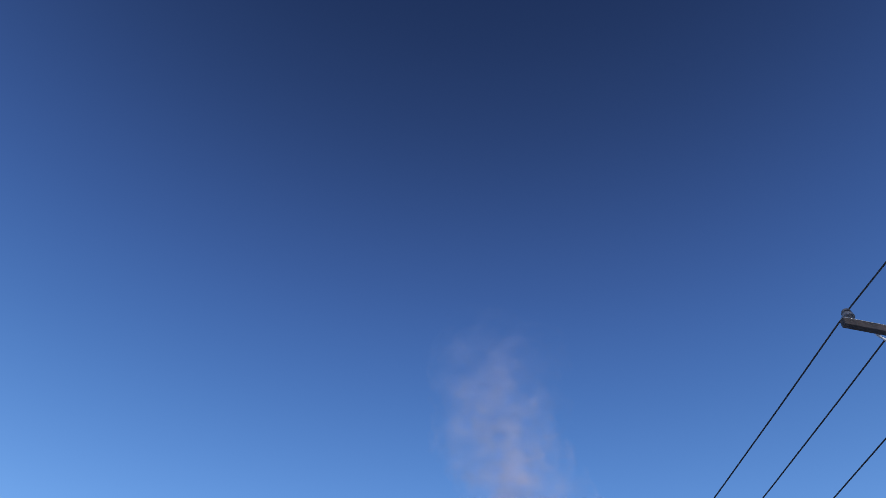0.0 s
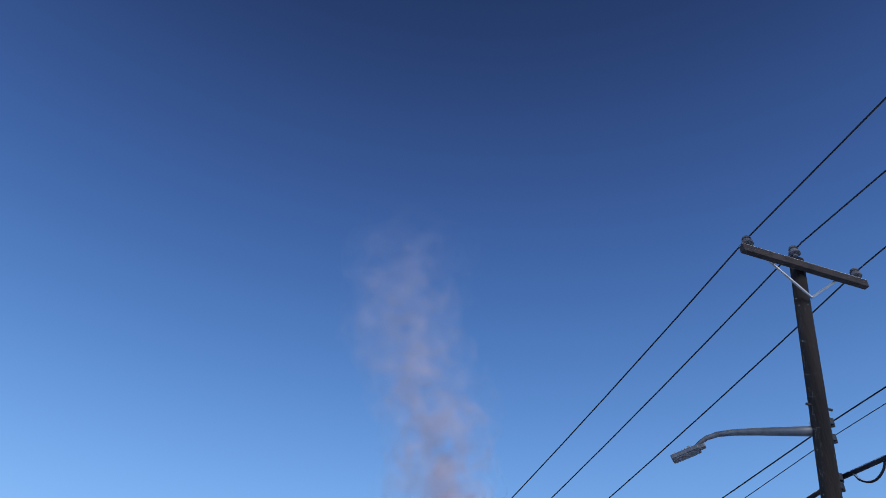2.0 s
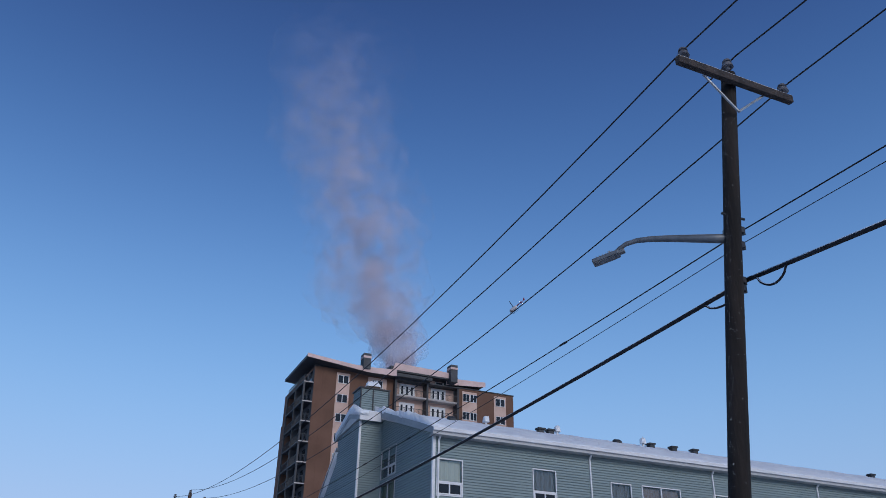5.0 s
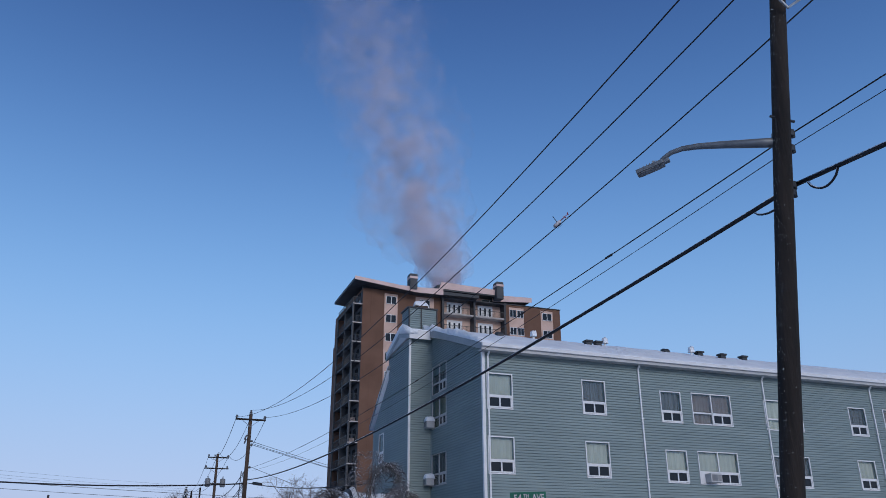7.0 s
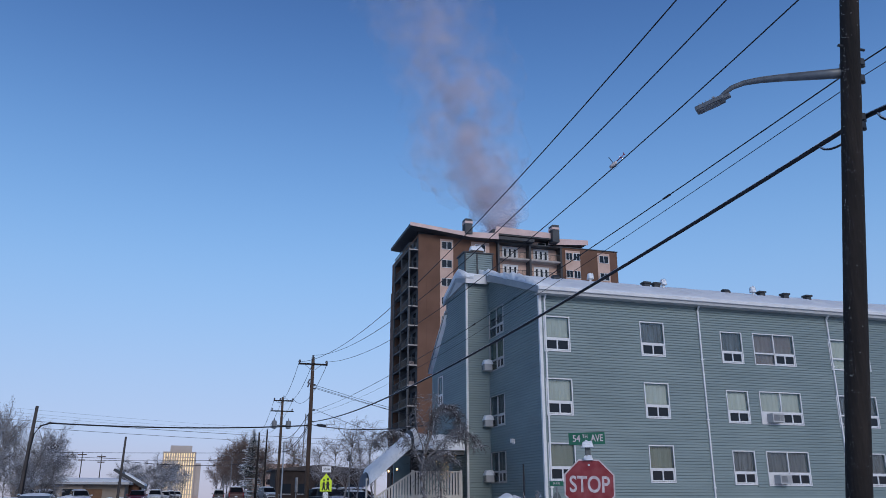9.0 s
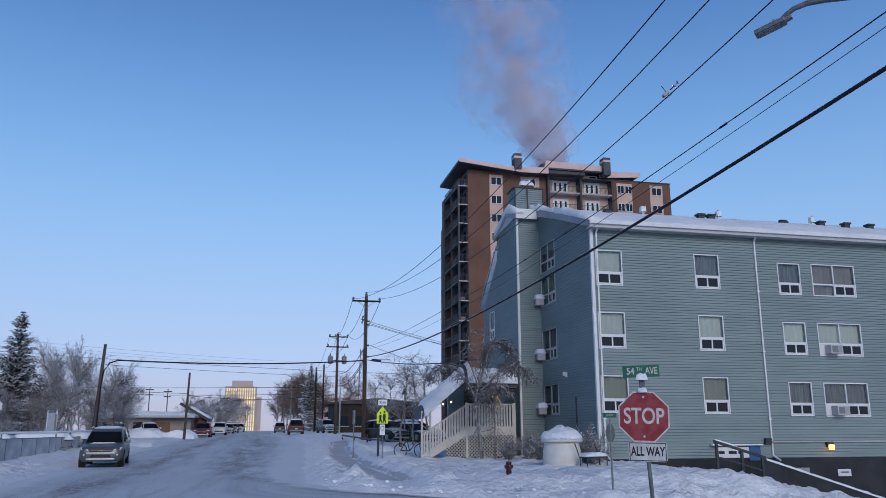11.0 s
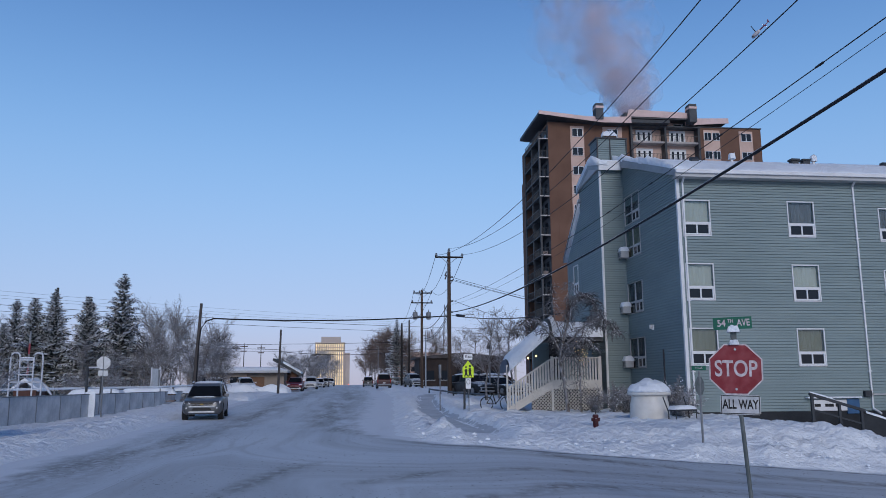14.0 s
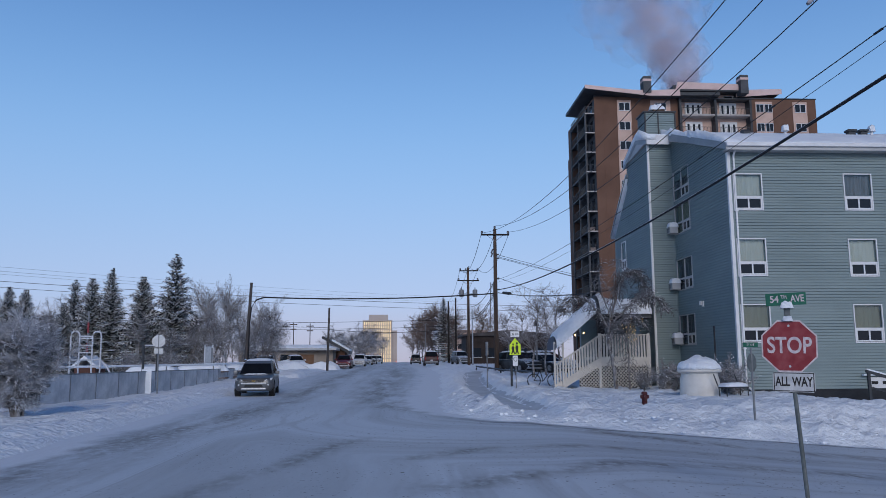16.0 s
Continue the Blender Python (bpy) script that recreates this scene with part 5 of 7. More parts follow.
# ---- hydrant, tank, yard things ----
x, y = 7.5, 24.2
g = ground_z(x, y)
hyd = thing("fire_hydrant", "dark red fire hydrant half buried in snow", "hydrant", at=(x, y, g - 0.08))
hyd.scale = (0.56, 0.56, 0.82)
HYD = mat("hydrant_red", (0.045, 0.004, 0.006), (0.065, 0.007, 0.009), 12, 0.5, fine=0.15, snow=0.1)
part("barrel", tube([(0, 0, z) for z in (-0.2, 0.05, 0.38, 0.44, 0.5, 0.53)], 0.12, 14, radii=[0.16, 0.15, 0.14, 0.17, 0.15, 0.06]), HYD, hyd, smooth=True)
for s in (-1, 1):
    part("outlet", R((s * 0.1, 0, 0.33), (s * 0.23, 0, 0.33), 0.08, 0.07, 10), HYD, hyd)
part("pumper_outlet", R((0, -0.1, 0.28), (0, -0.24, 0.28), 0.1, 0.09, 10), HYD, hyd)
part("stem", R((0, 0, 0.5), (0.02, 0, 0.72), 0.035), STEEL, hyd)
part("marker", B(-0.14, 0.12, -0.04, 0.04, 0.68, 0.76, 0.02), STEEL, hyd)

x, y = 10.85, 28.4
g = ground_z(x, y) - 0.1
tank = thing("water_tank", "squat white tank under a thick cap of snow", "tank", at=(x, y, g))
tank.scale = (0.80, 0.80, 0.74)
TANK = mat("tank_white", (0.58, 0.56, 0.52), (0.68, 0.66, 0.62), 2, 0.5, fine=0.06, bump=0.2)
part("drum", tube([(0, 0, z) for z in (0, 0.1, 0.9, 1.15, 1.3)], 0.9, 28, radii=[0.86, 0.9, 0.86, 0.8, 0.82]), TANK, tank, smooth=True)
part("rim", tube([(0, 0, 1.27), (0, 0, 1.3), (0, 0, 1.42), (0, 0, 1.46)], 0.9, 28, radii=[0.9, 0.96, 0.96, 0.9]), TANK, tank, smooth=True)
bm = bmesh.new()
bmesh.ops.create_uvsphere(bm, u_segments=28, v_segments=14, radius=0.97)
for v in bm.verts:
    v.co.z = max(0, v.co.z) * 0.62 * (1 + 0.35 * noise.noise(v.co * 2.2)) + 1.42
part("snow_cap", bm, SNOW, tank, "thick uneven snow cap", smooth=True)
part("lid", B(0.2, 0.5, -0.5, -0.3, 1.75, 1.86, 0.02), TANK, tank)
chair = thing("garden_chair", "snow-laden dark garden chair against the tank", "chair", at=(x + 0.75, y - 1.15, g + 0.1), turn=12)
part("seat", B(-0.45, 0.45, -0.25, 0.25, 0.32, 0.37, 0.01), STEEL, chair)
for a in (-0.42, 0.42):
    for b in (-0.22, 0.22):
        part("leg", R((a, b, 0), (a, b, 0.33), 0.02), STEEL, chair)
    part("side_rail", R((a, 0.24, 0.3), (a - 0.15, 0.3, 0.8), 0.02), STEEL, chair)
bm = lump(0.95, 0.5, 0.14, 7, 9)
bmesh.ops.translate(bm, verts=bm.verts, vec=(0, 0, 0.37))
part("snow_cap", bm, SNOW, chair, smooth=True)
vent = thing("vent_pipe", "thin black vent pipe standing by the wall", "pipe", at=(HX - 1.15, HY - 0.5, 0.3))
part("pipe", R((0, 0, 0), (0, 0, 2.6), 0.035), WIRE, vent)
lampw = thing("wall_lamp", "small white wall lamp on the siding", "wall lamp", at=(HX - 0.02, HY + 3.3, 4.05))
part("base", B(-0.08, 0.0, -0.08, 0.08, -0.12, 0.12, 0.02), TRIM, lampw)
part("globe", R((-0.14, 0, -0.05), (-0.14, 0, 0.12), 0.07), TRIM, lampw)

# ---- sunken ramp before the facade ----
ramp = thing("access_ramp", "dark walled access ramp with snow along its rails", "ramp", at=(HX, HY, 0))
part("wall", prism([(6.2, -3.2), (6.2, 0.42), (9.8, -0.68), (16.0, -2.6), (16.0, -3.6)], 0.16, "y", -1.9), FOUND, ramp)
part("side_panel", prism([(4.15, -1.2), (4.15, -0.05), (6.19, -0.3), (6.19, -1.6)], 0.08, "y", -1.88), FOUND, ramp)
for s, z in ((4.15, 1.1), (5.25, 0.76), (6.15, 0.5)):
    part("post", B(s - 0.05, s + 0.05, -1.93, -1.84, z - 1.5, z), STEEL, ramp)
part("rail", prism([(4.05, 1.08), (4.05, 1.18), (6.3, 0.53), (6.3, 0.42)], 0.1, "y", -1.94), STEEL, ramp)
part("mid_rail", prism([(4.1, 0.52), (4.1, 0.58), (6.2, 0.0), (6.2, -0.06)], 0.06, "y", -1.92), STEEL, ramp)
part("rail_snow", prism([(4.05, 1.184), (4.1, 1.22), (4.9, 1.0), (5.1, 0.884)], 0.09, "y", -1.935), SNOW, ramp, "strip of snow on the rail")
bm = bmesh.new()
ring_a = []
for i in range(40):
    u = i / 39
    s, n_ = 6.3 + 8.5 * u, noise.noise(Vector((i * 0.6, 2, 0)))
    z = 0.40 - 0.306 * (s - 6.3)
    ring_a.append([bm.verts.new((s, y_, z + dz)) for y_, dz in ((-1.95, -0.02), (-1.96, 0.03), (-1.86, 0.085 + 0.04 * n_), (-1.73, 0.03), (-1.73, -0.02))])
for a, b in zip(ring_a, ring_a[1:]):
    for k in range(4):
        bm.faces.new((a[k], b[k], b[k + 1], a[k + 1]))
part("wall_snow", bm, SNOW, ramp, "ridge of snow along the ramp wall", smooth=True)
notice = thing("notice_board", "white notice board above a blue-edged stair opening", "sign", at=(HX, HY - 0.06, 0))
part("board", B(5.2, 6.75, -0.04, 0, 0.42, 0.86, 0.01), TRIM, notice)
part("blue_edge", B(6.75, 7.3, -0.05, 0, 0.3, 0.9), mat("blue_paint", (0.03, 0.09, 0.2), (0.04, 0.12, 0.25), 4, 0.5), notice)
part("snow_ledge", B(4.95, 7.35, -0.2, 0, 0.92, 0.99, 0.03), SNOW, notice)
bm = bmesh.new()
for k, w in enumerate((0.3, 0.42, 0.26)):
    box(bm, 5.32 + 0.46 * k, 5.32 + 0.46 * k + w * 0.9, -0.046, -0.041, 0.58, 0.7)
part("lettering_bar", bm, BLACK, notice)
plq = thing("wall_plaque", "grey lettered plaque on the dark foundation", "sign", at=(HX, HY - 0.07, 0))
part("plate", B(8.05, 9.6, -0.03, 0, -0.4, -0.02, 0.01), mat("plaque_grey", (0.28, 0.3, 0.28), (0.36, 0.38, 0.36), 5, 0.6), plq)
part("lettering_bars", B(8.2, 9.4, -0.035, -0.031, -0.27, -0.17), STEEL, plq)
plq = thing("wall_plaque", "small white notice on the dark foundation", "sign", at=(HX, HY - 0.07, 0))
part("plate", B(11.0, 11.65, -0.03, 0, -0.4, -0.1, 0.01), TRIM, plq)
part("lettering_bars", B(11.12, 11.52, -0.035, -0.031, -0.27, -0.2), GREYPAINT, plq)
wl_ = thing("wall_light", "glowing orange bulkhead light on the siding", "wall light", at=(HX + 10.72, HY - 0.08, 0.86))
part("box", B(-0.16, 0.16, -0.1, 0.05, -0.02, 0.2, 0.02), STEEL, wl_)
part("lens", B(-0.13, 0.13, -0.16, -0.1, -0.14, 0.08, 0.02), mat("warm_bulb", (1, 0.6, 0.2), None, 1, 0.4, emit=(1.0, 0.36, 0.07), power=4), wl_)
part("pipe", B(7.6 - 10.72, 30 - 10.72, -0.02, 0.04, 0.18, 0.24), FASCIA, wl_, "thin pipe along the wall")
part("meter_box", B(7.55 - 10.72, 7.85 - 10.72, -0.1, 0.05, 0.12, 0.36, 0.01), STEEL, wl_)
rk_ = thing("snowy_stub", "dark stub poking from the snow bank", "post", at=(17.2, 26.3, ground_z(17.2, 26.3)))
part("stub", B(-0.12, 0.12, -0.1, 0.1, -0.2, 0.22, 0.03), STEEL, rk_)

# ---- porch with stairs, lattice and snow-laden canopy ----
PAINT = mat("porch_paint", (0.50, 0.47, 0.43), (0.60, 0.57, 0.52), 2, 0.6, fine=0.08, bump=0.15)
porch = thing("porch", "pale painted wooden porch with lattice skirt and railings", "porch", at=(-0.33, 0, 0))
PY, PZ, PX0, PX1 = 37.0, 1.75, 9.75, 12.1
part("deck", B(PX0, PX1, PY, PY + 3.2, PZ - 0.14, PZ, 0.01), PAINT, porch)
part("apron", B(PX0, PX1, PY - 0.03, PY, PZ - 0.42, PZ), PAINT, porch)
tmp_me = mesh_of("baluster", B(-0.04, 0.04, -0.02, 0.02, 0, 1.0))
for k in range(17):
    part("baluster", tmp_me, PAINT, porch, at=pose(PX0 + 0.07 + (PX1 - PX0 - 0.14) * k / 16, PY, PZ))
part("top_rail", B(PX0 - 0.05, PX1, PY - 0.05, PY + 0.05, PZ + 1.0, PZ + 1.06, 0.01), PAINT, porch)
bm = bmesh.new()
z0, z1 = 0.35, PZ - 0.42
lo_, hi_ = PX0 - 1.0, PX1
for k in range(-16, 30):
    for s in (-1, 1):
        a = PX0 + k * 0.16
        za, zb = z0, z1
        x_at = (lambda z: a + (z - z0)) if s > 0 else (lambda z: a + (z1 - z))
        if s > 0:
            za, zb = max(z0, z0 + lo_ - a), min(z1, z0 + hi_ - a)
        else:
            za, zb = max(z0, z1 + a - hi_), min(z1, z1 + a - lo_)
        if zb - za > 0.08:
            rod(bm, (x_at(za), PY + 0.01 * s, za), (x_at(zb), PY + 0.01 * s, zb), 0.024, None, 4)
lat = part("lattice", bm, PAINT, porch, "diagonal wooden lattice skirt")
# added dark sheet paints the shade under the deck behind the lattice
part("under_deck_shade", B(PX0 - 0.95, PX1, PY + 0.2, PY + 0.22, 0.2, z1), DARK, porch)
for x in (PX0 - 0.05, PX1 - 0.05):
    part("corner_post", B(x, x + 0.12, PY - 0.04, PY + 0.08, 0.2, PZ + 1.1), PAINT, porch)
steps_n = 8
for k in range(steps_n):
    u = k / (steps_n - 1)
    x = 7.7 + 2.05 * u
    part("step", B(x, x + 0.32, PY + 0.05, PY + 1.4, 0.42 + (PZ - 0.6) * u, 0.48 + (PZ - 0.6) * u, 0.01), PAINT, porch)
part("stringer", prism([(7.65, 0.3), (7.65, 0.5), (9.8, PZ), (9.8, PZ - 0.4), (8.0, 0.3)], 0.05, "y", PY - 0.02), PAINT, porch)
for k in range(16):
    u = k / 15
    x = 7.72 + 2.0 * u
    part("baluster", tmp_me, PAINT, porch, at=pose(x, PY - 0.01, 0.45 + (PZ - 0.48) * u))
part("stair_rail", prism([(7.65, 1.36), (7.65, 1.44), (9.8, PZ + 1.06), (9.8, PZ + 0.98)], 0.08, "y", PY - 0.05), PAINT, porch)
for x in (7.55, 7.95):
    part("canopy_post", B(x, x + 0.08, PY - 0.1, PY, 0.2, 2.45), PAINT, porch)
part("house_door", B(10.4, 11.2, PY + 3.0, PY + 3.05, PZ, PZ + 2.05), DARK, porch)
part("back_wall", B(9.6, 12.5, PY + 3.2, PY + 3.4, 0.2, 4.3), SIDING, porch)
for x, z in ((8.75, 2.75), (9.15, 2.85)):
    part("porch_bulb", R((x, PY + 0.6, z), (x, PY + 0.6, z + 0.08), 0.03), mat("porch_bulb", (1, 0.7, 0.4), None, 1, 0.4, emit=(1.0, 0.55, 0.2), power=4), porch, "glowing porch bulb")
# canopy: a barrel roof running up over the stairs, then level over the deck
can = thing("canopy", "curved dark canopy over the porch stairs heaped with snow", "canopy", at=(-0.2, 0, -0.2))


def barrel(pts, w, h, y0, lift=0.0, seed=0, rough=0.0, nseg=12):
    bm = bmesh.new()
    rings = []
    for i, (x, z) in enumerate(pts):
        ring = []
        for j in range(nseg + 1):
            a = math.pi * j / nseg
            n_ = noise.noise(Vector((x * 2 + seed, math.cos(a) * 1.5, z))) * rough
            ring.append(bm.verts.new((x, y0 + w / 2 - (w / 2 + lift * 0.5) * math.cos(a), z + (h + lift * (1 + n_)) * math.sin(a) ** 0.8)))
        rings.append(ring)
    for a, b in zip(rings, rings[1:]):
        for j in range(nseg):
            bm.faces.new((a[j], a[j + 1], b[j + 1], b[j]))
    bm.faces.new(rings[0])
    bm.faces.new(rings[-1][::-1])
    bmesh.ops.recalc_face_normals(bm, faces=bm.faces)
    return bm


line_ = [(7.5 + 0.28 * i, 2.35 + 0.24 * i) for i in range(9)]
part("shell", barrel(line_, 1.9, 0.55, PY - 0.15), STEEL, can)
part("end_panel", barrel([(7.46, 2.3), (7.52, 2.3)], 1.94, 0.6, PY - 0.17), mat("slate_blue_panel", (0.06, 0.08, 0.11), (0.08, 0.1, 0.14), 3, 0.6), can)
part("shell", barrel([(9.6, 3.75), (9.75, 3.85), (12.1, 3.75)], 3.0, 0.75, PY - 0.2), STEEL, can)
part("rib", barrel([(9.5, 4.0), (9.62, 4.05)], 2.1, 0.75, PY - 0.25, 0.12), STEEL, can)
tagged(part("canopy_snow", barrel([(x + 0.06, z + 0.02) for x, z in line_], 1.9, 0.58, PY - 0.15, 0.16, 3, 0.8, 18), SNOW, smooth=True), "deep snow heaped on the sloping canopy", "snow").location = (-0.2, 0, -0.2)
tagged(part("canopy_snow", barrel([(9.7 + 0.3 * i, 3.95) for i in range(9)], 2.9, 0.62, PY - 0.22, 0.18, 9, 0.9, 18), SNOW, smooth=True), "deep snow heaped on the porch roof", "snow").location = (-0.2, 0, -0.2)
fairy = thing("fairy_lights", "tangle of warm fairy lights hanging on the porch", "string lights", at=(-0.33, 0, 0))
rnd = random.Random(11)
FL = mat("fairy_bulb", (1, 0.7, 0.3), None, 1, 0.4, emit=(1.0, 0.55, 0.15), power=1.6)
bm = bmesh.new()
for k in range(60):
    x, z = 11.3 + rnd.gauss(0, 0.2), 3.0 + rnd.uniform(-0.55, 0.75)
    bmesh.ops.create_icosphere(bm, subdivisions=1, radius=0.016, matrix=Matrix.Translation((x, PY + rnd.uniform(0, 0.5), z)))
part("bulbs", bm, FL, fairy)
pts = [(11.15 + 0.3 * math.sin(k * 1.9), PY + 0.2, 2.5 + 0.018 * k * 4) for k in range(18)]
part("cord", tube(pts, 0.008, 4), WIRE, fairy)


# ---- trees ----
BARK = mat("frosted_bark", (0.085, 0.07, 0.06), (0.30, 0.30, 0.31), 4, 0.9, fine=0.2, snow=0.3, bscale=20)
TWIG = mat("hoar_frost_twigs", (0.11, 0.098, 0.095), (0.38, 0.385, 0.41), 0.6, 0.9, fine=0.2, snow=0.25, bscale=9)
FROST = mat("thick_hoar_frost", (0.40, 0.42, 0.46), (0.66, 0.68, 0.72), 2.0, 0.9, fine=0.15, bscale=15)
BROWNTWIG = mat("brown_twigs", (0.10, 0.065, 0.05), (0.22, 0.17, 0.15), 0.5, 0.9, fine=0.2)
NEEDLE = mat("snowy_spruce", (0.018, 0.026, 0.024), (0.05, 0.062, 0.058), 3, 0.9, fine=0.25, snow=0.52, bscale=2.6)


class Sticks:
    """Collects thin tapered sticks into one mesh."""

    def __init__(self):
        self.v, self.f = [], []

    def add(self, a, b, r0, r1, n=3):
        d = (b - a).normalized()
        s = d.cross(Vector((0.3, 0.2, 1)) if abs(d.z) < 0.9 else Vector((1, 0, 0))).normalized()
        u = s.cross(d)
        k = len(self.v)
        for p, r in ((a, r0), (b, r1)):
            for i in range(n):
                t = 2 * math.pi * i / n
                self.v.append(p + r * (math.cos(t) * s + math.sin(t) * u))
        for i in range(n):
            j = (i + 1) % n
            self.f.append((k + i, k + j, k + n + j, k + n + i))

    def mesh(self, name):
        me = bpy.data.meshes.new(name)
        me.from_pydata(self.v, [], self.f)
        return me


def grow(st_w, st_t, p, d, length, r, level, rnd, droop, spread, kids, top):
    n = 4 if level < 2 else 3
    q = p.copy()
    for i in range(n):
        d2 = (d + Vector((rnd.gauss(0, 0.12), rnd.gauss(0, 0.12), rnd.gauss(0, 0.06) - droop * level * 0.12 * i / n))).normalized()
        q2 = q + d2 * length / n
        ra, rb = r * (1 - 0.75 * i / n), r * (1 - 0.75 * (i + 1) / n)
        (st_w if level < 2 else st_t).add(q, q2, max(ra, 0.006), max(rb, 0.005), 6 if level == 0 else 3)
        if level < top and (level > 0 or i > 0):
            for _ in range(kids[level] if level else max(2, kids[0] * (i + 1) // n)):
                u = rnd.random()
                base = q.lerp(q2, u)
                a = rnd.uniform(0, 2 * math.pi)
                side = d2.orthogonal().normalized()
                side.rotate(Matrix.Rotation(a, 3, d2))
                nd = (d2 * (1 - spread) + side * spread + Vector((0, 0, 0.1 - 0.25 * droop * level))).normalized()
                grow(st_w, st_t, base, nd, length * rnd.uniform(0.38, 0.6) * (1 - 0.35 * i / n), r * 0.42, level + 1, rnd, droop, spread, kids, top)
        q, d = q2, d2


def bare_tree(name, label, seed, height, r, droop=0.3, spread=0.6, kids=(6, 3, 3), top=3, wood=None, twig=None, lean=(0, 0), group="trees"):
    rnd = random.Random(seed)
    w, t = Sticks(), Sticks()
    grow(w, t, Vector((0, 0, -0.2)), Vector((lean[0], lean[1], 1)).normalized(), height, r, 0, rnd, droop, spread, kids, top)
    tr = thing(name, label, "tree", group)
    part("trunk", w.mesh("trunk"), wood or BARK, tr)
    part("crown", t.mesh("crown"), twig or TWIG, tr)
    return tr


def spruce(seed, h, width, label="tall dark spruce with snow on its drooping boughs"):
    rnd = random.Random(seed)
    tr = thing("spruce_tree", label, "tree", "spruces")
    part("trunk", R((0, 0, -0.3), (0, 0, h * 0.98), 0.022 * h, 0.01, 8), BARK, tr)
    v, f, sv, sf = [], [], [], []
    z = h * 0.07
    while z < h * 0.985:
        k = 1 - z / h
        reach = width * 0.88 * (0.035 + k ** 0.86) * rnd.uniform(0.6, 1.18)
        n = max(6, int(13 * k + 7))
        off = rnd.uniform(0, 6.28)
        for i in range(n):
            a = off + 2 * math.pi * i / n + rnd.gauss(0, 0.15)
            ln = reach * rnd.uniform(0.7, 1.12)
            out = Vector((math.cos(a), math.sin(a), 0))
            side = Vector((-math.sin(a), math.cos(a), 0))
            tilt = 0.25 * (1 - k) - 0.38 * k
            dip = rnd.uniform(0.08, 0.2)

            def along(u):
                return Vector((0, 0, z)) + out * ln * u + Vector((0, 0, ln * (tilt * u + dip * u * u)))

            # the bough's spine, then sprays to both sides that hang a little
            for s in range(3):
                p, q = along(s / 3), along((s + 1) / 3)
                wd = ln * (0.09, 0.11, 0.07)[s] + 0.03
                b = len(v)
                v += [p + side * wd - Vector((0, 0, wd * 0.4)), p - side * wd - Vector((0, 0, wd * 0.4)), q + Vector((0, 0, 0.02))]
                f.append((b, b + 1, b + 2))
            # pads of snow lie along the outer half of most boughs
            if rnd.random() < 0.9:
                for s in range(2):
                    u0 = rnd.uniform(0.3, 0.75)
                    p, q = along(u0), along(min(1.02, u0 + 0.3))
                    wd = ln * 0.12 + 0.06
                    up_ = Vector((0, 0, 0.05 + 0.03 * ln))
                    b = len(sv)
                    sv += [p, p + side * wd + (q - p) * 0.4, q, p - side * wd + (q - p) * 0.4, (p + q) / 2 + up_]
                    sf += [(b, b + 1, b + 4), (b + 1, b + 2, b + 4), (b + 2, b + 3, b + 4), (b + 3, b, b + 4)]
            for s in range(7):
                u = 0.12 + 0.86 * s / 6
                p = along(u)
                sl = ln * (0.42 - 0.24 * u) * rnd.uniform(0.6, 1.3) + 0.05
                for e in (-1, 1):
                    tip = p + (side * e * 0.85 + out * 0.55) * sl + Vector((0, 0, -sl * rnd.uniform(0.1, 0.55)))
                    b = len(v)
                    hw = out * (0.05 + 0.10 * sl)
                    v += [p - hw, p + hw, tip]
                    f.append((b, b + 1, b + 2) if e > 0 else (b + 1, b, b + 2))
        z += h * rnd.uniform(0.022, 0.037) * (0.65 + 0.5 * k)
    me = bpy.data.meshes.new("boughs")
    me.from_pydata(v, [], f)
    part("foliage", me, NEEDLE, tr)
    me = bpy.data.meshes.new("bough_snow")
    me.from_pydata(sv, [], sf)
    tagged(part("bough_snow", me, SNOW, tr, smooth=True), "pads of snow on the boughs", kind="stuff")
    return tr


def put(tr, x, y, scale=1.0, turn=0.0, z=None):
    tr.matrix_basis = pose(x, y, ground_z(x, y) if z is None else z, 0, 0, turn) @ Matrix.Scale(scale, 4)
    return tr


def copies(src, rows):
    for x, y, s, a in rows:
        o = copy_thing(src, pose(x, y, ground_z(x, y), 0, 0, a))
        o.scale = (s, s, s)


# the row of spruces behind the rink: top heights by eye over z
sp1 = put(spruce(1, 10.3, 3.7), -18.75, 67.5, 1.0)
sp2 = put(spruce(2, 8.3, 3.4), -21.2, 66.7, 1.0)
sp3 = put(spruce(3, 8.7, 3.1), -23.5, 66.0, 1.0)
copies(sp2, [(-24.9, 65.6, 0.97, 70), (-26.7, 64.7, 0.72, 130), (-30.3, 63.2, 0.86, 200), (-29.2, 63.6, 0.84, 20), (-19.9, 70, 0.75, 99), (-32.5, 62, 0.8, 40), (-34.5, 63, 0.9, 300)])
copies(sp1, [(-27.6, 69, 0.8, 50), (-36, 66, 0.8, 140), (-22.4, 71, 0.82, 222)])
copies(sp3, [(-17.6, 70.0, 0.62, 40), (-31.5, 68, 0.8, 90), (-25.6, 60.5, 0.48, 10)])
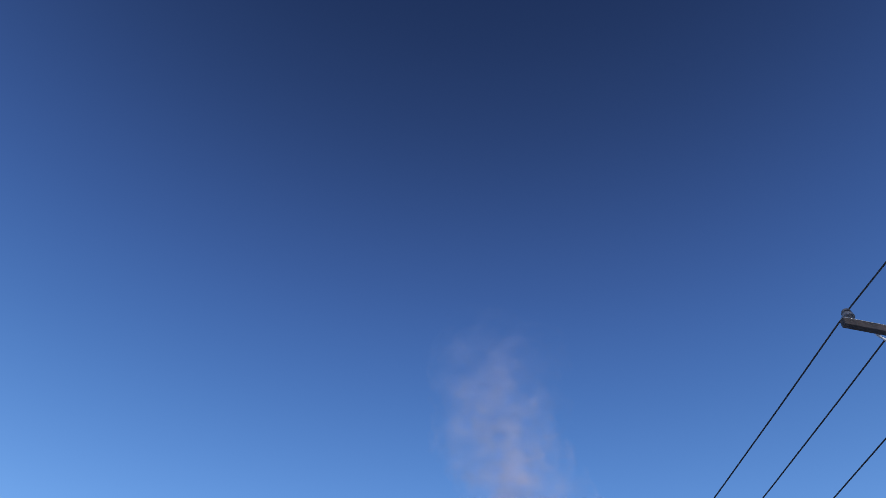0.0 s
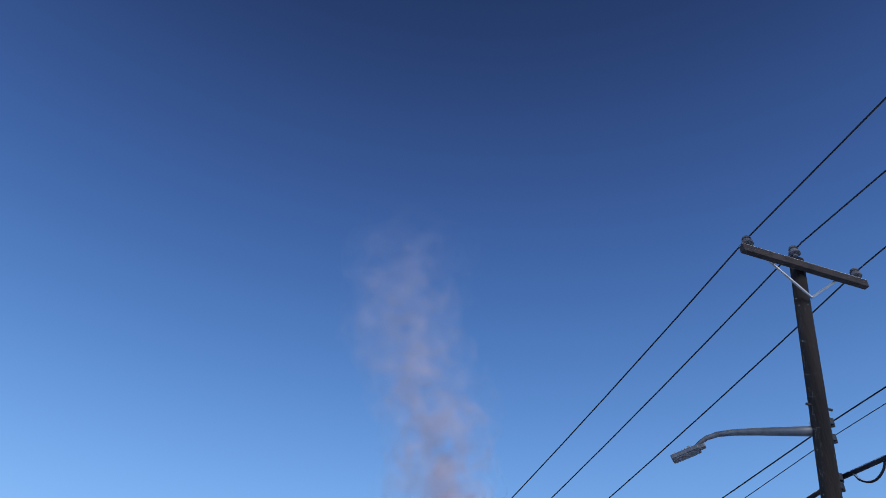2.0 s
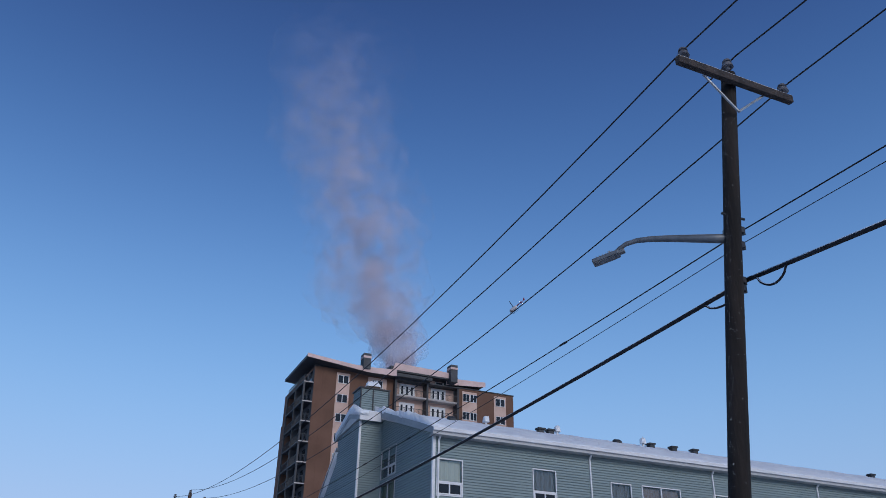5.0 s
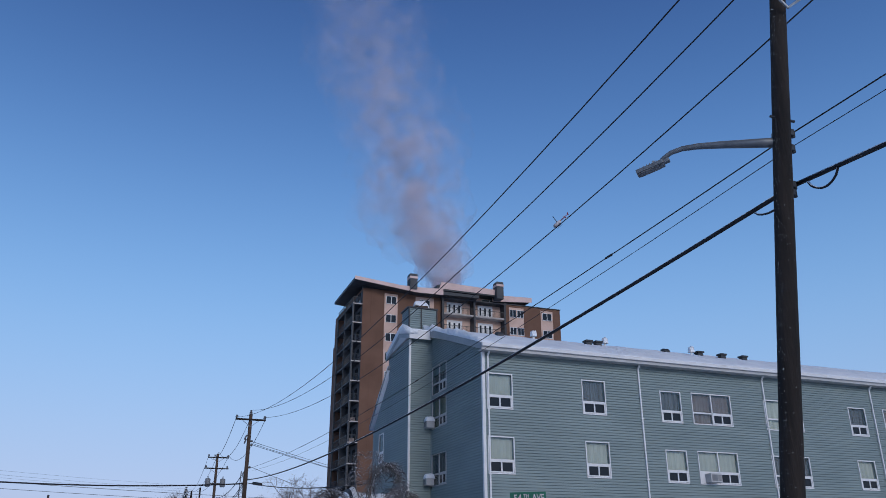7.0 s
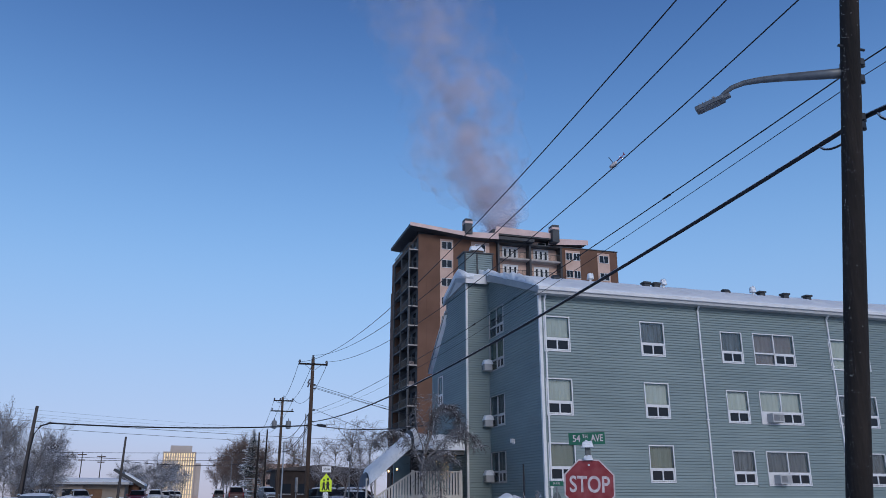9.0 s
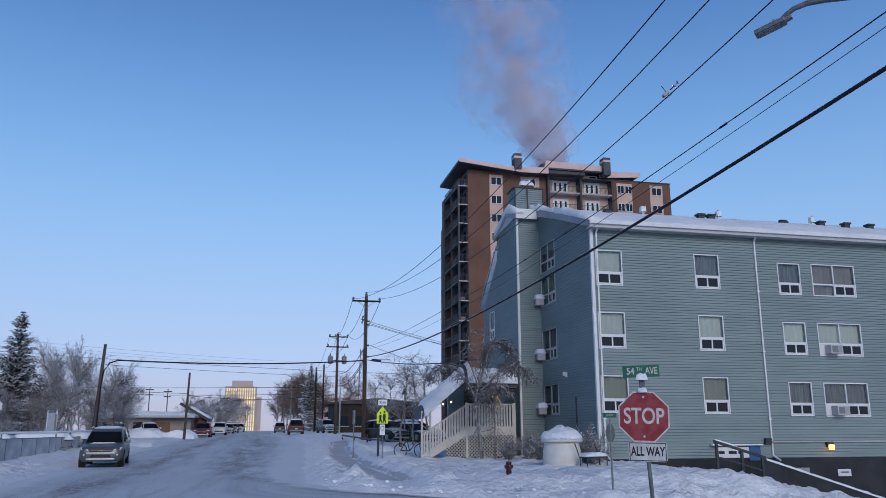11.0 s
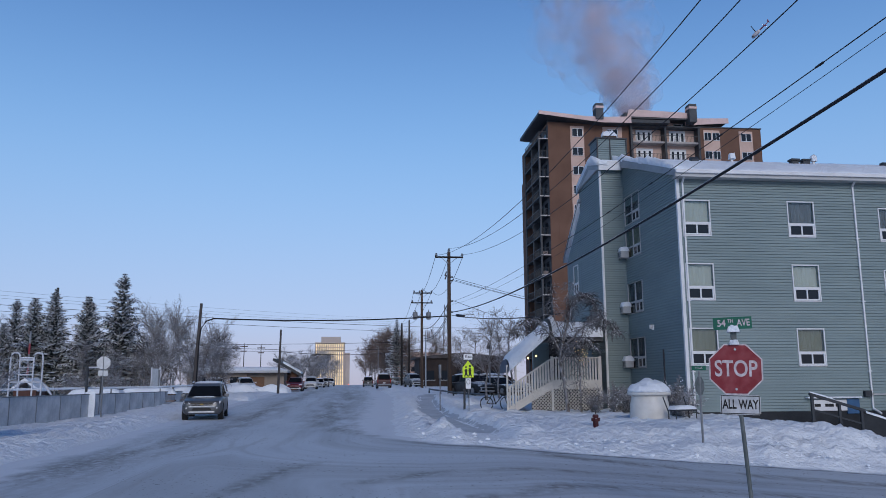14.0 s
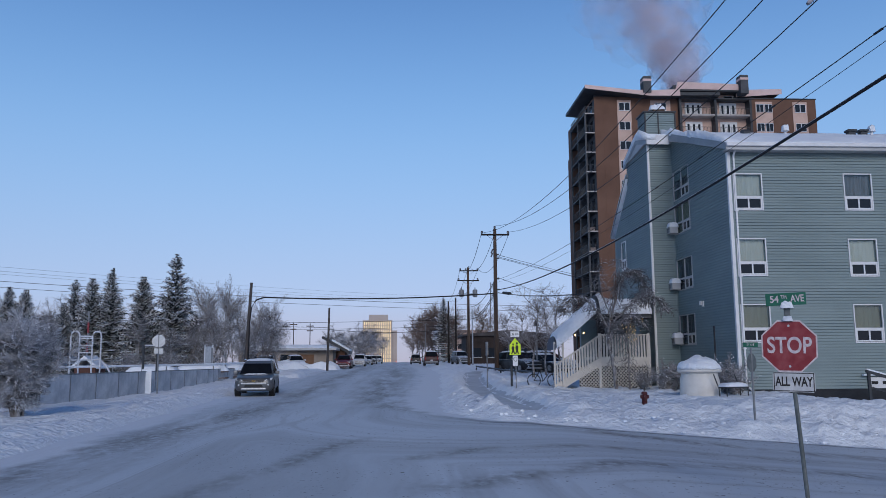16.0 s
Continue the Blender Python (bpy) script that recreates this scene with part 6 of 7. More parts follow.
# frosted poplars and birches
ta = put(bare_tree("poplar_tree", "bare poplar white with hoar frost", 21, 6.5, 0.07, 0.05, 0.36, (6, 3, 3)), -16.6, 68)
tb = put(bare_tree("poplar_tree", "bare poplar white with hoar frost", 22, 5.9, 0.065, 0.05, 0.36, (6, 3, 3)), -14.9, 67)
tc = put(bare_tree("birch_tree", "spreading bare birch furred with hoar frost", 23, 5.2, 0.11, 0.3, 0.55, (7, 4, 3)), -12.9, 69)
copies(ta, [(-13.6, 72, 0.92, 80), (-17.4, 74, 0.95, 10), (-12.4, 76, 0.85, 190), (-28.5, 74, 0.85, 33), (-33, 72, 0.85, 100)])
copies(tb, [(-15.5, 71, 0.95, 66), (-11.9, 71.5, 0.8, 210), (-20.5, 64, 0.62, 300), (-35.5, 70, 0.9, 20), (-13.2, 64.5, 0.62, 150)])
copies(tc, [(-14.9, 63, 0.8, 40), (-11.4, 68.0, 0.75, 100), (-10.9, 73.5, 0.8, 250), (-31, 58, 0.75, 200), (-12.0, 66, 0.65, 300)])
copies(tc, [(-19.5, 73, 1.0, 5), (-22.5, 74, 1.05, 95), (-25.5, 72, 1.0, 185), (-28.5, 70, 1.0, 275), (-32, 75, 1.1, 15), (-36, 74, 1.1, 105), (-39, 70, 1.1, 195), (-17.3, 66, 0.85, 30), (-34.5, 60, 0.8, 60), (-16.0, 64.5, 0.7, 140), (-13.8, 66.5, 0.75, 240), (-18.3, 65, 0.7, 320), (-12.6, 63.0, 0.6, 75)])
# far wood on the street's left side and beyond
copies(tc, [(-11.5, 128, 1.0, 10), (-8.9, 112, 0.7, 80), (-8.0, 118, 0.7, 140), (-9.4, 130, 0.9, 33), (-7.4, 124, 0.6, 200), (-7.6, 140, 0.7, 66), (-7.6, 160, 0.8, 300), (-6.9, 128, 0.8, 15), (-6.3, 140, 0.75, 110), (-14, 150, 1.0, 90), (-27, 160, 1.6, 50), (-31, 165, 1.5, 0)])
copies(tc, [(-9.6, 205, 1.5, 10), (-10.4, 235, 1.8, 70), (-9.2, 265, 1.8, 130), (-8.9, 305, 2.1, 200), (-8.7, 350, 2.2, 260), (-8.6, 410, 2.3, 320), (-12, 190, 1.5, 45)])
# right side: reddish frosted trees and a spruce beyond the poles
sp4 = put(spruce(9, 11.6, 3.8, "tall spruce rimed with frost beside the street"), 8.0, 142)
br = put(bare_tree("birch_tree", "rusty-brown bare tree dusted with frost", 31, 8.5, 0.16, 0.2, 0.55, (8, 4, 3), 3, BARK, BROWNTWIG), 6.4, 160)
copies(br, [(5.4, 185, 1.0, 80), (7.4, 172, 1.05, 160), (4.6, 215, 1.0, 20), (9.6, 140, 0.8, 100), (4.2, 250, 1.1, 300), (12.0, 120, 0.8, 45), (6.0, 172, 1.0, 10), (7.0, 150, 0.95, 220), (8.2, 165, 1.1, 75), (5.2, 200, 1.05, 130), (10.5, 150, 0.9, 260)])
tm = put(bare_tree("elm_tree", "spreading bare tree furred with frost in the side yard", 41, 6.4, 0.11, 0.3, 0.6, (5, 3, 3), 3, BARK, mat("grey_frosted_twigs", (0.11, 0.09, 0.085), (0.30, 0.29, 0.30), 0.7, 0.9, fine=0.2)), 8.6, 50.5, 0.74)
copies(tm, [(10.2, 55, 0.7, 70), (12.5, 62, 0.85, 250), (11.4, 82, 0.8, 120), (14.0, 92, 0.9, 10)])
# weeping birch by the porch, its boughs arching over
DARKTWIG = mat("dark_frosted_twigs", (0.045, 0.037, 0.036), (0.20, 0.20, 0.215), 1.6, 0.9, fine=0.25, snow=0.16)


def weeping_birch(seed, limbs, label):
    """Bowed limbs, each a curve through (x, y, z) points, with fine twigs that hang from their outer parts."""
    rnd = random.Random(seed)
    tr = thing("weeping_birch", label, "tree", "trees")
    for k, (r, pts, dense) in enumerate(limbs):
        pts = [Vector(p) for p in pts]
        line = []
        for i in range(len(pts) - 1):
            a, b, c, d = pts[max(i - 1, 0)], pts[i], pts[i + 1], pts[min(i + 2, len(pts) - 1)]
            for q in range(6):
                u = q / 6
                line.append(0.5 * (2 * b + (c - a) * u + (2 * a - 5 * b + 4 * c - d) * u ** 2 + (3 * b - a - 3 * c + d) * u ** 3) + Vector((rnd.gauss(0, 0.02), rnd.gauss(0, 0.02), rnd.gauss(0, 0.02))))
        line.append(pts[-1])
        n = len(line) - 1
        part("trunk" if k == 0 else "limb", tube(line, r, 6, radii=[max(0.008, r * (1 - 0.85 * i / n)) for i in range(n + 1)]), BARK, tr, smooth=True)
        st = Sticks()
        for _ in range(int(dense * 1.7)):
            u = rnd.uniform(0.12, 1.0) ** 0.8
            p = line[int(u * n)] + Vector((rnd.gauss(0, 0.03), rnd.gauss(0, 0.03), 0))
            a = rnd.uniform(0, 6.28)
            d = Vector((math.cos(a) * 0.9, math.sin(a) * 0.9, rnd.uniform(-0.2, 0.7))).normalized()
            ln, w = rnd.uniform(0.22, 0.62), rnd.uniform(0.006, 0.010)
            for q in range(5):
                d = (d + Vector((rnd.gauss(0, 0.12), rnd.gauss(0, 0.2), rnd.uniform(-0.5, 0.02)))).normalized()
                p2 = p + d * ln / 5
                st.add(p, p2, w, w * 0.85)
                if q and rnd.random() < 0.7:
                    e = (d + Vector((rnd.gauss(0, 0.5), rnd.gauss(0, 0.5), rnd.gauss(-0.1, 0.3)))).normalized()
                    st.add(p2, p2 + e * ln * rnd.uniform(0.12, 0.3), w * 0.9, w * 0.6)
                p = p2
        part("twig_spray", st.mesh("twig_spray"), DARKTWIG, tr)
    return tr


put(weeping_birch(52, [
    (0.085, [(0, 0, -0.2), (-0.1, 0, 1.0), (-0.28, 0.05, 2.1), (-0.15, 0.1, 3.2), (0.05, 0.1, 4.3), (0.15, 0.1, 5.3)], 60),
    (0.055, [(-0.1, 0.1, 3.0), (0.15, 0.0, 4.2), (0.55, -0.1, 5.05), (1.05, -0.1, 5.1), (1.4, -0.15, 4.5), (1.5, -0.2, 3.7)], 330),
    (0.05, [(-0.2, 0.1, 2.6), (-0.7, 0.1, 3.4), (-1.3, 0.2, 4.0), (-1.85, 0.2, 3.95), (-2.2, 0.2, 3.4)], 210),
    (0.04, [(-0.1, 0.1, 2.9), (0.6, -0.2, 3.6), (1.3, -0.3, 4.1), (1.9, -0.3, 3.9), (2.2, -0.3, 3.4)], 150),
    (0.035, [(-0.25, 0.0, 2.2), (0.2, -0.3, 2.9), (0.7, -0.4, 3.2), (1.1, -0.4, 2.7)], 130),
    (0.03, [(-0.15, 0.1, 3.2), (-0.5, 0, 4.2), (-0.6, 0, 5.0), (-0.45, 0, 5.7)], 60),
    (0.03, [(0.0, 0.1, 3.9), (0.3, 0.1, 4.9), (0.25, 0.1, 5.8)], 50),
], "slender weeping birch bowed with frost before the porch"), 9.4, 34.2)
put(weeping_birch(57, [
    (0.05, [(0, 0, -0.2), (0.05, 0, 1.0), (0.0, 0, 2.2), (0.15, 0, 3.4), (0.5, 0, 4.2), (0.8, 0, 3.9)], 130),
    (0.03, [(0.0, 0, 1.9), (-0.4, 0, 2.7), (-0.8, 0, 3.1), (-1.0, 0, 2.6)], 90),
], "thin young birch with drooping frosted twigs"), 10.15, 34.9)


def shrub(name, label, seed, h, w, n_, material, arch=0.6, subs=7, fat=1.0, more=2):
    rnd = random.Random(seed)
    st, base = Sticks(), Sticks()
    for i in range(n_):
        a, lean_ = rnd.uniform(0, 6.28), rnd.uniform(0.05, 1.0)
        d = Vector((math.cos(a) * lean_ * w / h, math.sin(a) * lean_ * w / h, 1)).normalized()
        p = Vector((rnd.gauss(0, 0.06), rnd.gauss(0, 0.06), -0.1))
        ln = h * rnd.uniform(0.7, 1.1)
        for s in range(6):
            u = s / 6
            d = (d + Vector((rnd.gauss(0, 0.1), rnd.gauss(0, 0.1), -arch * u * 0.35))).normalized()
            q = p + d * ln / 6
            (base if s < 2 else st).add(p, q, 0.018 * (1 - u * 0.6), 0.016 * (1 - u * 0.7))
            if s:
                for _ in range(subs):
                    dd = (d * 0.5 + Vector((rnd.gauss(0, 0.7), rnd.gauss(0, 0.7), rnd.gauss(0.1, 0.5)))).normalized()
                    b0 = p.lerp(q, rnd.random())
                    b1 = b0 + dd * ln * rnd.uniform(0.08, 0.16)
                    st.add(b0, b1, fat * 0.013, fat * 0.008)
                    for _ in range(more):
                        d3 = (dd + Vector((rnd.gauss(0, 0.6), rnd.gauss(0, 0.6), rnd.gauss(-0.1, 0.4)))).normalized()
                        st.add(b1, b1 + d3 * ln * rnd.uniform(0.04, 0.10), fat * 0.010, fat * 0.006)
            p = q
    t = thing(name, label, "shrub", "shrubs")
    part("stem", base.mesh("stem"), BARK, t)
    part("branching", st.mesh("branching"), material, t)
    return t


BUSHF = mat("frosted_bush_twigs", (0.09, 0.088, 0.095), (0.55, 0.57, 0.62), 3.0, 0.9, fine=0.2, snow=0.3, bscale=12)
put(shrub("frosted_bush", "rounded bush thick with hoar frost at the street corner", 61, 2.35, 0.95, 64, BUSHF, 0.9, 13, 0.6, 4), -10.75, 23.4, 1.2)
sh = put(shrub("frosted_shrub", "low shrub heaped with snow along the house wall", 62, 1.3, 1.1, 26, TWIG, 0.8, 6), 11.3, 33.6)
copies(sh, [(12.2, 32.6, 1.05, 80), (12.7, 30.2, 1.15, 160), (10.6, 34.4, 0.75, 30), (12.6, 29.2, 0.8, 250), (11.9, 34.3, 0.9, 10), (-17.8, 36.5, 1.3, 45), (-14.6, 62, 1.6, 20), (-17, 60, 1.6, 100), (-19.5, 59, 1.6, 100)])

# ---- rink fence and playground behind it ----
PANEL = mat("rink_board", (0.40, 0.41, 0.43), (0.58, 0.58, 0.59), 1.6, 0.7, fine=0.2, bump=0.2, rand=0.06)
fence = thing("rink_fence", "weathered white rink boards with posts and a snowy top rail", "fence")
pa = mesh_of("panel", B(-0.03, 0.03, 0, 2.36, -0.4, 1.12, 0.008))
po = mesh_of("post", B(0.03, 0.05, -0.02, 0.02, -0.4, 1.14, 0.008))
ca_ = mesh_of("cap_rail", B(-0.06, 0.06, 0, 2.38, 1.12, 1.16, 0.008))
for k in range(17):
    y = 20 + 2.4 * k
    x = -12.9 + 0.04 * (y - 30)
    part("panel", pa, PANEL, fence, at=pose(x, y, 0.05, 0, 0, -2.3))
    part("cap_rail", ca_, GREYPAINT, fence, at=pose(x, y, 0.05, 0, 0, -2.3))
    part("post", po, GREYPAINT, fence, at=pose(x, y, 0.05, 0, 0, -2.3))
for k, y in enumerate((23.5, 30.0)):
    part("handle", B(-12.9 + 0.04 * (y - 30) + 0.04, -12.9 + 0.04 * (y - 30) + 0.1, y, y + 0.25, 0.75, 0.85), STEEL, fence)
rail = thing("pipe_rail", "white pipe rail behind the rink boards", "rail")
part("rail", tube([(-17.5, 41.0, 1.42), (-12.0, 52.5, 1.5), (-11.0, 60, 1.6)], 0.06, 8), SNOW, rail)
for u in (0.0, 0.33, 0.66, 1.0):
    part("post", R((-17.5 + 5.5 * u, 41 + 11.5 * u, 0), (-17.5 + 5.5 * u, 41 + 11.5 * u, 1.4), 0.04), GREYPAINT, rail)
climb = thing("climbing_frame", "white frosted tubular climbing frame with ladder rungs", "climbing frame", at=(-17.25, 42.9, 0), turn=18)
climb.scale = (1, 1, 1.1)
for a in (0.0, 1.05):
    for b in (0.0, 0.42):
        part("upright", R((a + b, 0.0, 0), (a + b, 0.0, 2.75), 0.04), FROST, climb)
    part("hoop", tube([(a, 0.0, 2.75), (a + 0.03, 0.0, 2.9), (a + 0.12, 0, 2.98), (a + 0.30, 0, 2.98), (a + 0.39, 0, 2.9), (a + 0.42, 0.0, 2.75)], 0.045, 8), FROST, climb)
for k in range(6):
    wide = (0.0, 1.47) if k < 3 else (0.42, 1.05)
    part("rung", R((wide[0], 0.0, 0.95 + 0.34 * k), (wide[1], 0.0, 0.95 + 0.34 * k), 0.035), FROST, climb)
part("top_bar", R((0.42, 0, 2.75), (1.05, 0, 2.75), 0.04), FROST, climb)
part("slide", tube([(1.5, 0.1, 1.6), (1.8, 0.1, 1.3), (2.1, 0.1, 0.8)], 0.05, 8), FROST, climb)
goal = thing("goal_frame", "dark green goal posts behind the rink boards", "goal", at=(-14.6, 46.5, 0), turn=14)
for a in (0, 0.75):
    part("post", R((a, 0, 0), (a, 0, 2.65), 0.07), STEEL, goal)
part("crossbar", R((0, 0, 2.6), (0.75, 0, 2.6), 0.05), FROST, goal)
brd = thing("info_board", "white framed board on two posts", "sign", at=(-13.9, 58.0, 0.15), turn=-12)
for a in (0, 0.6):
    part("post", R((a, 0, 0), (a, 0, 2.7), 0.05), FROST, brd)
part("panel", B(0.05, 0.55, -0.03, 0.03, 1.2, 2.6), GALV, brd)
flag = thing("striped_pole", "slim pole painted red and white", "pole", at=(-21.4, 56.0, 0))
for k, z in enumerate((0, 1.2, 2.4, 3.0, 3.7, 4.4)):
    part("band", R((0, 0, z), (0, 0, (1.2, 2.4, 3.0, 3.7, 4.4, 5.2)[k]), 0.07), RED if k in (2, 4) else GREYPAINT, flag)
for x, y, h in ((-20.3, 45, 3.5), (-12.7, 55, 2.6), (-12.3, 57.5, 2.2)):
    p = thing("steel_post", "thin grey post behind the fence", "post", at=(x, y, 0))
    part("post", R((0, 0, 0), (0, 0, h), 0.06), GREYPAINT, p)
hut = thing("warming_hut", "low brown hut under a snowy roof", "hut", at=(-20.3, 53.0, 0))
hut.scale = (0.32, 0.6, 0.70)
part("wall", B(-2.2, 2.0, 0, 3, 0, 2.0), mat("hut_brown", (0.07, 0.032, 0.024), (0.10, 0.045, 0.033), 2, 0.8), hut)
part("roof", prism([(-2.7, 1.8), (-0.1, 2.75), (2.5, 1.8), (2.5, 2.05), (-0.1, 3.0), (-2.7, 2.05)], 3.6, "y", -0.3), SNOW, hut)
for i, (x, y, w) in enumerate(((-15.2, 50.5, 3.0), (-13.2, 54.5, 3.4), (-11.8, 58.5, 3.0))):
    t = thing("picnic_table", "picnic table buried under a slab of snow", "table", "picnic tables", at=(x, y, 0), turn=8 * i)
    part("top", B(-w / 2, w / 2, -0.4, 0.4, 0.95, 1.05), BROWNTWIG, t)
    for s in (-1, 1):
        part("leg", R((s * w * 0.35, -0.5, 0), (s * w * 0.35, 0.3, 1.0), 0.06), BROWNTWIG, t)
        part("bench", B(-w / 2, w / 2, s * 0.75 - 0.15, s * 0.75 + 0.15, 0.55, 0.62), BROWNTWIG, t)
    bm = lump(w + 0.2, 1.1, 0.4, i, 12)
    bmesh.ops.translate(bm, verts=bm.verts, vec=(0, 0, 1.05))
    part("snow_cap", bm, SNOW, t, smooth=True)


# ---- cars ----
TYRE = mat("tyre_rubber", (0.012, 0.012, 0.013), (0.03, 0.03, 0.032), 8, 0.85, fine=0.2)
RIM = mat("alloy_rim", (0.25, 0.26, 0.27), (0.34, 0.35, 0.36), 6, 0.35, metal=0.8)
CHROME = mat("chrome", (0.55, 0.56, 0.57), None, 3, 0.15, metal=1.0)
LENS = mat("lamp_lens", (0.50, 0.52, 0.54), (0.6, 0.62, 0.64), 8, 0.12)
TAIL = mat("tail_lens", (0.30, 0.015, 0.012), None, 6, 0.2)


def paint(name, c, dusty=0.3):
    return mat(name, c, tuple(min(0.6, v * 1.2 + 0.03) for v in c), 1.6, 0.4, metal=0.0, fine=0.08, snow=dusty * 0.2)


def patch(name, pts, material, parent, depth=0.05, label=""):
    """A flat panel through 3D points, thickened along y."""
    bm = bmesh.new()
    a = [bm.verts.new(p) for p in pts]
    b = [bm.verts.new((p[0], p[1] + depth, p[2])) for p in pts]
    bm.faces.new(a)
    bm.faces.new(b[::-1])
    for i in range(len(a)):
        j = (i + 1) % len(a)
        bm.faces.new((a[j], a[i], b[i], b[j]))
    bmesh.ops.recalc_face_normals(bm, faces=bm.faces)
    return part(name, bm, material, parent, label)


def car(label, colour, at, turn=0, L=4.8, W=1.8, H=1.72, rear="suv", snowy=True, facing=1, modern=False):
    """A car along its own y axis with its nose at -y: body, glasshouse, wheels, lamps, grille and snow."""
    c = thing("car", label, "car", "parked cars", at=at, turn=turn + (0 if facing > 0 else 180))
    hl = L / 2
    belt, clear = H * (0.60 if modern else 0.63 if rear == "suv" else 0.58), 0.24
    if rear == "pickup":
        cab = [(-hl * 0.30, belt), (-hl * 0.05, H - 0.03), (hl * 0.28, H), (hl * 0.36, belt)]
    elif rear == "sedan":
        cab = [(-hl * 0.38, belt), (-hl * 0.02, H - 0.03), (hl * 0.42, H - 0.02), (hl * 0.78, belt)]
    else:
        cab = [(-hl * 0.46, belt), (-hl * 0.08, H - 0.05), (hl * 0.25, H), (hl * 0.84, H - 0.06), (hl * 0.97, belt)]
    if modern:
        cab = [(-hl * 0.52, belt), (-hl * 0.16, H - 0.16), (-hl * 0.02, H - 0.04), (hl * 0.25, H), (hl * 0.80, H - 0.06), (hl * 0.97, belt)]
    # body: section loft along the length
    prof = [(-1.0, 0.36, belt * 0.64, 0.72), (-0.985, 0.30, belt * 0.74, 0.82), (-0.94, 0.26, belt * 0.81, 0.90), (-0.86, clear, belt * 0.86, 0.965), (-0.7, clear, belt * 0.92, 1.0), (-0.5, clear, belt * 0.985, 1.0), (-0.38, clear, belt, 1.0),
            (0.4, clear, belt, 1.0), (0.85, clear, belt, 0.99), (0.97, 0.30, belt * 0.99, 0.94), (1.0, 0.42, belt * 0.9, 0.88)]
    if modern:
        prof[:6] = [(-1.0, 0.36, belt * 0.71, 0.74), (-0.985, 0.29, belt * 0.79, 0.84), (-0.94, 0.25, belt * 0.845, 0.91), (-0.86, clear, belt * 0.885, 0.965), (-0.72, clear, belt * 0.935, 0.99), (-0.55, clear, belt * 0.985, 1.0)]
    bm = bmesh.new()
    rings = []
    for u, lo, hi, ws in prof:
        w = W / 2 * ws
        y = u * hl
        rings.append([bm.verts.new(p) for p in ((-w * 0.86, y, lo), (-w, y, lo + 0.16), (-w, y, (lo + hi) / 2), (-w * 0.97, y, hi - 0.06), (-w * 0.88, y, hi), (w * 0.88, y, hi), (w * 0.97, y, hi - 0.06), (w, y, (lo + hi) / 2), (w, y, lo + 0.16), (w * 0.86, y, lo))])
    for a, b in zip(rings, rings[1:]):
        for i in range(10):
            bm.faces.new((a[i], b[i], b[(i + 1) % 10], a[(i + 1) % 10]))
    bm.faces.new(rings[0])
    bm.faces.new(rings[-1][::-1])
    bmesh.ops.recalc_face_normals(bm, faces=bm.faces)
    bmesh.ops.bevel(bm, geom=[e for e in bm.edges if len(e.link_faces) == 2 and e.calc_face_angle() > 0.5], offset=0.05, segments=2, profile=0.5, affect="EDGES")
    part("body", bm, colour, c, smooth=True)
    # glasshouse
    bm = bmesh.new()
    wl2 = W / 2 * 0.90
    wr = W / 2 * (0.68 if modern else 0.74)
    cols = []
    for y, z in cab:
        w = wl2 if z <= belt + 0.01 else wr + (0.06 if modern and z < H - 0.1 else 0.0)
        cols.append((bm.verts.new((-w, y, z)), bm.verts.new((w, y, z))))
    for a, b in zip(cols, cols[1:]):
        bm.faces.new((a[0], a[1], b[1], b[0]))
    bm.faces.new([q[0] for q in cols][::-1])
    bm.faces.new([q[1] for q in cols])
    bmesh.ops.recalc_face_normals(bm, faces=bm.faces)
    bmesh.ops.bevel(bm, geom=[e for e in bm.edges if len(e.link_faces) == 2 and e.calc_face_angle() > 0.35], offset=0.045, segments=2, profile=0.5, affect="EDGES")
    part("cabin", bm, colour, c)

    def shrink(q, k, out_):
        m = sum(q, Vector()) / len(q)
        return [m + (p - m) * k + out_ for p in q]

    def pane(name, q, out_, k=0.88):
        bm = bmesh.new()
        bm.faces.new([bm.verts.new(p) for p in shrink([Vector(p) for p in q], k, Vector(out_))])
        bmesh.ops.solidify(bm, geom=bm.faces[:], thickness=0.01)
        part(name, bm, DGLASS, c)

    (y0, z0), (y1, z1) = cab[0], cab[1]
    ws_top = wr + (0.06 if modern else 0.0)
    pane("windscreen", ((-wl2, y0, z0), (wl2, y0, z0), (ws_top, y1, z1), (-ws_top, y1, z1)), (0, -0.012, 0.012), 0.92)
    (ya, za), (yb, zb) = cab[-2], cab[-1]
    pane("rear_window", ((-wl2, yb, zb), (wl2, yb, zb), (wr, ya, za), (-wr, ya, za)), (0, 0.014, 0.012), 0.85)
    for s in (-1, 1):
        pts = [(s * (wl2 if z <= belt + 0.01 else wr), y, z) for y, z in cab]
        mid_y = (cab[0][0] + cab[-1][0]) / 2
        f_ = [pts[0], pts[1]] + [(s * wr, mid_y, H), (s * wl2, mid_y, belt)]
        b_ = [(s * wl2, mid_y, belt), (s * wr, mid_y, H)] + pts[2:] if rear != "suv" else [(s * wl2, mid_y, belt), (s * wr, mid_y, H), pts[-2], pts[-1]]
        pane("side_window", f_, (s * 0.012, 0, 0), 0.84)
        if rear != "pickup":
            pane("side_window", b_, (s * 0.012, 0, 0), 0.84)
        part("mirror", B(s * W * 0.49, s * (W * 0.49 + 0.2), cab[0][0] + 0.22, cab[0][0] + 0.34, belt, belt + 0.16, 0.03), colour, c)
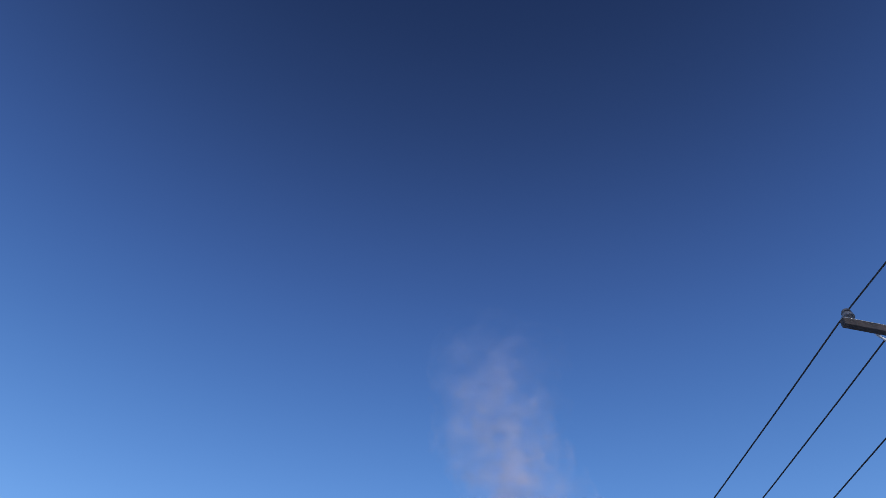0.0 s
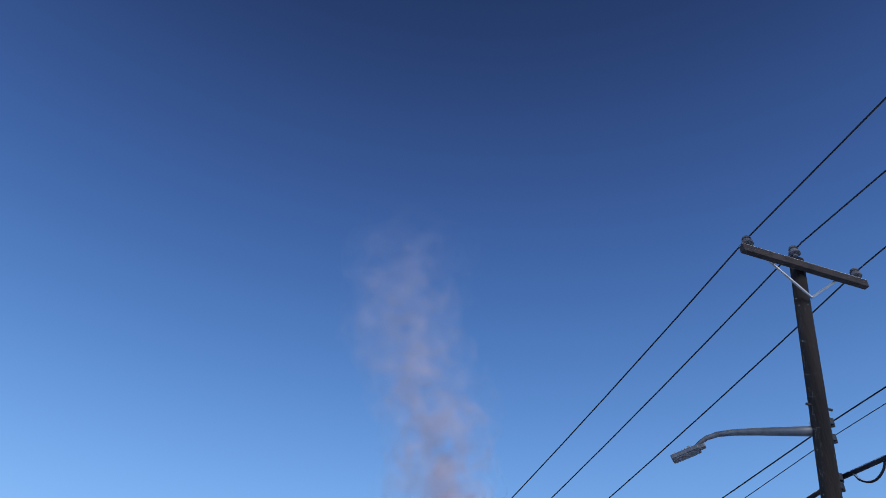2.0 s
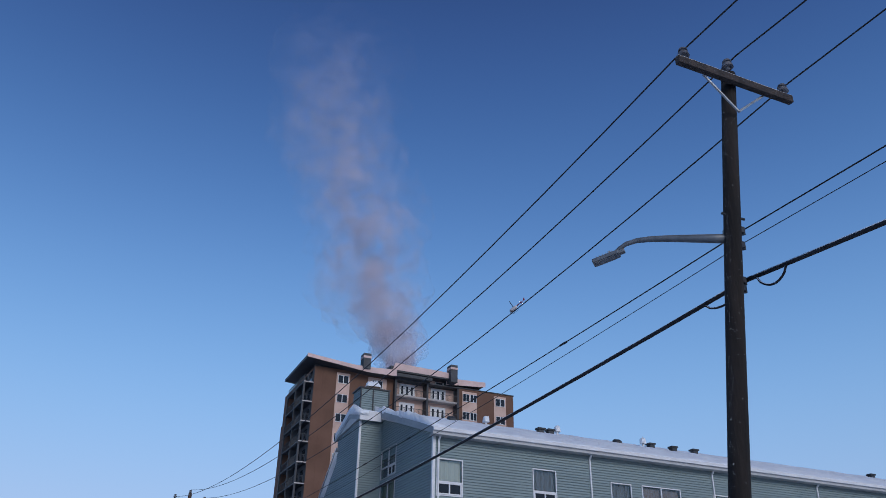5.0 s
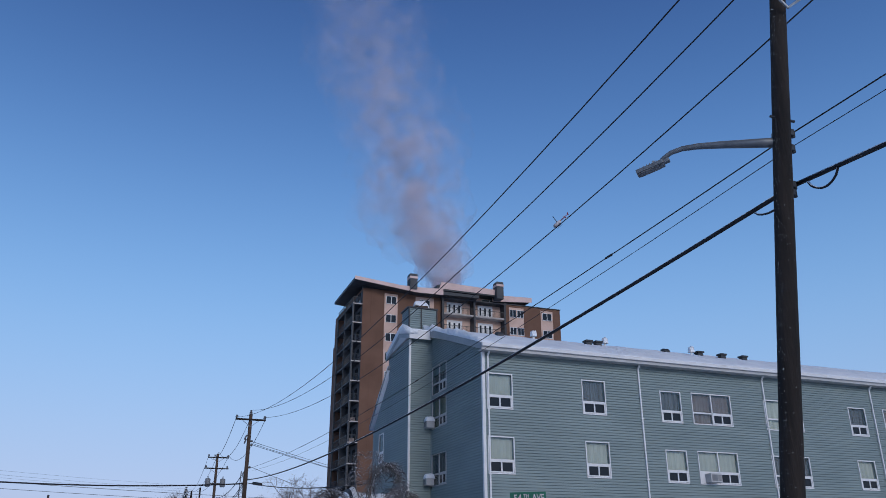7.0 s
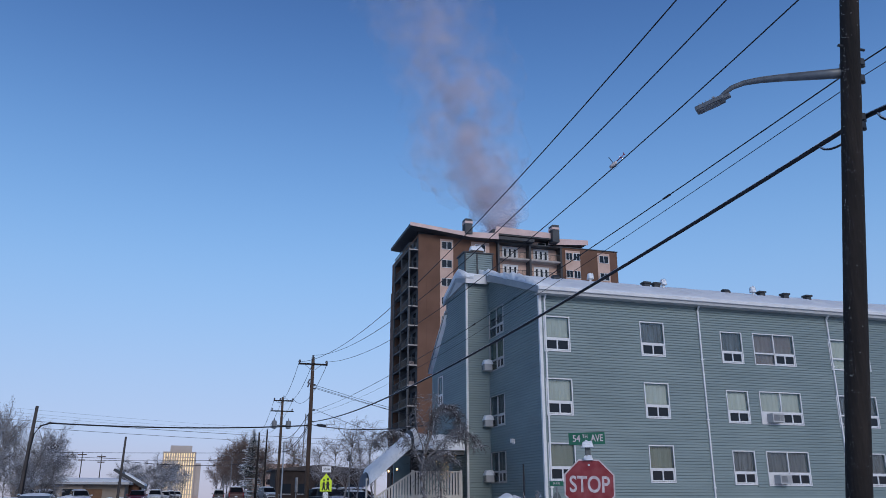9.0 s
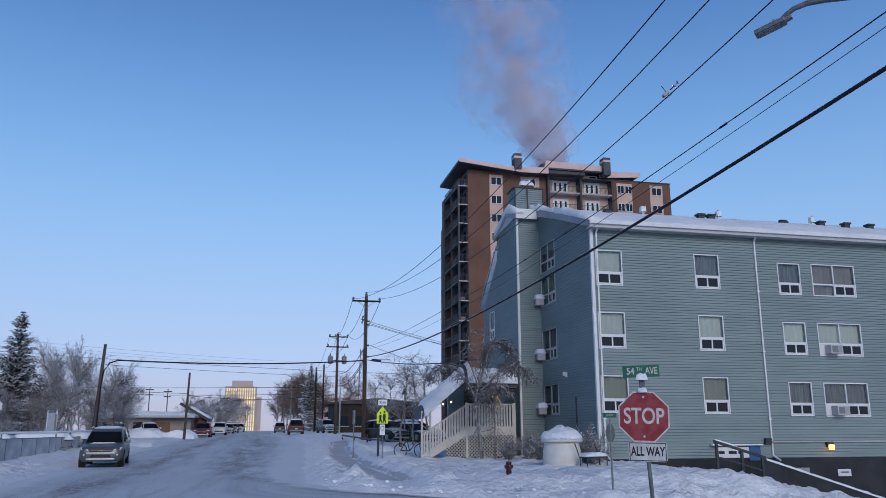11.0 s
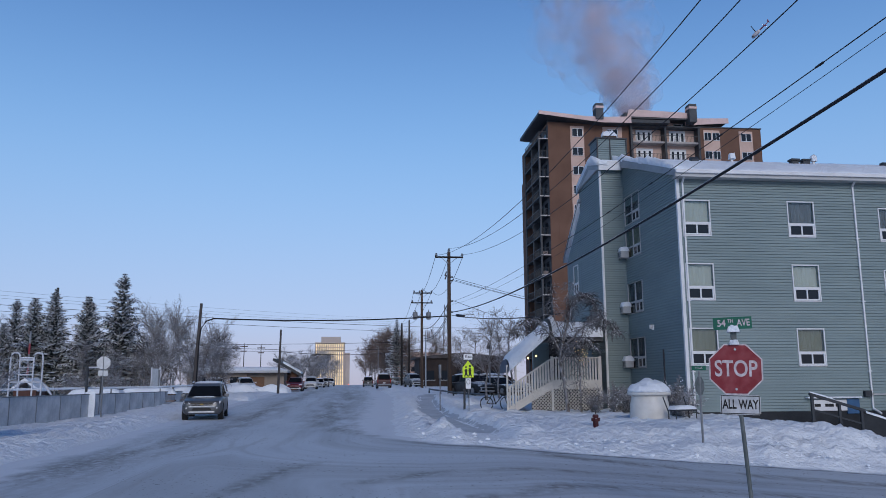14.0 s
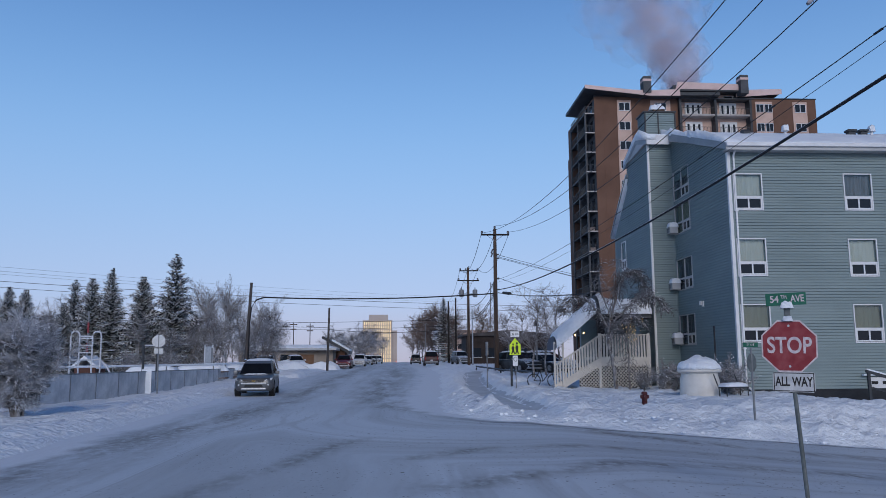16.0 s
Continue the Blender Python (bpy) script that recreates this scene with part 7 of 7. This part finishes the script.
        if modern:
            patch("headlight", [(s * 0.50, -hl - 0.012, 0.715), (s * 0.80, -hl + 0.07, 0.745), (s * 0.87, -hl + 0.24, 0.845), (s * 0.85, -hl + 0.20, 0.87), (s * 0.56, -hl + 0.015, 0.79)], LENS, c, 0.08, "clear swept-back headlight")
            patch("fog_recess", [(s * 0.56, -hl - 0.012, 0.47), (s * 0.80, -hl + 0.09, 0.52), (s * 0.83, -hl + 0.13, 0.64), (s * 0.72, -hl + 0.02, 0.60)], BLACK, c, 0.06)
            part("fog_lamp", R((s * 0.68, -hl + 0.03, 0.54), (s * 0.68, -hl - 0.02, 0.54), 0.04, None, 10), LENS, c)
            part("roof_rail", tube([(s * W * 0.36, cab[1][0] + 0.1, H + 0.0), (s * W * 0.36, 0.3, H + 0.05), (s * W * 0.355, cab[-2][0] - 0.1, H - 0.02)], 0.02, 6), CHROME, c)
        else:
            part("headlight", B(s * W * 0.28, s * W * 0.455, -hl + 0.04, -hl + 0.34, belt * 0.66, belt * 0.80, 0.04), LENS, c, "clear headlight")
        part("tail_light", B(s * W * 0.405, s * W * 0.46, hl - 0.1, hl + 0.012, belt * 0.62, belt * 0.98, 0.02), TAIL, c, "red tail light")
        if not modern:
            part("fog_lamp", R((s * W * 0.36, -hl + 0.03, 0.46), (s * W * 0.36, -hl - 0.015, 0.46), 0.06, None, 10), LENS, c)
        for yy in (-hl * 0.62, hl * 0.62):
            wh = part("wheel", R((s * (W / 2 - 0.22), yy, 0.34), (s * (W / 2 + 0.012), yy, 0.34), 0.345, None, 20), TYRE, c)
            part("rim", R((s * (W / 2 + 0.0), yy, 0.34), (s * (W / 2 + 0.02), yy, 0.34), 0.22, None, 14), RIM, wh)
            part("arch", R((s * (W / 2 - 0.24), yy, 0.36), (s * (W / 2 + 0.006), yy, 0.36), 0.40, None, 20), BLACK, c)
    if modern:
        patch("grille", [(-0.40, -hl - 0.014, 0.655), (0.40, -hl - 0.014, 0.655), (0.50, -hl - 0.014, 0.715), (0.48, -hl - 0.004, 0.785), (-0.48, -hl - 0.004, 0.785), (-0.50, -hl - 0.014, 0.715)], BLACK, c, 0.06, "black upper grille")
        part("grille_bar", B(-0.48, 0.48, -hl - 0.024, -hl, 0.71, 0.722), CHROME, c)
        patch("badge", [(-0.07, -hl - 0.03, 0.70), (0.07, -hl - 0.03, 0.70), (0.09, -hl - 0.03, 0.732), (-0.09, -hl - 0.03, 0.732)], mat("gold_badge", (0.45, 0.30, 0.08), None, 3, 0.3, metal=0.6), c, 0.02, "small plain gold badge")
        patch("lower_grille", [(-0.44, -hl - 0.016, 0.43), (0.44, -hl - 0.016, 0.43), (0.38, -hl - 0.016, 0.55), (-0.38, -hl - 0.016, 0.55)], BLACK, c, 0.06, "black lower grille")
        part("bumper", B(-0.58, 0.58, -hl - 0.05, -hl + 0.1, 0.31, 0.39, 0.03), GALV, c, "pale lower bumper")
        part("bumper_face", B(-0.58, 0.58, -hl - 0.035, -hl + 0.1, 0.565, 0.64, 0.02), GALV, c)
    else:
        part("grille", B(-W * 0.26, W * 0.26, -hl - 0.012, -hl + 0.03, belt * 0.54, belt * 0.66, 0.01), BLACK, c)
        part("grille_bar", B(-W * 0.27, W * 0.27, -hl - 0.022, -hl, belt * 0.59, belt * 0.615), CHROME, c)
        part("lower_grille", B(-W * 0.30, W * 0.30, -hl - 0.008, -hl + 0.03, 0.40, 0.52, 0.01), BLACK, c)
        part("bumper", B(-W * 0.44, W * 0.44, -hl - 0.045, -hl + 0.1, 0.27, 0.37, 0.03), GALV, c, "pale lower bumper")
        part("bumper_face", B(-W * 0.41, W * 0.41, -hl - 0.02, -hl + 0.12, 0.53, 0.62, 0.04), GALV if snowy else colour, c)
    part("rear_bumper", B(-W * 0.44, W * 0.44, hl - 0.1, hl + 0.05, 0.38, 0.58, 0.03), GREYPAINT, c)
    part("plate", B(-0.15, 0.15, hl + 0.051, hl + 0.06, 0.62, 0.77), PANEL, c, "plain number plate")
    if snowy:
        ya, yb = cab[2 if modern else 1][0] + 0.05, cab[-2][0] - 0.05
        bm = lump(W * (0.66 if modern else 0.70), yb - ya, 0.12, L, 10)
        bmesh.ops.translate(bm, verts=bm.verts, vec=(0, (ya + yb) / 2, H - 0.02))
        part("roof_snow", bm, SNOW, c, "snow on the roof", smooth=True)
        bm = lump(W * 0.62, hl * 0.10, 0.05, L + 1, 8)
        bmesh.ops.translate(bm, verts=bm.verts, vec=(0, cab[0][0] - 0.12, belt))
        part("bonnet_snow", bm, SNOW, c, smooth=True)
    return c


def park(label, colour, x, y, turn=0, **k):
    return car(label, colour, (x, y, street(x, y) if x < 4 else ground_z(x, y)), turn, **k)


SILVER, CRIMSON, CHALK, INK, TAUPE = mat("steel_grey_paint", (0.10, 0.105, 0.113), (0.15, 0.155, 0.16), 1.6, 0.35, metal=0.4, fine=0.1), mat("crimson_paint", (0.10, 0.006, 0.012), (0.14, 0.010, 0.018), 1.6, 0.35, fine=0.08), paint("white_paint", (0.5, 0.5, 0.5)), paint("black_paint", (0.008, 0.009, 0.011), 0.1), paint("grey_car_paint", (0.10, 0.105, 0.11))
park("silver-grey crossover with snow on roof and bonnet parked facing the crossing", SILVER, -7.05, 40.6, 5.0, L=4.8, W=1.84, H=1.70, modern=True)
park("dark red crossover parked at the kerb", CRIMSON, -6.6, 97.0, 0, L=4.6, W=1.85, H=1.62, snowy=False)
park("white crossover parked at the kerb", CHALK, -5.6, 114.0, 0, L=4.5, W=1.8, H=1.65)
park("grey sedan parked far along the street", TAUPE, -5.3, 135.0, 0, L=4.6, W=1.8, H=1.5, rear="sedan")
park("black car parked far along the street", INK, -5.0, 150.0, 0, L=4.6, W=1.8, H=1.6)
park("dark car parked far along the street", TAUPE, -4.3, 165.0, 0, L=4.6, W=1.8, H=1.6)
park("dark maroon pickup seen from behind with snow on it", mat("maroon_paint", (0.035, 0.010, 0.012), (0.06, 0.018, 0.02), 1.6, 0.4, fine=0.1), 4.3, 108.0, 0, L=5.4, W=1.95, H=1.85, facing=-1)
park("dark car seen from behind far along the street", INK, 2.9, 140.0, 0, facing=-1)
park("dark crossover nosed into the side yard", INK, 9.6, 63.5, 25, L=4.6, H=1.6)
park("dark snow-topped sedan in the side yard", INK, 11.6, 62.5, 30, L=4.6, H=1.4, rear="sedan")
park("grey crossover parked by the brown building", TAUPE, 8.2, 106, 10, L=4.7, H=1.7)
park("white car parked behind the porch", CHALK, 12.5, 66, 60, L=4.6, H=1.6)
park("white snow-topped car by the low building", CHALK, -15.0, 92.0, 20, H=1.6)
park("white snow-topped car by the low building", CHALK, -11.8, 92.0, 15, H=1.6)

# ---- houses along the street ----
low_h = thing("low_building", "long low building with pale walls and a snowy flat roof", "house", at=(-19.4, 98, rise(98) - 0.3))
part("wall", B(0, 7.0, 0, 8, -0.5, 2.5), mat("ochre_wall", (0.27, 0.22, 0.18), (0.34, 0.28, 0.23), 1, 0.8, fine=0.06), low_h)
part("wall", B(7.0, 11.3, 0.4, 8, -0.5, 2.5), mat("buff_wall", (0.24, 0.20, 0.165), (0.30, 0.25, 0.21), 1, 0.8), low_h)
part("door", B(7.3, 9.0, 0.34, 0.4, -0.3, 2.0), mat("amber_door", (0.13, 0.065, 0.035), (0.16, 0.08, 0.04), 2, 0.6), low_h)
part("roof", B(-0.6, 11.8, -0.8, 8.5, 2.5, 2.75), FASCIA, low_h)
for k in range(3):
    part("window", B(0.8 + 2.1 * k, 2.2 + 2.1 * k, -0.05, 0.02, 0.9, 2.0), DGLASS, low_h)
bm = lump(12.2, 9.0, 0.5, 2, 16)
bmesh.ops.translate(bm, verts=bm.verts, vec=(5.6, 3.8, 2.74))
part("roof_snow", bm, SNOW, low_h, smooth=True)
cab_h = thing("gabled_house", "dark brown gabled house with snow on its eaves", "house", at=(-8.7, 103, rise(103)))
cab_h.scale = (0.42, 0.8, 0.92)
part("wall", B(-1.6, 4.2, 0.5, 6, -0.5, 2.6), BROWN, cab_h)
part("roof", prism([(-3.0, 4.1), (-2.6, 4.4), (5.5, 2.3), (5.5, 1.9)], 7, "y", -0.4), STEEL, cab_h)
part("roof_snow", prism([(0.2, 3.7), (0.2, 3.95), (5.6, 2.55), (5.6, 2.3)], 6, "y", -0.3), SNOW, cab_h)
brn = thing("brown_building", "flat-roofed dark brown building beyond the poles", "house", at=(9.5, 112, rise(112)))
part("wall", B(0, 12.0, 0, 9, -1, 4.4), mat("dark_brown_siding", (0.02, 0.014, 0.012), (0.034, 0.023, 0.019), 1, 0.85, fine=0.1), brn)
part("roof", prism([(-0.6, 4.4), (6, 5.0), (12.6, 4.4), (12.6, 4.2), (-0.6, 4.2)], 9.6, "y", -0.4), mat("grey_roof", (0.05, 0.042, 0.04), (0.09, 0.08, 0.08), 1, 0.8), brn)
for k in range(5):
    win = part("window", B(0.9 + 2.2 * k, 2.1 + 2.2 * k, -0.05, 0.02, 1.2, 2.5), DGLASS, brn)
    part("sill", B(0.8 + 2.2 * k, 2.2 + 2.2 * k, -0.1, 0.02, 1.12, 1.2), FASCIA, win)
pk = thing("far_block", "distant pinkish apartment block beyond the trees", "building", at=(11.5, 210, 1.2))
part("wall", B(0, 12, 0, 10, -1, 8.6), CREAM, pk)
for r_ in range(3):
    for k in range(4):
        part("window", B(1.2 + 2.8 * k, 2.6 + 2.8 * k, -0.05, 0.02, 1.0 + 2.6 * r_, 2.3 + 2.6 * r_), DGLASS, pk)
mast = thing("lattice_mast", "slim steel lattice mast behind the poles", "mast", at=(15.4, 130, 0))
for a in (-0.6, 0.6):
    for b in (-0.6, 0.6):
        part("leg", R((a, b, 0), (a * 0.35, b * 0.35, 14.5), 0.06, 0.05, 5), GREYPAINT, mast)
for k in range(12):
    s0, s1 = 0.6 * (1 - 0.65 * k / 12), 0.6 * (1 - 0.65 * (k + 1) / 12)
    part("brace", R((-s0, -s0, 1.2 * k), (s1, -s1, 1.2 * (k + 1)), 0.03, None, 4), GREYPAINT, mast)
    part("brace", R((s0, -s0, 1.2 * k), (-s1, -s1, 1.2 * (k + 1)), 0.03, None, 4), GREYPAINT, mast)
for x, y in ((3.9, 118), (10.8, 62)):
    sl_ = thing("street_lamp", "small street lamp on a slim post", "street lamp", at=(x, y, ground_z(x, y)))
    hh = 6.0 if y > 100 else 3.6
    part("post", R((0, 0, -0.2), (0, 0, hh), 0.07, 0.05), GREYPAINT, sl_)
    part("arm", tube([(0, 0, hh - 0.1), (-0.5, 0, hh + 0.25), (-1.2, 0, hh + 0.2)] if y > 100 else [(0, 0, hh - 0.1), (0, 0, hh), (0, 0, hh + 0.1)], 0.04, 6), GREYPAINT, sl_)
    part("head", B(-1.5, -1.1, -0.1, 0.1, hh + 0.12, hh + 0.22, 0.02) if y > 100 else R((0, 0, hh), (0, 0, hh + 0.45), 0.25, 0.12), STEEL, sl_)
tr_ = thing("barrier_rail", "dark timber barrier along the parking edge", "rail", at=(0, 0, 0))
part("rail", tube([(6.6, 68, 1.15), (7.6, 58, 0.95), (8.6, 51, 0.9)], 0.07, 6), STEEL, tr_)
for k in range(5):
    u = k / 4
    part("post", R((6.6 + 2 * u, 68 - 17 * u, 0.2), (6.6 + 2 * u, 68 - 17 * u, 1.05), 0.06), STEEL, tr_)
bin_ = thing("litter_post", "dark bollard behind the school sign", "post", at=(5.35, 37.8, ground_z(5.35, 37.8)))
part("post", B(-0.05, 0.05, -0.05, 0.05, -0.1, 1.0, 0.02), STEEL, bin_)
bike = thing("bicycle", "dark bicycle leaning in the snow by the porch", "bicycle", at=(7.15, 39.2, ground_z(7.15, 39.2)))
for s in (-0.5, 0.5):
    pts = [(s + 0.32 * math.cos(2 * math.pi * k / 18), 0, 0.32 + 0.32 * math.sin(2 * math.pi * k / 18)) for k in range(19)]
    part("wheel", tube(pts, 0.025, 5, False), TYRE, bike)
for a, b in (((-0.5, 0, 0.32), (-0.2, 0, 0.8)), ((-0.2, 0, 0.8), (0.35, 0, 0.8)), ((0.5, 0, 0.32), (0.35, 0, 0.95)), ((-0.05, 0, 0.3), (0.35, 0, 0.8)), ((-0.05, 0, 0.3), (-0.2, 0, 0.85)), ((-0.5, 0, 0.32), (-0.05, 0, 0.3))):
    part("frame_tube", R(a, b, 0.022, None, 6), INK, bike)
part("handlebar", R((0.35, -0.25, 0.98), (0.35, 0.25, 0.98), 0.018), INK, bike)
part("saddle", B(-0.34, -0.1, -0.07, 0.07, 0.85, 0.9, 0.02), INK, bike)

# ---- helicopter overhead ----
az_, el_, far_ = radians(29.57), radians(23.07), 300.0
hp = Vector(EYE) + far_ * Vector((math.sin(az_) * math.cos(el_), math.cos(az_) * math.cos(el_), math.sin(el_)))
heli = thing("helicopter", "red and white helicopter flying overhead", "helicopter", at=tuple(hp), turn=0)
HWHITE = mat("heli_white", (0.55, 0.50, 0.50), (0.62, 0.57, 0.56), 0.5, 0.4)
HRED = mat("heli_red", (0.25, 0.03, 0.05), (0.3, 0.05, 0.07), 0.5, 0.4)
hv = Matrix.Rotation(radians(28), 4, "Z") @ Matrix.Rotation(radians(-24), 4, "X")
heli.matrix_basis = Matrix.Translation(hp) @ hv @ Matrix.Scale(0.78, 4)
part("fuselage", tube([(0, y, z) for y, z in ((2.9, -0.2), (2.6, -0.15), (1.8, 0), (0.4, 0.05), (-0.9, 0.15), (-1.8, 0.3))], 1, 16, radii=[0.25, 0.62, 0.88, 0.92, 0.75, 0.3]), HWHITE, heli, smooth=True)
part("nose_glass", tube([(0, y, -0.02) for y in (1.6, 2.3, 2.75)], 1, 14, radii=[0.9, 0.76, 0.5]), DGLASS, heli, smooth=True)
part("tail_boom", tube([(0, -1.5, 0.3), (0, -6.2, 0.5)], 0.2, 10, radii=[0.32, 0.14]), HRED, heli, smooth=True)
part("stabiliser", B(-1.35, 1.35, -4.6, -4.1, 0.35, 0.45, 0.03), HRED, heli)
part("tail_fin", prism([(-6.6, 0.0), (-6.9, 1.6), (-6.4, 1.6), (-5.9, 0.5)], 0.1, "x", -0.05), HRED, heli)
part("mast", R((0, 0.3, 0.8), (0, 0.3, 1.5), 0.1), STEEL, heli)
for a in (76, 256):
    bl = part("rotor_blade", B(0, 5.3, -0.17, 0.17, 1.45, 1.5, 0.01), STEEL, heli)
    bl.matrix_basis = Matrix.Translation((0, 0.3, 0)) @ Matrix.Rotation(radians(a - 60), 4, "Z")
for s in (-1, 1):
    part("skid", tube([(s * 1.05, 2.4, -1.25), (s * 1.05, 1.9, -1.4), (s * 1.05, -1.3, -1.4)], 0.06, 6), STEEL, heli)
    for y in (1.2, -0.6):
        part("strut", R((s * 0.5, y, -0.7), (s * 1.05, y, -1.4), 0.05), STEEL, heli)
    part("tail_rotor", B(0.1, 0.16, -6.7 + s * 0.0, -6.55, 0.7 if s > 0 else -0.2, 1.6 if s > 0 else 0.7), STEEL, heli)
for s in (-1.3, 1.3):
    part("strobe", R((s, -4.3, 0.3), (s, -4.3, 0.4), 0.14), mat("strobe", (1, 1, 1), None, 1, 0.3, emit=(1, 1, 1), power=1.5), heli)

# ---- ploughed heaps and the dirty edge of the cross street ----
for k, (x, y, w, dd, hh, tn) in enumerate(((-13.2, 88.0, 7.0, 2.6, 0.95, 5), (-9.2, 89.5, 5.2, 2.2, 0.8, -8), (-17.5, 86.5, 5.0, 2.5, 0.8, 12), (-9.6, 66.0, 4.0, 9.0, 0.5, 0), (6.3, 41.0, 1.6, 5.5, 0.35, 6), (6.6, 47.5, 1.8, 5.0, 0.4, 0))):
    h_ = part("snow_bank", lump(w, dd, hh, k * 3.3, 22, 0.6), SNOW, smooth=True)
    tagged(h_, "ploughed heap of lumpy snow along the street", "snow", "snow heaps")
    h_.matrix_basis = pose(x, y, ground_z(x, y) - 0.2, 0, 0, tn)
rnd = random.Random(19)
bm = bmesh.new()
for i in range(420):
    x = rnd.uniform(2.0, 15)
    y = rnd.uniform(14, 26)
    o_ = in_road(x, y)
    if 0.1 < o_ < 1.8:
        s_ = rnd.uniform(0.025, 0.065)
        z_ = ground_z(x, y) if o_ > 0 else street(x, y)
        bmesh.ops.create_icosphere(bm, subdivisions=1, radius=s_, matrix=Matrix.Translation((x, y, z_ + s_ * 0.3)) @ Matrix.Diagonal((1.2, 0.9, 0.7, 1)))
tagged(part("snow_clods", bm, SNOW), "loose clods of ploughed snow", "snow", kind="stuff")
